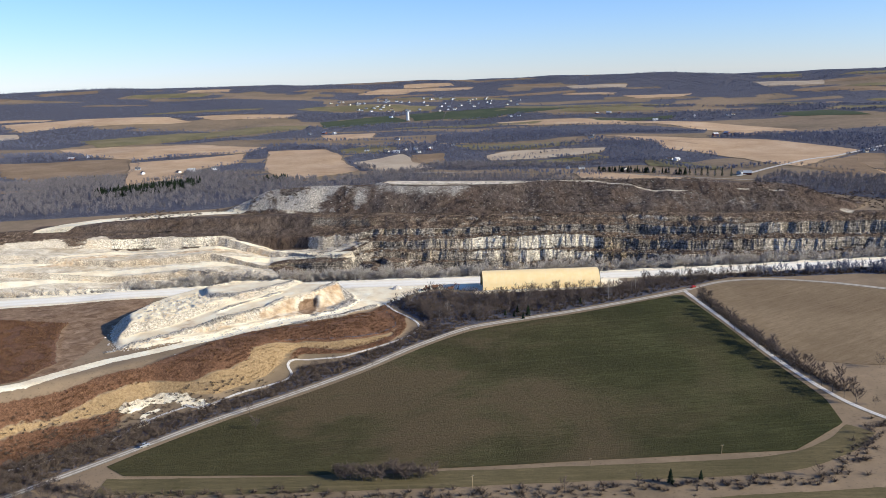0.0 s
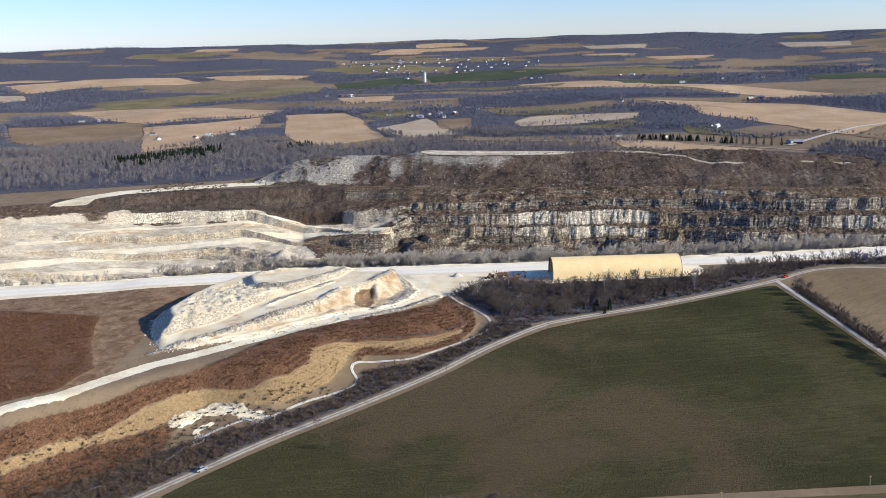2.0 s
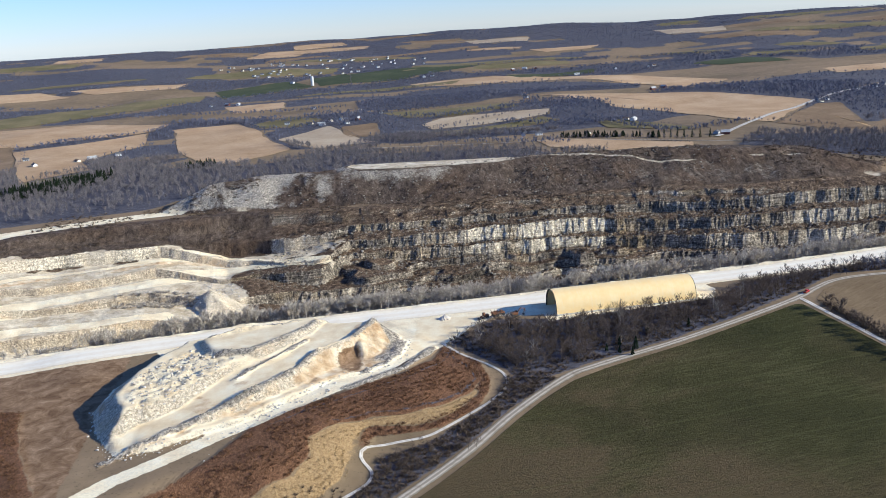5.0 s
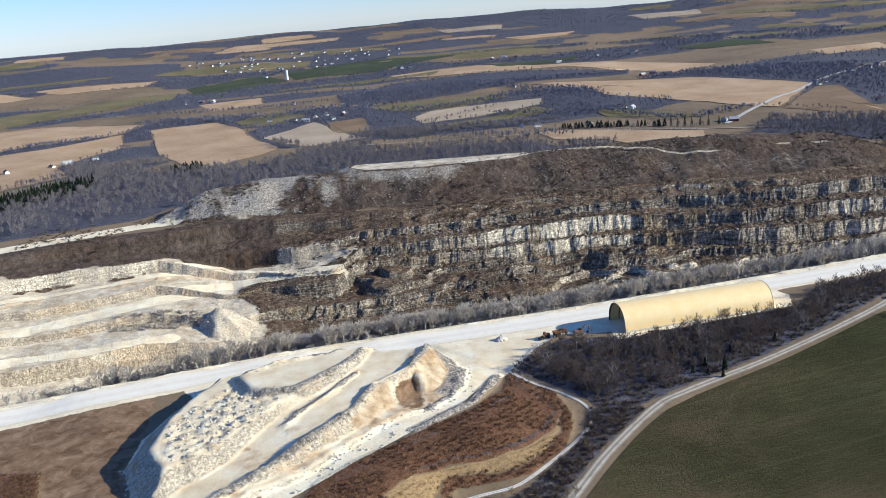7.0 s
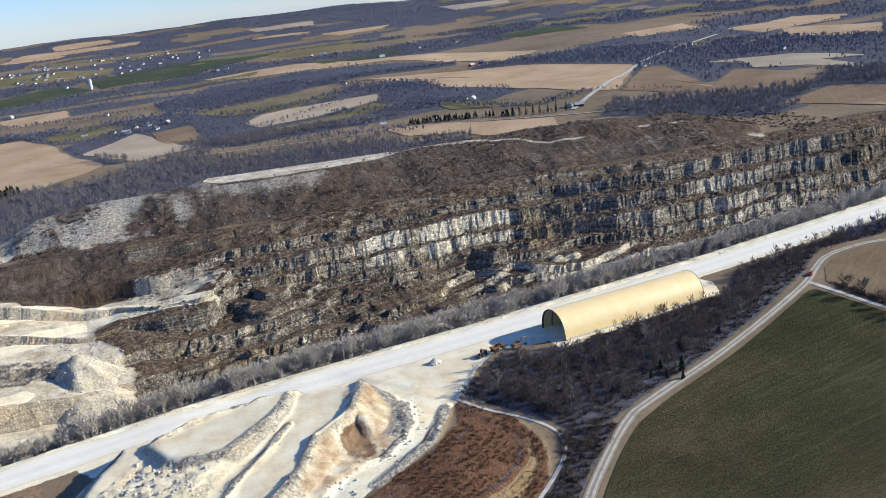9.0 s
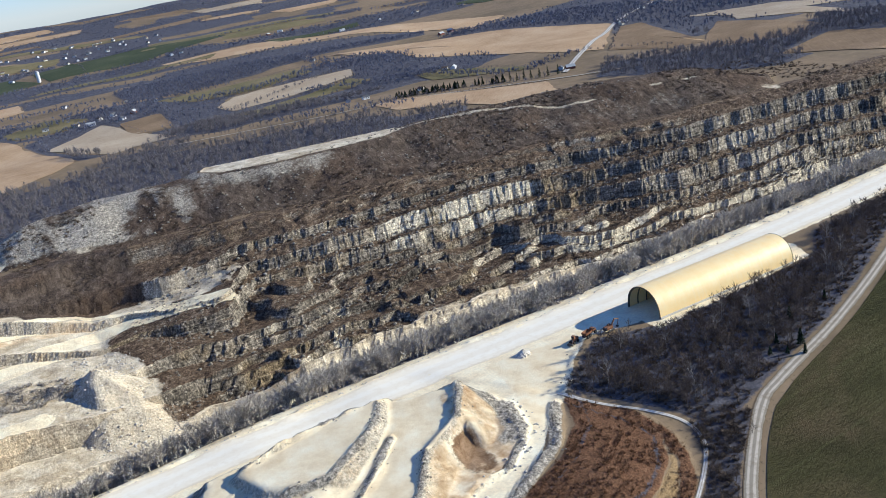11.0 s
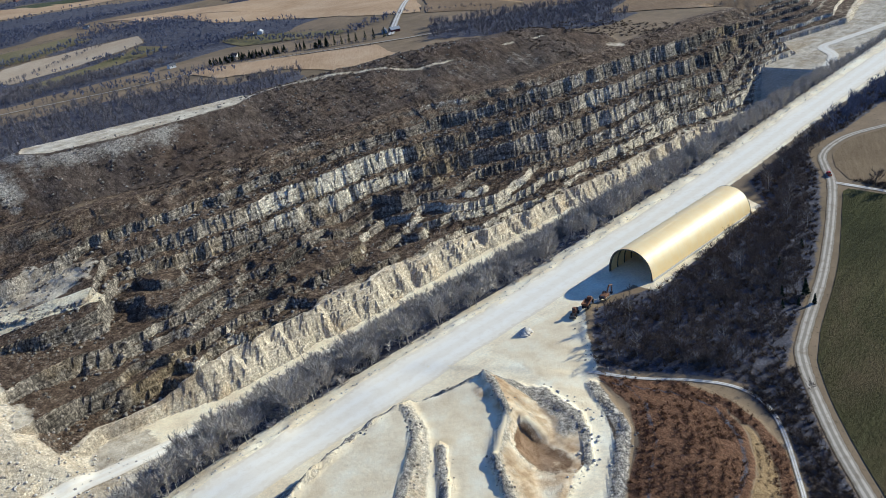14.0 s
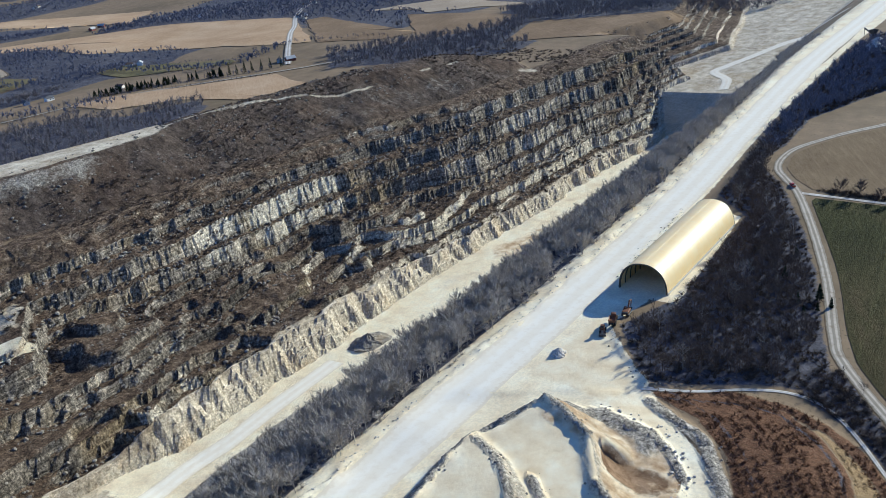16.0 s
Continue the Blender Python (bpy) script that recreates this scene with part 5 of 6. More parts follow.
def bare_tree(seed, tall=11.0, wide=3.4, limbs=7, twigs=26, thin=0.055):
    """Trunk with limbs, and the crown of twigs, of a leafless tree."""
    rnd = np.random.RandomState(seed)
    bend = rnd.normal(size=2) * 0.35
    spine = [np.array([bend[0] * t * t * 2, bend[1] * t * t * 2, tall * 0.86 * t]) for t in (0, 0.3, 0.6, 0.85, 1.0)]
    wood, fine = [], []
    radii = [tall * 0.016, tall * 0.012, tall * 0.008, tall * 0.004, tall * 0.002]
    for a, b, r, s in zip(spine[:-1], spine[1:], radii[:-1], radii[1:]):
        wood.append(tube(a, b, r, s, 5))
    for k in range(limbs):
        t = 0.28 + 0.62 * k / limbs
        base = np.array([bend[0] * t * t * 2, bend[1] * t * t * 2, tall * 0.86 * t])
        ang = k * 2.4 + rnd.rand()
        reach = wide * (1.05 - 0.55 * t) * (0.7 + 0.5 * rnd.rand())
        tip = base + np.array([math.cos(ang) * reach, math.sin(ang) * reach, reach * (0.75 + 0.5 * rnd.rand())])
        elbow = (base + tip) / 2 + np.array([0, 0, -0.08 * reach])
        wood += [tube(base, elbow, tall * 0.006, tall * 0.004, 3), tube(elbow, tip, tall * 0.004, tall * 0.0015, 3)]
        for m in range(twigs):
            s = 0.25 + 0.75 * rnd.rand()
            p = elbow + (tip - elbow) * (2 * s - 1) if s > 0.5 else base + (elbow - base) * 2 * s
            d = rnd.normal(size=3) * 0.5 + (tip - base) / reach * 0.5 + np.array([0, 0, 0.45])
            q = p + d / np.linalg.norm(d) * wide * (0.28 + 0.42 * rnd.rand())
            fine.append(blade(p, q, thin * (0.6 + 0.8 * rnd.rand()), rnd))
    for m in range(twigs):
        p = spine[3] + (spine[4] - spine[3]) * rnd.rand()
        d = rnd.normal(size=3) * 0.45 + np.array([0, 0, 0.8])
        fine.append(blade(p, p + d / np.linalg.norm(d) * wide * (0.25 + 0.4 * rnd.rand()), thin, rnd))
    return join_np(wood), join_np(fine)


def cedar(seed, tall=7.0, wide=1.6):
    rnd = np.random.RandomState(seed)
    wood, fine = [tube((0, 0, 0), (0, 0, tall * 0.95), tall * 0.018, 0.01, 5)], []
    for k in range(340):
        t = rnd.rand() ** 0.8
        z = tall * (0.06 + 0.94 * t)
        r = wide * (1 - t) ** 0.75 * (0.55 + 0.55 * rnd.rand())
        a = rnd.rand() * 6.283
        p = np.array([math.cos(a) * r * 0.25, math.sin(a) * r * 0.25, z + 0.1])
        q = np.array([math.cos(a) * r, math.sin(a) * r, z - 0.12 * r + 0.2 * rnd.normal()])
        fine.append(blade(p, q, 0.16 + 0.12 * rnd.rand(), rnd))
    return join_np(wood), join_np(fine)


def bush(seed, blades=32, up=0.75):
    """A leafless shrub one metre wide and high."""
    rnd = np.random.RandomState(seed)
    out = []
    for k in range(blades):
        a, r = rnd.rand() * 6.283, 0.12 * rnd.rand()
        p = np.array([math.cos(a) * r, math.sin(a) * r, 0.0 if k % 2 else 0.25 * rnd.rand()])
        d = np.array([rnd.normal() * 0.42, rnd.normal() * 0.42, up * (0.35 + 0.65 * rnd.rand())])
        out.append(blade(p, p + d, 0.034, rnd))
    return join_np(out)


def far_tree(seed, blades=26, broad=0.026):
    """A leafless tree one metre high and about as wide, for woods far off."""
    rnd = np.random.RandomState(seed)
    out = [blade((0, 0, 0), (0, 0, 0.8), 0.012, rnd)]
    for k in range(blades):
        a, t = rnd.rand() * 6.283, rnd.rand()
        z = 0.26 + 0.42 * t
        reach = (0.12 + 0.34 * rnd.rand()) * (0.45 + 2.2 * t * (1.05 - t))
        tip = np.array([math.cos(a) * reach, math.sin(a) * reach, z + 0.12 + 0.2 * rnd.rand()])
        out.append(blade((0, 0, z), tip, broad, rnd))
        mid = tip * 0.55 + np.array([0, 0, z]) * 0.45
        out.append(blade(mid, mid + rnd.normal(size=3) * 0.07 + np.array([0, 0, 0.16]), broad, rnd))
    return join_np(out)


def tree_kind(seed, bark, twigs_mat, label, category="tree", **shape):
    """One tree with its trunk and crown at the origin, to be copied."""
    wood, fine = bare_tree(seed, **shape)
    t = tagged(new("tree"), label, category)
    part("trunk", mesh_np("trunk", *wood, bark), t)
    part("crown", mesh_np("crown", *fine, twigs_mat), t)
    return t


def plant(kinds, places, size, group, rnd):
    """Copies of some trees at the places, then the patterns themselves taken to the last places."""
    for k, (x, y) in enumerate(places):
        src = kinds[k % len(kinds)]
        s = size[0] + (size[1] - size[0]) * rnd.rand()
        m = Matrix.Translation((x, y, float(ground_z(x, y)[0]) - 0.15)) @ Euler((0, 0, rnd.rand() * 6.283)).to_matrix().to_4x4()
        if k < len(places) - len(kinds):
            ob = copy_thing(src, m)
        else:
            ob = src
            ob.matrix_basis = m
        ob.scale = (s, s, s * (0.9 + 0.25 * rnd.rand()))
        ob["group"] = group


def sown(rnd, outline, count, keep=None):
    """Places spread over an outline."""
    p = np.array(outline, float)
    lo, hi = p.min(0), p.max(0)
    out = np.zeros((0, 2))
    while len(out) < count:
        c = lo + rnd.rand(count * 4, 2) * (hi - lo)
        good = inside(c[:, 0], c[:, 1], outline) > 0.5
        if keep is not None:
            good &= keep(c[:, 0], c[:, 1])
        out = np.concatenate([out, c[good]])
    return out[:count]


def stuff(name, templates, places, widths, heights, material, label, category, rnd, sink=0.1):
    """Many plants that nobody could count, as one object."""
    pieces = []
    pick = rnd.randint(len(templates), size=len(places))
    z = ground_z(places[:, 0], places[:, 1]) - sink
    for k, t in enumerate(templates):
        m = pick == k
        if m.any():
            pieces.append(scatter(t, np.c_[places[m], z[m]], np.stack([widths[m], heights[m]], 1), rnd.rand(m.sum()) * 6.283))
    return tagged(new(name, mesh_np(name, *join_np(pieces), material)), label, category, kind="stuff")


RND = np.random.RandomState(11)
BUSHES = [bush(k) for k in range(6)]
FAR_TREES = [far_tree(k, 22, 0.02) for k in range(8)]
CROWNS = [far_tree(30 + k, 8, 0.055) for k in range(8)]


def span(n, lo, hi):
    return lo + (hi - lo) * RND.rand(n)


# the wood between the shed and the gravel road
kinds = [tree_kind(20 + k, BARK, TWIGS, "bare grey-brown tree in the wood beside the shed", tall=10.5, wide=3.2) for k in range(5)]
kinds.append(tree_kind(31, PALE_BARK, twig_paint("pale_twigs", (0.14, 0.12, 0.10), (0.33, 0.29, 0.25)), "bare pale-barked tree among the darker wood", tall=11, wide=3.6))
WOOD_NEAR = [(-40, 640), (-8, 664), (24, 655), (131, 660), (160, 686), (262, 700), (262, 688), (206, 680), (129, 640), (80, 618), (21, 598), (-12, 594)]
WOOD_TREES = [bare_tree(20 + k, tall=10.5, wide=3.2) for k in range(3)]
WOOD_UNIT = [join_np([a, b]) for a, b in WOOD_TREES]
plant(kinds, sown(RND, WOOD_NEAR, 150), (0.55, 1.05), "trees of the wood by the shed", RND)
n = 620
stuff("bare_wood", WOOD_UNIT, sown(RND, WOOD_NEAR, n), span(n, 0.5, 1.0), span(n, 0.45, 0.95), TWIGS, "crowded leafless trees of the wood beside the shed", "wood", RND)
n = 3900
p = sown(RND, WOOD_A, n)
stuff("undergrowth", BUSHES, p, span(n, 1.5, 4.5), span(n, 1.2, 4.0), BRUSH, "dense leafless brown undergrowth below the wood", "brush", RND)
n = 900
p = sown(RND, WOOD_A, n, lambda x, y: x > 240)
stuff("bare_wood", FAR_TREES, p, span(n, 6, 10), span(n, 6, 11), HAZED_TWIGS, "dark bare wood along the haul road", "wood", RND)

# the hedge between the path and the gravel road
n = 130
stuff("hedge_trees", WOOD_UNIT, sown(RND, HEDGE, n), span(n, 0.35, 0.7), span(n, 0.3, 0.6), TWIGS, "young leafless trees in the hedge by the gravel road", "hedge", RND)
n = 2400
p = sown(RND, HEDGE, n)
stuff("hedge_brush", BUSHES, p, span(n, 1.5, 4.0), span(n, 1.0, 3.5), BRUSH, "leafless brown brush beside the gravel road", "brush", RND)

# the dusty belt of trees on the pit's near slope
kinds = [tree_kind(60 + k, PALE_BARK, DUST_TWIGS, "bare tree grey with quarry dust on the pit's slope", tall=9.5, wide=4.0, limbs=10, twigs=52, thin=0.065) for k in range(5)]


def belt(n, lo, hi, deep, power):
    x = span(n, lo, hi)
    y = np.interp(x, CUTS_X, CUTS_Y[:, 0]) + 3 + deep * RND.rand(n) ** power * np.interp(x, [-420, -250, -100, 300, 500, 640], [0.45, 0.6, 1.0, 0.9, 0.6, 0.4])
    return np.stack([x, y], 1)


plant(kinds, belt(150, -190, 200, 60, 1.0), (0.85, 1.35), "dusty trees of the belt", RND)
BELT_UNIT = [join_np(bare_tree(60 + k, tall=9.5, wide=4.0, limbs=9, twigs=34, thin=0.07)) for k in range(3)]
n = 900
stuff("belt_wood", BELT_UNIT, belt(n, -260, 420, 60, 0.9), span(n, 0.9, 1.5), span(n, 0.85, 1.4), DUST_TWIGS, "crowded dusty trees on the slope of the pit", "wood", RND)
n = 420
stuff("belt_wood", BELT_UNIT, belt(n, -440, -190, 130, 0.8), span(n, 0.5, 0.95), span(n, 0.45, 0.85), DUST_TWIGS, "crowded dusty trees below the white benches", "wood", RND)
n = 1300
p = belt(n, -430, 660, 62, 1.0)
stuff("belt_wood", FAR_TREES, p, span(n, 6, 11), span(n, 5, 10), DUST_TWIGS, "belt of bare trees grey with quarry dust", "wood", RND)
n = 2600
p = belt(n, -430, 660, 72, 1.0)
stuff("belt_brush", BUSHES, p, span(n, 2, 5), span(n, 1.5, 4), DUST_TWIGS, "dust-covered brush on the slope of the pit", "brush", RND)

n = 150
stuff("hollow_brush", BUSHES, sown(RND, [(-300, 936), (-262, 934), (-228, 940), (-226, 952), (-258, 958), (-296, 950)], n), span(n, 3, 6), span(n, 2, 5), DUST_TWIGS, "dusty grey shrubs in a hollow of the pale benches", "brush", RND)
# scrub on the benches and the spoil heap
n = 9000
x, y = span(n, -400, 560), span(n, 905, 1150)
pz, into, v, ys = pit(x, y)
keep = ((v > ys[3]) & (x > -110) & (v < ys[14])) | ((v > ys[12] - 6) & (RND.rand(n) < 0.7))
keep &= ~((y > 1095) & (x > -110) & (x < 110))
p = np.stack([x, y], 1)[keep & (fractal(x, y, 45, 3, 14) > 0.44)]
n = len(p)
stuff("bench_scrub", BUSHES, p, span(n, 2, 5.5), span(n, 1.2, 3.6), BRUSH, "dark leafless scrub on the quarry benches and spoil", "brush", RND)

# weeds on the reclaimed bank
TUFTS = [bush(40 + k, 16, 0.8) for k in range(4)]
x, y = span(60000, -330, -30), span(60000, 380, 640)
a, m, f = (line_distance(x, y, line)[0] for line in (RUST_TOP, TAN_TOP, BANK_FOOT))
red = inside(x, y, RED_LEFT) > 1
rusty = ((a < -1) & (m > 1)) | ((m < 0) & (f > 0) & (f < 6) & (x > -100)) | ((f < -2) & (f > -27) & (x < -190)) | red
p = np.stack([x, y], 1)[rusty & (fractal(x, y, 9, 2, 5) > 0.40) & ((a + 3 * fractal(x, y, 14, 2, 6)) % 3.4 < 2.1)]
n = len(p)
stuff("rusty_weeds", TUFTS, p, span(n, 1.3, 2.6), span(n, 0.9, 2.3), RUST_WEED, "rust-brown dead weeds over the reclaimed bank", "weeds", RND)
p = np.stack([x, y], 1)[(m < 0) & (f > np.where(x > -100, 6, 0)) & (fractal(x, y, 9, 2, 8) > 0.45) & ((m % 2.6) < 1.1)]
n = len(p)
stuff("tan_grass", TUFTS, p, span(n, 1.2, 2.4), span(n, 0.6, 1.2), TAN_WEED, "tan tufts of dead grass on the bank", "grass", RND)


# ---- fields, woods and farms beyond the quarry ----
FIELD_LABELS = {
    "stubble": "golden-brown harvested corn field on rolling land",
    "dull": "bare dull-brown field on rolling land",
    "straw": "pale straw-coloured harvested field",
    "pasture": "faded olive-brown winter pasture",
    "green": "dark green winter meadow",
}
for k, (kind, ring) in enumerate(FARMLAND):
    field(ring, kind, FIELD_LABELS[kind], 0.7, 12 if k < 36 else 6, 80 if k < 36 else 48, 7.0, 0.3 * (k % 5))
strip("country_road", [(440, 1335), (497, 1394), (624, 1520), (700, 1590), (791, 1679), (895, 1754), (1000, 1820), (1150, 1900)], 9, CHALKY, "pale straight country road between fields", 0.9, 8)
strip("country_road", [(-60, 1520), (120, 1460), (250, 1425), (400, 1318), (440, 1290), (500, 1260)], 6, GRAVELED, "narrow grey country road lined with trees", 0.6, 8)


def far_spots(n, lo, hi, cut=0.5):
    """Places in the far woods between two distances."""
    out = np.zeros((0, 2))
    while len(out) < n:
        a, r = RND.rand(n * 2) * 2.3 - 0.75, lo + (hi - lo) * np.sqrt(RND.rand(n * 2))
        x, y = -150 + np.sin(a) * r, 250 + np.cos(a) * r
        out = np.concatenate([out, np.stack([x, y], 1)[(far_woods(x, y) > cut) & (y > 900)]])
    return out[:n]


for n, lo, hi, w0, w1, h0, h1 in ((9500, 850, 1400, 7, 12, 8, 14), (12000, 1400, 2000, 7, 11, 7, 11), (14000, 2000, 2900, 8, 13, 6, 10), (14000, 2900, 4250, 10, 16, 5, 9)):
    stuff("far_wood", FAR_TREES if hi < 1500 else CROWNS, far_spots(n, lo, hi), span(n, w0, w1), span(n, h0, h1), MID_TWIGS if hi < 1500 else HAZED_TWIGS, "grey-brown leafless woods on the hills", "wood", RND)


def hedgerow(line, gap, w, h, material=None):
    c = curve_through(line, gap)
    c = c + RND.normal(size=c.shape) * gap * 0.35
    n = len(c)
    stuff("hedgerow", FAR_TREES, c, span(n, *w), span(n, *h), material or MID_TWIGS, "row of leafless trees between the fields", "hedgerow", RND)


for _, ring in FARMLAND[:24]:
    hedgerow(list(ring[:3]), 5, (2.5, 5), (2, 5))
hedgerow([(80, 1700), (180, 1770), (310, 1830)], 6, (6, 10), (6, 10))
hedgerow([(60, 1640), (165, 1690), (310, 1745)], 7, (6, 10), (5, 9))
hedgerow([(-60, 1528), (120, 1468), (250, 1433), (400, 1326)], 5, (5, 9), (6, 12))
hedgerow([(500, 1465), (570, 1425), (610, 1320)], 6, (6, 9), (5, 9))

# strips of wood between the fields
WOOD_STRIPS = [
    ([(332, 2097), (339, 1981), (343, 1908), (396, 1861), (439, 1811)], 22),
    ([(223, 1726), (274, 1681), (323, 1644), (369, 1616), (417, 1632)], 16),
    ([(84, 1500), (136, 1472), (187, 1437), (235, 1395)], 26),
    ([(355, 1698), (385, 1598), (400, 1497), (410, 1435)], 14),
    ([(403, 1438), (460, 1427), (535, 1443)], 16),
    ([(60, 1880), (165, 1845), (285, 1905)], 14),
    ([(-400, 2080), (-250, 2010), (-100, 1940), (20, 1985), (150, 2010)], 26),
    ([(-560, 2320), (-300, 2190), (-60, 2140)], 24),
]
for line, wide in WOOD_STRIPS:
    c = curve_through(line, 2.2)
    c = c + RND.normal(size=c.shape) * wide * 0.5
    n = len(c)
    stuff("wood_strip", CROWNS, c, span(n, 7, 12), span(n, 7, 12), HAZED_TWIGS, "strip of leafless wood between the fields", "wood", RND)

CEDARS = [cedar(k) for k in range(3)]
C_UNIT = [(v / np.array([3.2, 3.2, 7.0]), f) for (_, (v, f)) in CEDARS]
for ring, n, tall in (([(-520, 1300), (-470, 1290), (-400, 1360), (-385, 1420), (-430, 1400)], 260, 15), ([(-280, 1425), (-250, 1440), (-262, 1470), (-300, 1460)], 50, 11), ([(-700, 1540), (-610, 1530), (-610, 1560), (-690, 1570)], 70, 9), ([(240, 1448), (330, 1408), (372, 1372), (380, 1385), (330, 1425), (250, 1462)], 60, 11)):
    p = sown(RND, ring, n)
    stuff("conifer_wood", C_UNIT, p, span(n, 5, 9), span(n, tall * 0.6, tall), NEEDLES, "dark green conifers among the bare woods", "conifers", RND)
pines = []
for k in range(2):
    wood, fine = cedar(50 + k, 13.0, 3.2)
    t = tagged(new("conifer_tree"), "tall dark green conifer beside the country road", "tree")
    part("trunk", mesh_np("trunk", *wood, BARK), t)
    part("crown", mesh_np("crown", *fine, NEEDLES), t)
    pines.append(t)
plant(pines, [(384, 1364), (392, 1359), (400, 1355), (409, 1348), (418, 1342), (376, 1368), (430, 1336)], (0.8, 1.1), "row of conifers by the road", RND)

# farmhouses and barns
WALLS = [plain("white_siding", (0.62, 0.62, 0.61), 0.7), plain("cream_siding", (0.62, 0.58, 0.48), 0.7), plain("grey_siding", (0.40, 0.41, 0.42), 0.7), plain("red_barn_boards", (0.17, 0.07, 0.055), 0.8)]
ROOFS = [plain("grey_shingles", (0.12, 0.12, 0.125), 0.9), plain("brown_shingles", (0.14, 0.10, 0.075), 0.9), plain("pale_metal_roof", (0.42, 0.42, 0.41), 0.85)]
PANE = plain("dark_window_glass", (0.03, 0.035, 0.045), 0.15)


def gable(name, length, width, wall_h, roof_h, wall, roof, label, category, barn=False):
    """A house or barn with a gabled roof, its windows and a door or chimney."""
    ob = tagged(new(name), label, category)
    l, w = length / 2, width / 2
    v = [(-l, -w, 0), (l, -w, 0), (l, w, 0), (-l, w, 0), (-l, -w, wall_h), (l, -w, wall_h), (l, w, wall_h), (-l, w, wall_h), (-l, 0, wall_h + roof_h), (l, 0, wall_h + roof_h)]
    me = bpy.data.meshes.new("wall")
    me.from_pydata(v, [], [(0, 1, 5, 4), (2, 3, 7, 6), (1, 2, 6, 9, 5), (3, 0, 4, 8, 7)])
    me.materials.append(wall)
    me.shade_flat()
    part("wall", me, ob)
    e, t = 0.5, 0.25
    k = roof_h / w
    a = [(-l - e, -w - e, wall_h - e * k), (l + e, -w - e, wall_h - e * k), (l + e, 0, wall_h + roof_h), (-l - e, 0, wall_h + roof_h), (l + e, w + e, wall_h - e * k), (-l - e, w + e, wall_h - e * k)]
    v = [(x, y, z + 0.02) for x, y, z in a] + [(x, y, z + t) for x, y, z in a]
    f = [(6, 7, 8, 9), (9, 8, 10, 11), (1, 0, 3, 2), (2, 3, 5, 4), (0, 1, 7, 6), (4, 5, 11, 10), (1, 2, 8, 7), (2, 4, 10, 8), (3, 0, 6, 9), (5, 3, 9, 11)]
    me = bpy.data.meshes.new("roof")
    me.from_pydata(v, [], f)
    me.materials.append(roof)
    me.shade_flat()
    part("roof", me, ob)
    for side in (-1, 1):
        for x in np.arange(-l + 1.6, l - 1.2, 3.4 if not barn else 6.0):
            part("window", box_mesh("window", (1.1, 0.12, 1.3), (float(x), side * (w + 0.03), wall_h * 0.6), PANE), ob)
    part("door", box_mesh("door", (2.6 if barn else 1.0, 0.14, min(wall_h - 0.3, 2.1 if not barn else 3.2)), (0.4, -(w + 0.05), min(wall_h - 0.3, 2.1) / 2), ROOFS[1]), ob)
    if not barn:
        part("chimney", box_mesh("chimney", (0.7, 0.7, 1.8), (l * 0.4, 0.4, wall_h + roof_h + 0.4), ROOFS[1], bevel=0.05), ob)
    return ob


def settle(patterns, places, group, spread=0.15):
    for k, (x, y) in enumerate(places):
        src = patterns[k % len(patterns)]
        m = Matrix.Translation((x, y, float(ground_z(x, y)[0]) - 0.1)) @ Euler((0, 0, 0.5 + (k * 1.9) % 3.1)).to_matrix().to_4x4()
        ob = copy_thing(src, m) if k < len(places) - len(patterns) else src
        if ob is src:
            ob.matrix_basis = m
        ob["group"] = group


houses = [
    gable("house", 9.5, 6.5, 3.8, 2.2, WALLS[0], ROOFS[0], "white farmhouse with a grey gabled roof", "house"),
    gable("house", 9.5, 6.5, 2.8, 1.8, WALLS[1], ROOFS[1], "cream single-storey farmhouse with a brown roof", "house"),
    gable("house", 9, 6.5, 3.6, 2.0, WALLS[2], ROOFS[0], "grey-sided country house with a dark roof", "house"),
]
barns = [
    gable("barn", 14, 7.5, 3.4, 2.6, WALLS[0], ROOFS[2], "long white barn with a pale metal roof", "barn", True),
    gable("barn", 12, 7.5, 3.6, 2.8, WALLS[3], ROOFS[2], "red wooden barn with a metal roof", "barn", True),
]
HOUSES = [(-435, 1684), (-490, 1642), (-360, 2415), (-165, 1913), (-82, 1898), (-53, 1849), (-113, 2183), (-17, 2051), (-585, 1701), (-548, 1618), (344, 2088), (674, 2519), (715, 2571), (825, 2569), (813, 1905), (755, 1896), (743, 1965), (780, 1661), (799, 1663), (408, 1618), (213, 1543), (235, 1530), (298, 1478), (451, 1361), (231, 2754), (890, 1757), (916, 1757), (965, 1776), (949, 1588), (961, 1558), (978, 1521), (774, 1642), (335, 2033), (802, 2550), (940, 1790), (1000, 1800), (-60, 1900), (-120, 1890), (20, 1960)]
BARNS = [(-472, 1663), (-322, 2431), (-295, 2424), (-795, 1906), (-772, 1937), (473, 2778), (513, 2797), (542, 2776), (599, 2548), (640, 2033), (417, 1605), (459, 1350), (207, 2756), (609, 2015), (-172, 2973), (-30, 1885), (-100, 1865), (1513, 2406)]
settle(houses, HOUSES, "farmhouses")
settle(barns, BARNS, "barns")
town = [gable("town_house", 10, 7, 3.8, 2.4, WALLS[k % 3], ROOFS[k % 2], t, "house") for k, t in enumerate(("white house of the distant town", "cream house of the distant town", "grey house of the distant town"))]
settle(town, [(float(x), float(y)) for x, y in zip(span(70, -400, 260) + RND.normal(size=70) * 30, 3150 + 420 * RND.rand(70))], "houses of the distant town")


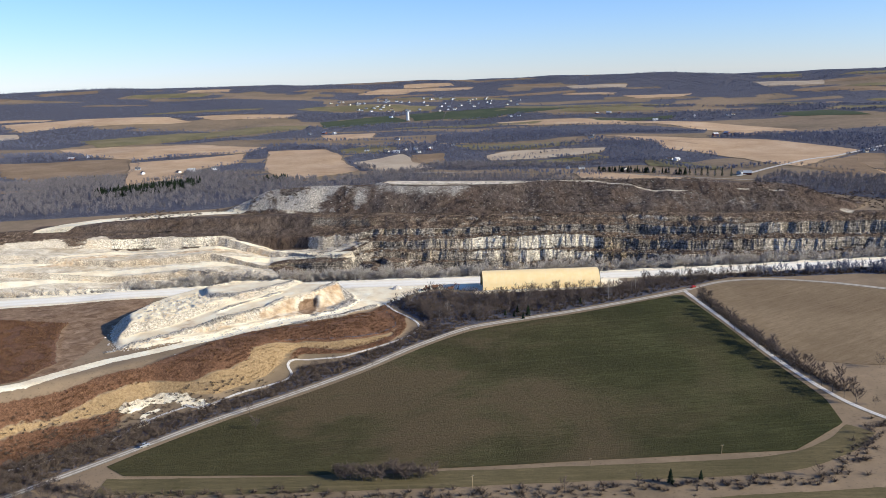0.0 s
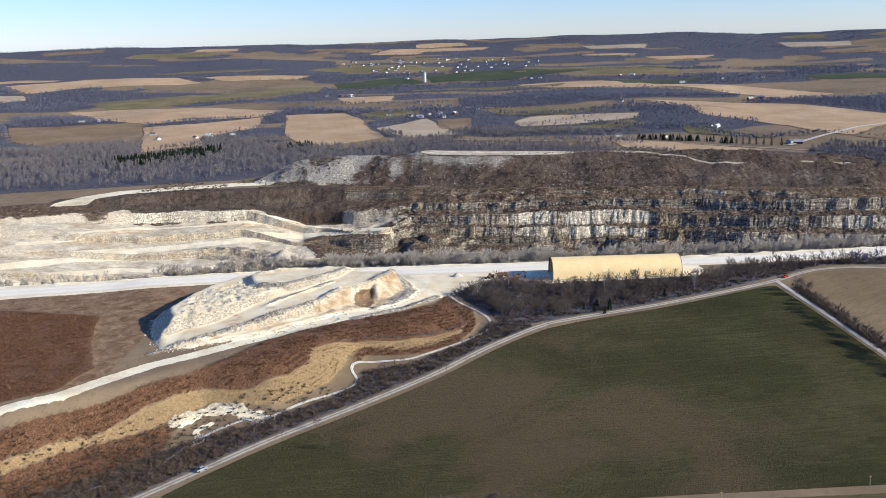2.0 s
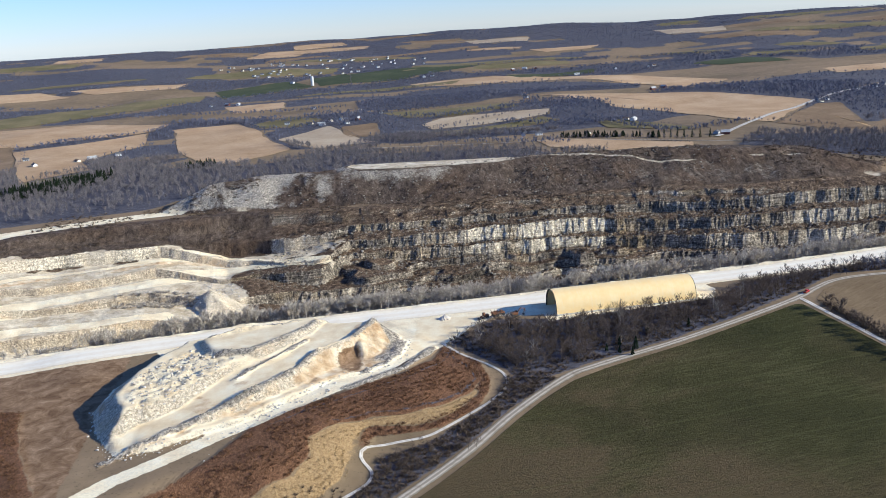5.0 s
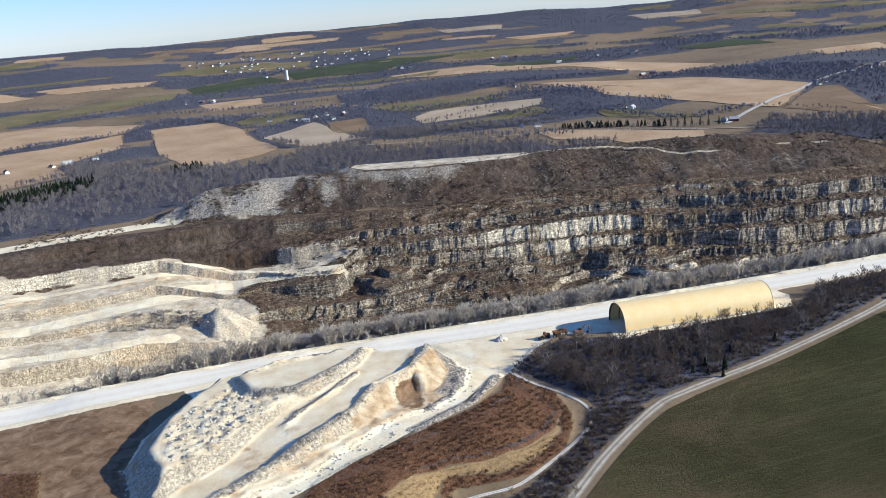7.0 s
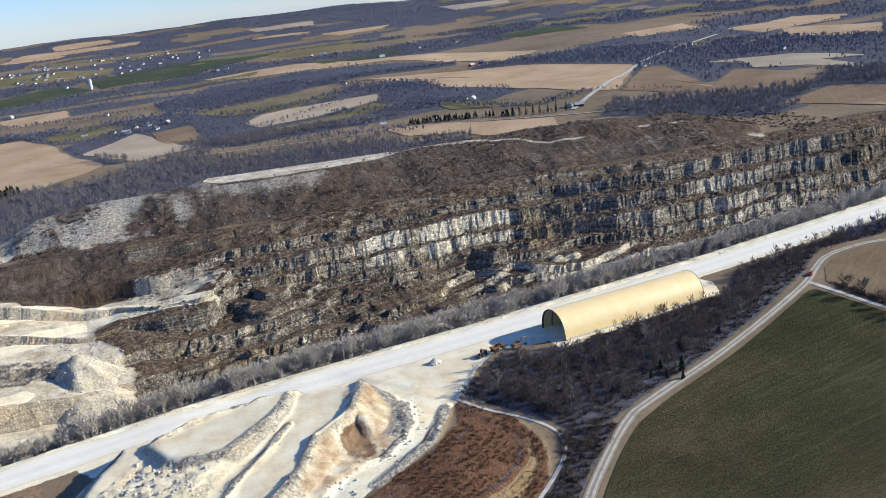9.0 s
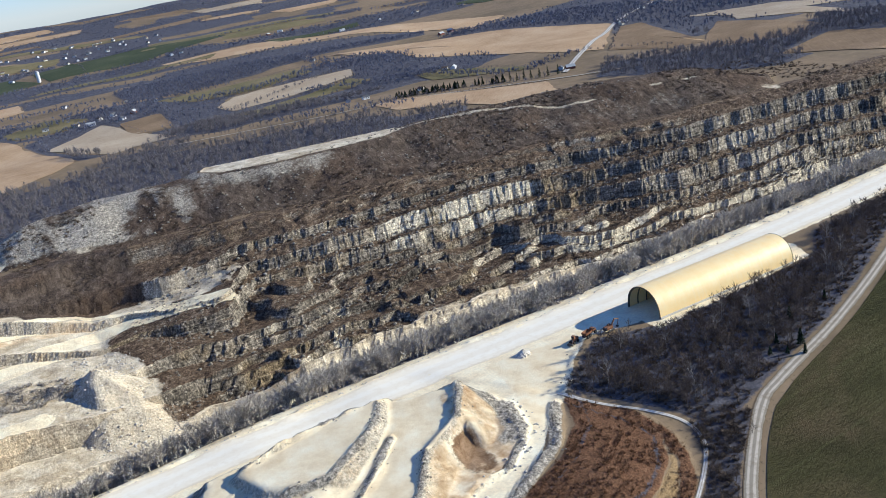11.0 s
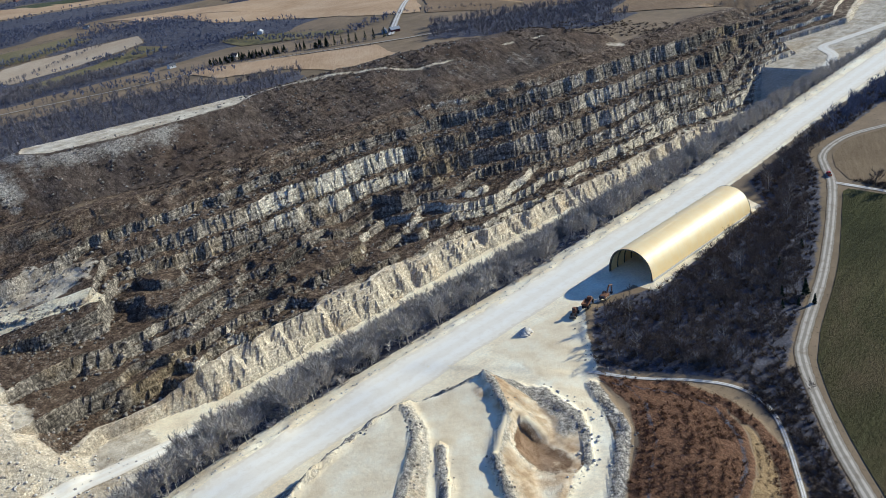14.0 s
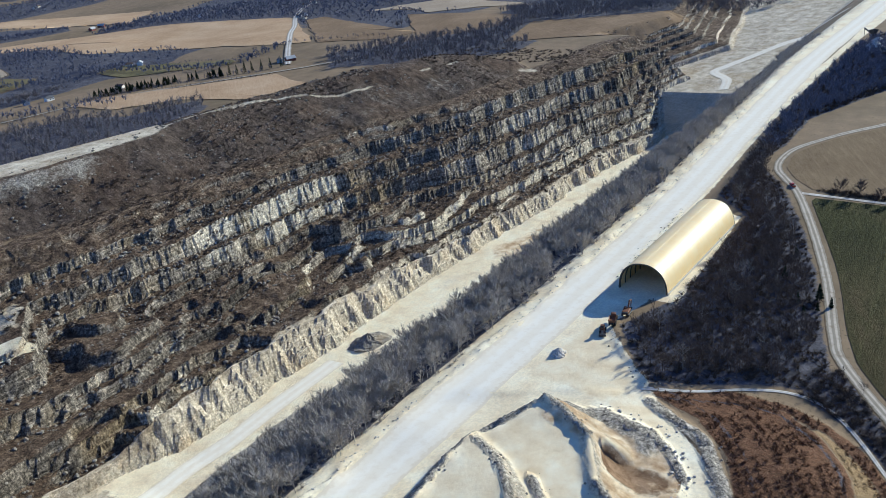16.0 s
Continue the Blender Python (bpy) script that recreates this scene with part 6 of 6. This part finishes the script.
def build_silo(x, y):
    s = tagged(new("silo"), "tall pale concrete silo with a domed cap", "silo")
    s.location = (x, y, float(ground_z(x, y)[0]))
    bm = bmesh.new()
    bmesh.ops.create_cone(bm, cap_ends=True, segments=20, radius1=4.5, radius2=4.5, depth=26, matrix=pose(0, 0, 13))
    part("drum", bm_mesh(bm, "drum", plain("silo_concrete", (0.62, 0.62, 0.60), 0.8)), s)
    bm = bmesh.new()
    bmesh.ops.create_uvsphere(bm, u_segments=20, v_segments=8, radius=4.6, matrix=pose(0, 0, 26) @ Matrix.Diagonal((1, 1, 0.6, 1)))
    part("cap", bm_mesh(bm, "cap", ROOFS[2], True), s, "pale metal dome")


build_silo(-112, 2846)


# ---- the near edge of the wheat field: creek bank, thicket, poles ----
strip("verge", [(-40, 358), (60, 354), (150, 358), (235, 364)], 30, VERGE, "dull green grass beyond the creek", 0.12, 4, 9, category="verge")
strip("verge", [(-168, 394), (-110, 392), (-60, 392), (54, 395), (150, 399), (190, 414), (212, 434)], 15, VERGE, "rough olive-brown grass verge between field and creek", 0.1, 4, 7, category="verge")
p = np.concatenate([sown(RND, [(-60, 401), (-55, 394), (-30, 391), (-5, 393), (-4, 400), (-30, 403)], 60)])
n = len(p)
stuff("thicket", BELT_UNIT, p, span(n, 0.5, 0.8), span(n, 0.4, 0.75), TWIGS, "leafless brown thicket on the edge of the field", "thicket", RND)
n = 420
p = curve_through([(-240, 395), (-190, 393), (-150, 383), (-85, 382), (25, 377), (90, 381), (165, 384), (195, 402), (212, 424), (230, 445)], 0.9)[:: 1]
p = p[RND.permutation(len(p))[:n]] + RND.normal(size=(min(n, len(p)), 2)) * 3.2
n = len(p)
stuff("creek_brush", BUSHES, p, span(n, 1.8, 5.0), span(n, 1.2, 4.2), BRUSH, "brown brush and weeds along the creek bank", "brush", RND)
n = 520
p = sown(RND, [(-152, 498), (-114, 512), (-102, 498), (-140, 470), (-178, 452), (-215, 428), (-250, 400), (-285, 425), (-230, 455), (-190, 476)], n)
stuff("bank_brush", BUSHES, p, span(n, 1.2, 3.4), span(n, 0.7, 2.4), BRUSH, "scattered dry brush below the reclaimed bank", "brush", RND)
n = 700
p = sown(RND, [(-265, 372), (-240, 365), (-177, 424), (-150, 452), (-176, 456), (-215, 425)], n)
stuff("corner_brush", BUSHES, p, span(n, 1.5, 4.0), span(n, 1.2, 4.2), BRUSH, "dense leafless brush at the road's bend", "brush", RND)
n = 260
p = sown(RND, [(-300, 380), (-240, 365), (-150, 384), (-190, 400), (-215, 420), (-260, 400)], n)
stuff("corner_brush", BELT_UNIT, p, span(n, 0.3, 0.6), span(n, 0.25, 0.5), TWIGS, "young leafless trees at the road's bend", "brush", RND)

lone = [tree_kind(80 + k, BARK, TWIGS, "bare hedgerow tree beside the farm lane", tall=10.5, wide=4.2, limbs=11, twigs=60, thin=0.05) for k in range(3)]
plant(lone, [(187, 604), (189, 590), (192, 583), (193, 566), (195, 548), (199, 536), (203, 538), (205, 514), (211, 522), (209, 502), (217, 498), (225, 489), (226, 474), (191, 575), (197, 556), (201, 527), (214, 508), (196, 542), (186, 622), (188, 612), (187, 597), (190, 571), (194, 559), (198, 545), (202, 520), (206, 508), (210, 495), (213, 486), (216, 478), (219, 470), (222, 462), (200, 531), (192, 578), (185, 632)], (0.75, 1.1), "trees beside the farm lane", RND)
hedge_line = curve_through([(184, 640), (187, 610), (192, 578), (200, 540), (212, 500), (220, 478)], 0.45) + np.array([3.2, 0.5])
n = len(hedge_line)
stuff("lane_hedge", BUSHES, hedge_line + RND.normal(size=(n, 2)) * 1.4, span(n, 2.0, 4.5), span(n, 1.8, 5.0), BRUSH, "dry leafless hedge along the farm lane", "hedge", RND)
loners = [tree_kind(90 + k, BARK, TWIGS, "lone bare tree beside the gravel road", tall=9, wide=4.0, limbs=10, twigs=24, thin=0.05) for k in range(2)]
plant(loners, [(171, 387), (257, 508), (-112, 468), (-105, 450), (-52, 528), (-48, 530), (-6, 573), (214, 427), (232, 460), (-128, 462), (-140, 456), (86, 382), (51, 378)], (0.55, 0.9), "scattered roadside trees", RND)
cedars = []
for k in range(2):
    wood, fine = cedar(70 + k, 5.0, 1.7)
    t = tagged(new("cedar"), "small dark green cedar", "tree")
    part("trunk", mesh_np("trunk", *wood, BARK), t)
    part("crown", mesh_np("crown", *fine, NEEDLES), t)
    cedars.append(t)
plant(cedars, [(101, 384), (116, 387), (49, 613), (46, 604), (40, 608), (56, 606), (52, 600), (290, 752), (70, 625), (96, 628)], (0.8, 1.6), "scattered cedars", RND)

POLE_WOOD = bark_paint("weathered_pole", (0.26, 0.19, 0.11), (0.46, 0.36, 0.22))
for x, y, h in ((9, 384, 7.0), (133, 411, 5.0), (67, 403, 4.0)):
    pole = tagged(new("utility_pole"), "pale weathered wooden pole beside the field", "pole")
    pole.location = (x, y, float(ground_z(x, y)[0]) - 0.2)
    part("shaft", mesh_np("shaft", *tube((0, 0, 0), (0.05, 0, h), 0.17, 0.11, 8), POLE_WOOD), pole)
    part("crossarm", box_mesh("crossarm", (1.5, 0.12, 0.14), (0.05, 0, h - 0.5), POLE_WOOD, 20, 0.02), pole)
    for s in (-0.6, 0.0, 0.6):
        part("insulator", mesh_np("insulator", *tube((0.05 + s * 0.94, s * 0.34, h - 0.43), (0.05 + s * 0.94, s * 0.34, h - 0.22), 0.05, 0.03, 6), WALLS[0]), pole)


# ---- loose rock ----
def boulder(seed):
    """A broken block one metre wide."""
    rnd = np.random.RandomState(seed)
    bm = bmesh.new()
    bmesh.ops.create_icosphere(bm, subdivisions=1, radius=0.5)
    for v in bm.verts:
        v.co *= 0.75 + 0.5 * rnd.rand()
        v.co.z = max(v.co.z * 0.8, -0.2) + 0.2
    bmesh.ops.triangulate(bm, faces=bm.faces)
    out = np.array([v.co[:] for v in bm.verts]), np.array([[v.index for v in f.verts] for f in bm.faces])
    bm.free()
    return out


BOULDERS = [boulder(k) for k in range(6)]


def rocks(name, places, lo, hi, material, label, squash=0.8):
    n = len(places)
    size = lo + (hi - lo) * RND.rand(n) ** 2.5
    stuff(name, BOULDERS, places, size, size * squash, material, label, "rocks", RND, 0.05)


rocks("rubble_field", sown(RND, RUBBLE, 420), 0.4, 1.8, WHITE_ROCK, "tipped heap of broken white limestone blocks")
for line, tall, half in WINDROWS[1:]:
    c = curve_through(line, 0.6)
    rocks("windrow_rocks", c + RND.normal(size=c.shape) * half * 0.8, 0.25, 1.1, GREY_ROCK, "row of pushed-up broken rock")
c = curve_through(WINDROWS[0][0], 0.8)
rocks("road_berm_rocks", c + RND.normal(size=c.shape) * 1.5, 0.2, 1.0, WHITE_ROCK, "white rock berm along the haul road")
c = curve_through(list(MOUND)[:9], 0.9)
rocks("mound_talus", c + RND.normal(size=c.shape) * 2.0, 0.3, 1.5, WHITE_ROCK, "fallen limestone blocks at the foot of the mound")
n = 9000
x, y = span(n, -330, 600), span(n, 895, 1030)
pz, into, v, ys = pit(x, y)
flat = np.zeros(n, bool)
for k in (4, 6, 8, 10, 12):
    flat |= (v > ys[k] - 9) & (v < ys[k] + 2)
rocks("bench_rubble", np.stack([x, y], 1)[flat & (x > -170)], 0.6, 3.6, GREY_ROCK, "fallen grey blocks on the quarry benches")
n = 11000
x, y = span(n, -180, 600), span(n, 880, 1030)
pz, into, v, ys = pit(x, y)
p = np.stack([x, y], 1)[(v > ys[2]) & (v < ys[13]) & (fractal(x, y, 28, 3, 27) > 0.47)]
rocks("wall_rubble", p, 0.4, 2.0, GREY_ROCK, "grey fallen blocks over the quarry wall")
n = 1500
x = span(n, -230, -130)
y = span(n, 850, 985)
rocks("talus_rubble", np.stack([x, y], 1)[inside(x, y, LEFT_PALE) > 2], 0.4, 2.2, WHITE_ROCK, "pale broken rock on the talus slope")
n = 1300
x, y = span(n, -270, 330), span(n, 1045, 1125)
rocks("spoil_rubble", np.stack([x, y], 1)[inside(x, y, HEAP) > 0], 0.7, 2.8, GREY_ROCK, "grey blocks scattered over the spoil heap")
n = 3000
x, y = span(n, -300, 60), span(n, 500, 600)
d = line_distance(x, y, RUST_TOP)[0]
p = np.stack([x, y], 1)[(np.abs(d - 4) < 3.5) & (RND.rand(n) < 0.8) & (x > -172)]
rocks("bank_rocks", p, 0.5, 1.8, WHITE_ROCK, "white blocks along the edge of the reclaimed bank")


def pile(x, y, radius, tall, material, label, seed=0):
    """A tipped cone of stone with a slumped, uneven outline."""
    rnd = np.random.RandomState(seed)
    rings, around = 9, 26
    v, f = [(0, 0, tall)], []
    for r in range(1, rings + 1):
        for k in range(around):
            a = k * 2 * math.pi / around
            q = radius * r / rings * (1 + 0.18 * math.sin(2 * a + seed) + 0.08 * rnd.normal() * (r / rings))
            v.append((math.cos(a) * q, math.sin(a) * q, tall * (1 - r / rings) ** 1.1 + 0.12 * tall * rnd.normal() * (0 < r < rings) * 0.5 - (0.3 if r == rings else 0)))
    f += [(0, 1 + k, 1 + (k + 1) % around) for k in range(around)]
    for r in range(rings - 1):
        for k in range(around):
            a, b = 1 + r * around + k, 1 + r * around + (k + 1) % around
            f += [(a, a + around, b + around), (a, b + around, b)]
    ob = tagged(new("gravel_mound", mesh_np("gravel_mound", v, f, material)), label, "mound")
    ob.location = (x, y, float(ground_z(x, y)[0]))
    return ob


pile(-40, 679.5, 3.8, 2.8, WHITE_ROCK, "small pale grey pile of crushed stone in the yard", 1)
pile(60, 886, 13, 6.5, GREY_ROCK, "grey pile of blasted rock on the pit floor", 2)
pile(570, 704, 15, 9, WHITE_ROCK, "white pile of crushed limestone beside the haul road", 3)
pile(596, 706, 12, 8, WHITE_ROCK, "white pile of crushed limestone beside the haul road", 4)

# ---- machines ----
ORANGE = plain("dusty_orange_paint", (0.20, 0.095, 0.05), 0.6)
RUBBER, DARK = plain("grey_rubber", (0.03, 0.03, 0.03), 0.9), plain("greasy_steel", (0.07, 0.065, 0.06), 0.6)
RED, SILVER = plain("red_car_paint", (0.42, 0.03, 0.02), 0.3), plain("silver_car_paint", (0.30, 0.31, 0.33), 0.3)


def wheel(parent, x, y, r, w, tyre=RUBBER, rim=DARK):
    a = tube((0, -w / 2, 0), (0, w / 2, 0), r, r, 14)
    cap = [(np.array([(0, s * w / 2, 0)] + [(math.cos(t) * r, s * w / 2, math.sin(t) * r) for t in np.arange(14) * 2 * math.pi / 14]), [(0, 1 + k, 1 + (k + 1) % 14) for k in range(14)]) for s in (-1, 1)]
    ob = part("wheel", mesh_np("wheel", *join_np([a] + cap), tyre), parent)
    ob.location = (x, y, r)
    part("rim", box_mesh("rim", (r * 0.9, w + 0.06, r * 0.9), (0, 0, 0), rim, 0, r * 0.2), ob)


def stand(ob, x, y, turn):
    ob.location, ob.rotation_euler = (x, y, float(ground_z(x, y)[0]) + 0.12), (0, 0, radians(turn))


def build_excavator(x, y, turn):
    e = tagged(new("excavator"), "dusty orange tracked excavator with its boom folded", "excavator")
    for s in (-1.35, 1.35):
        t = part("track", box_mesh("track", (4.6, 0.7, 1.0), (0, s, 0.5), DARK, 0, 0.25), e)
        for k in range(4):
            part("roller", mesh_np("roller", *tube((-1.5 + k, s - 0.37, 0.35), (-1.5 + k, s + 0.37, 0.35), 0.22, 0.22, 8), RUBBER), t)
    part("house", box_mesh("house", (4.2, 2.8, 1.3), (-0.4, 0, 1.8), ORANGE, 0, 0.15), e)
    c = part("cab", box_mesh("cab", (1.6, 1.1, 1.7), (0.9, 0.8, 2.2), ORANGE, 0, 0.12), e)
    part("window", box_mesh("window", (1.2, 1.14, 0.8), (1.0, 0.8, 2.5), PANE, 0, 0.05), c)
    part("counterweight", box_mesh("counterweight", (1.0, 2.7, 1.1), (-2.6, 0, 1.8), DARK, 0, 0.2), e)
    part("boom", mesh_np("boom", *join_np([tube((1.2, -0.3, 2.0), (3.6, -0.3, 4.8), 0.38, 0.34, 6), tube((3.6, -0.3, 4.8), (6.4, -0.3, 4.0), 0.34, 0.26, 6)]), ORANGE), e)
    part("stick", mesh_np("stick", *tube((6.4, -0.3, 4.0), (5.6, -0.3, 1.2), 0.26, 0.2, 6), ORANGE), e)
    part("bucket", box_mesh("bucket", (1.1, 1.3, 0.9), (5.3, -0.3, 0.6), DARK, 0, 0.2), e)
    stand(e, x, y, turn)


def build_hauler(x, y, turn):
    t = tagged(new("dump_truck"), "dusty orange articulated dump truck parked beside the wood", "dump truck")
    part("chassis", box_mesh("chassis", (8.6, 1.2, 0.6), (0, 0, 1.1), DARK, 0, 0.08), t)
    c = part("cab", box_mesh("cab", (1.7, 2.0, 1.7), (2.4, 0, 2.4), ORANGE, 0, 0.15), t)
    part("window", box_mesh("window", (1.2, 2.05, 0.7), (2.6, 0, 2.7), PANE, 0, 0.05), c)
    part("hood", box_mesh("hood", (1.7, 1.7, 1.0), (3.8, 0, 1.7), ORANGE, 0, 0.2), t)
    bm = bmesh.new()
    r = bmesh.ops.create_cube(bm, size=1.0, matrix=pose(-1.9, 0, 2.3) @ Matrix.Diagonal((5.0, 2.9, 1.5, 1)))
    for v in bm.verts:
        if v.co.z < 2.3:
            v.co.x = v.co.x * 0.8 - 0.2
            v.co.y *= 0.7
    top = [f for f in bm.faces if all(v.co.z > 2.9 for v in f.verts)]
    bmesh.ops.inset_region(bm, faces=top, thickness=0.12)
    bmesh.ops.translate(bm, verts=list({v for f in top for v in f.verts}), vec=(0, 0, -1.0))
    part("dump_body", bm_mesh(bm, "dump_body", ORANGE), t)
    for x0 in (3.2, -1.2, -3.0):
        for s in (-1.2, 1.2):
            wheel(t, x0, s, 0.85, 0.65)
    stand(t, x, y, turn)


def build_loader(x, y, turn):
    t = tagged(new("wheel_loader"), "dusty orange wheel loader with its bucket lowered", "wheel loader")
    part("body", box_mesh("body", (3.2, 1.9, 1.3), (-1.3, 0, 1.8), ORANGE, 0, 0.2), t)
    c = part("cab", box_mesh("cab", (1.4, 1.5, 1.7), (0.3, 0, 2.9), ORANGE, 0, 0.12), t)
    part("window", box_mesh("window", (1.45, 1.3, 0.8), (0.3, 0, 3.1), PANE, 0, 0.05), c)
    for s in (-0.6, 0.6):
        part("lift_arm", mesh_np("lift_arm", *tube((0.8, s, 2.0), (3.2, s, 0.8), 0.2, 0.16, 5), ORANGE), t)
    part("bucket", box_mesh("bucket", (1.2, 2.9, 1.1), (3.7, 0, 0.65), DARK, 0, 0.25), t)
    for x0 in (-1.6, 1.5):
        for s in (-1.05, 1.05):
            wheel(t, x0, s, 0.8, 0.6)
    stand(t, x, y, turn)


def build_pickup(x, y, turn, paint, label):
    t = tagged(new("pickup_truck"), label, "pickup")
    part("body", box_mesh("body", (5.4, 1.9, 0.75), (0, 0, 0.85), paint, 0, 0.14), t)
    c = part("cab", box_mesh("cab", (2.2, 1.7, 0.75), (0.2, 0, 1.55), paint, 0, 0.2), t)
    part("window", box_mesh("window", (2.0, 1.74, 0.42), (0.2, 0, 1.6), PANE, 0, 0.05), c)
    part("bed", box_mesh("bed", (1.9, 1.5, 0.1), (-1.75, 0, 1.24), DARK), t)
    part("bumper", box_mesh("bumper", (0.16, 1.8, 0.25), (2.75, 0, 0.6), DARK, 0, 0.04), t)
    for s in (-0.7, 0.7):
        part("headlight", box_mesh("headlight", (0.06, 0.35, 0.18), (2.71, s, 0.95), WALLS[0]), t, "clear headlight")
    for x0 in (-1.7, 1.75):
        for s in (-0.85, 0.85):
            wheel(t, x0, s, 0.38, 0.26)
    stand(t, x, y, turn)


build_loader(-16.5, 672, 205)
build_hauler(-8, 671.5, 20)
build_excavator(2.5, 670.5, 10)
build_pickup(186, 657.5, 38, RED, "bright red pickup truck on the gravel road")
build_pickup(-160, 434, 45, SILVER, "silver pickup truck on the gravel road")
build_hauler(552, 720, 200)


def build_crusher(x, y, turn):
    t = tagged(new("crushing_plant"), "dark steel crushing plant with sloping conveyors", "crushing plant")
    for dx in (-3, 3):
        for dy in (-2.5, 2.5):
            part("leg", mesh_np("leg", *tube((dx, dy, 0), (dx, dy, 7), 0.25, 0.25, 6), DARK), t)
    part("hopper", mesh_np("hopper", *tube((0, 0, 6), (0, 0, 10), 2.4, 4.4, 4), DARK), t)
    part("housing", box_mesh("housing", (5, 4, 4), (0, 0, 4.6), DARK, 0, 0.2), t)
    for a, b in (((2, 0, 5), (18, 3, 9)), ((-2, 0, 3), (-15, -5, 8))):
        part("conveyor", mesh_np("conveyor", *tube(a, b, 0.8, 0.8, 4), DARK), t)
        part("support", mesh_np("support", *tube((b[0], b[1], 0), (b[0], b[1], b[2]), 0.25, 0.25, 5), DARK), t)
    stand(t, x, y, turn)


build_crusher(620, 716, 30)
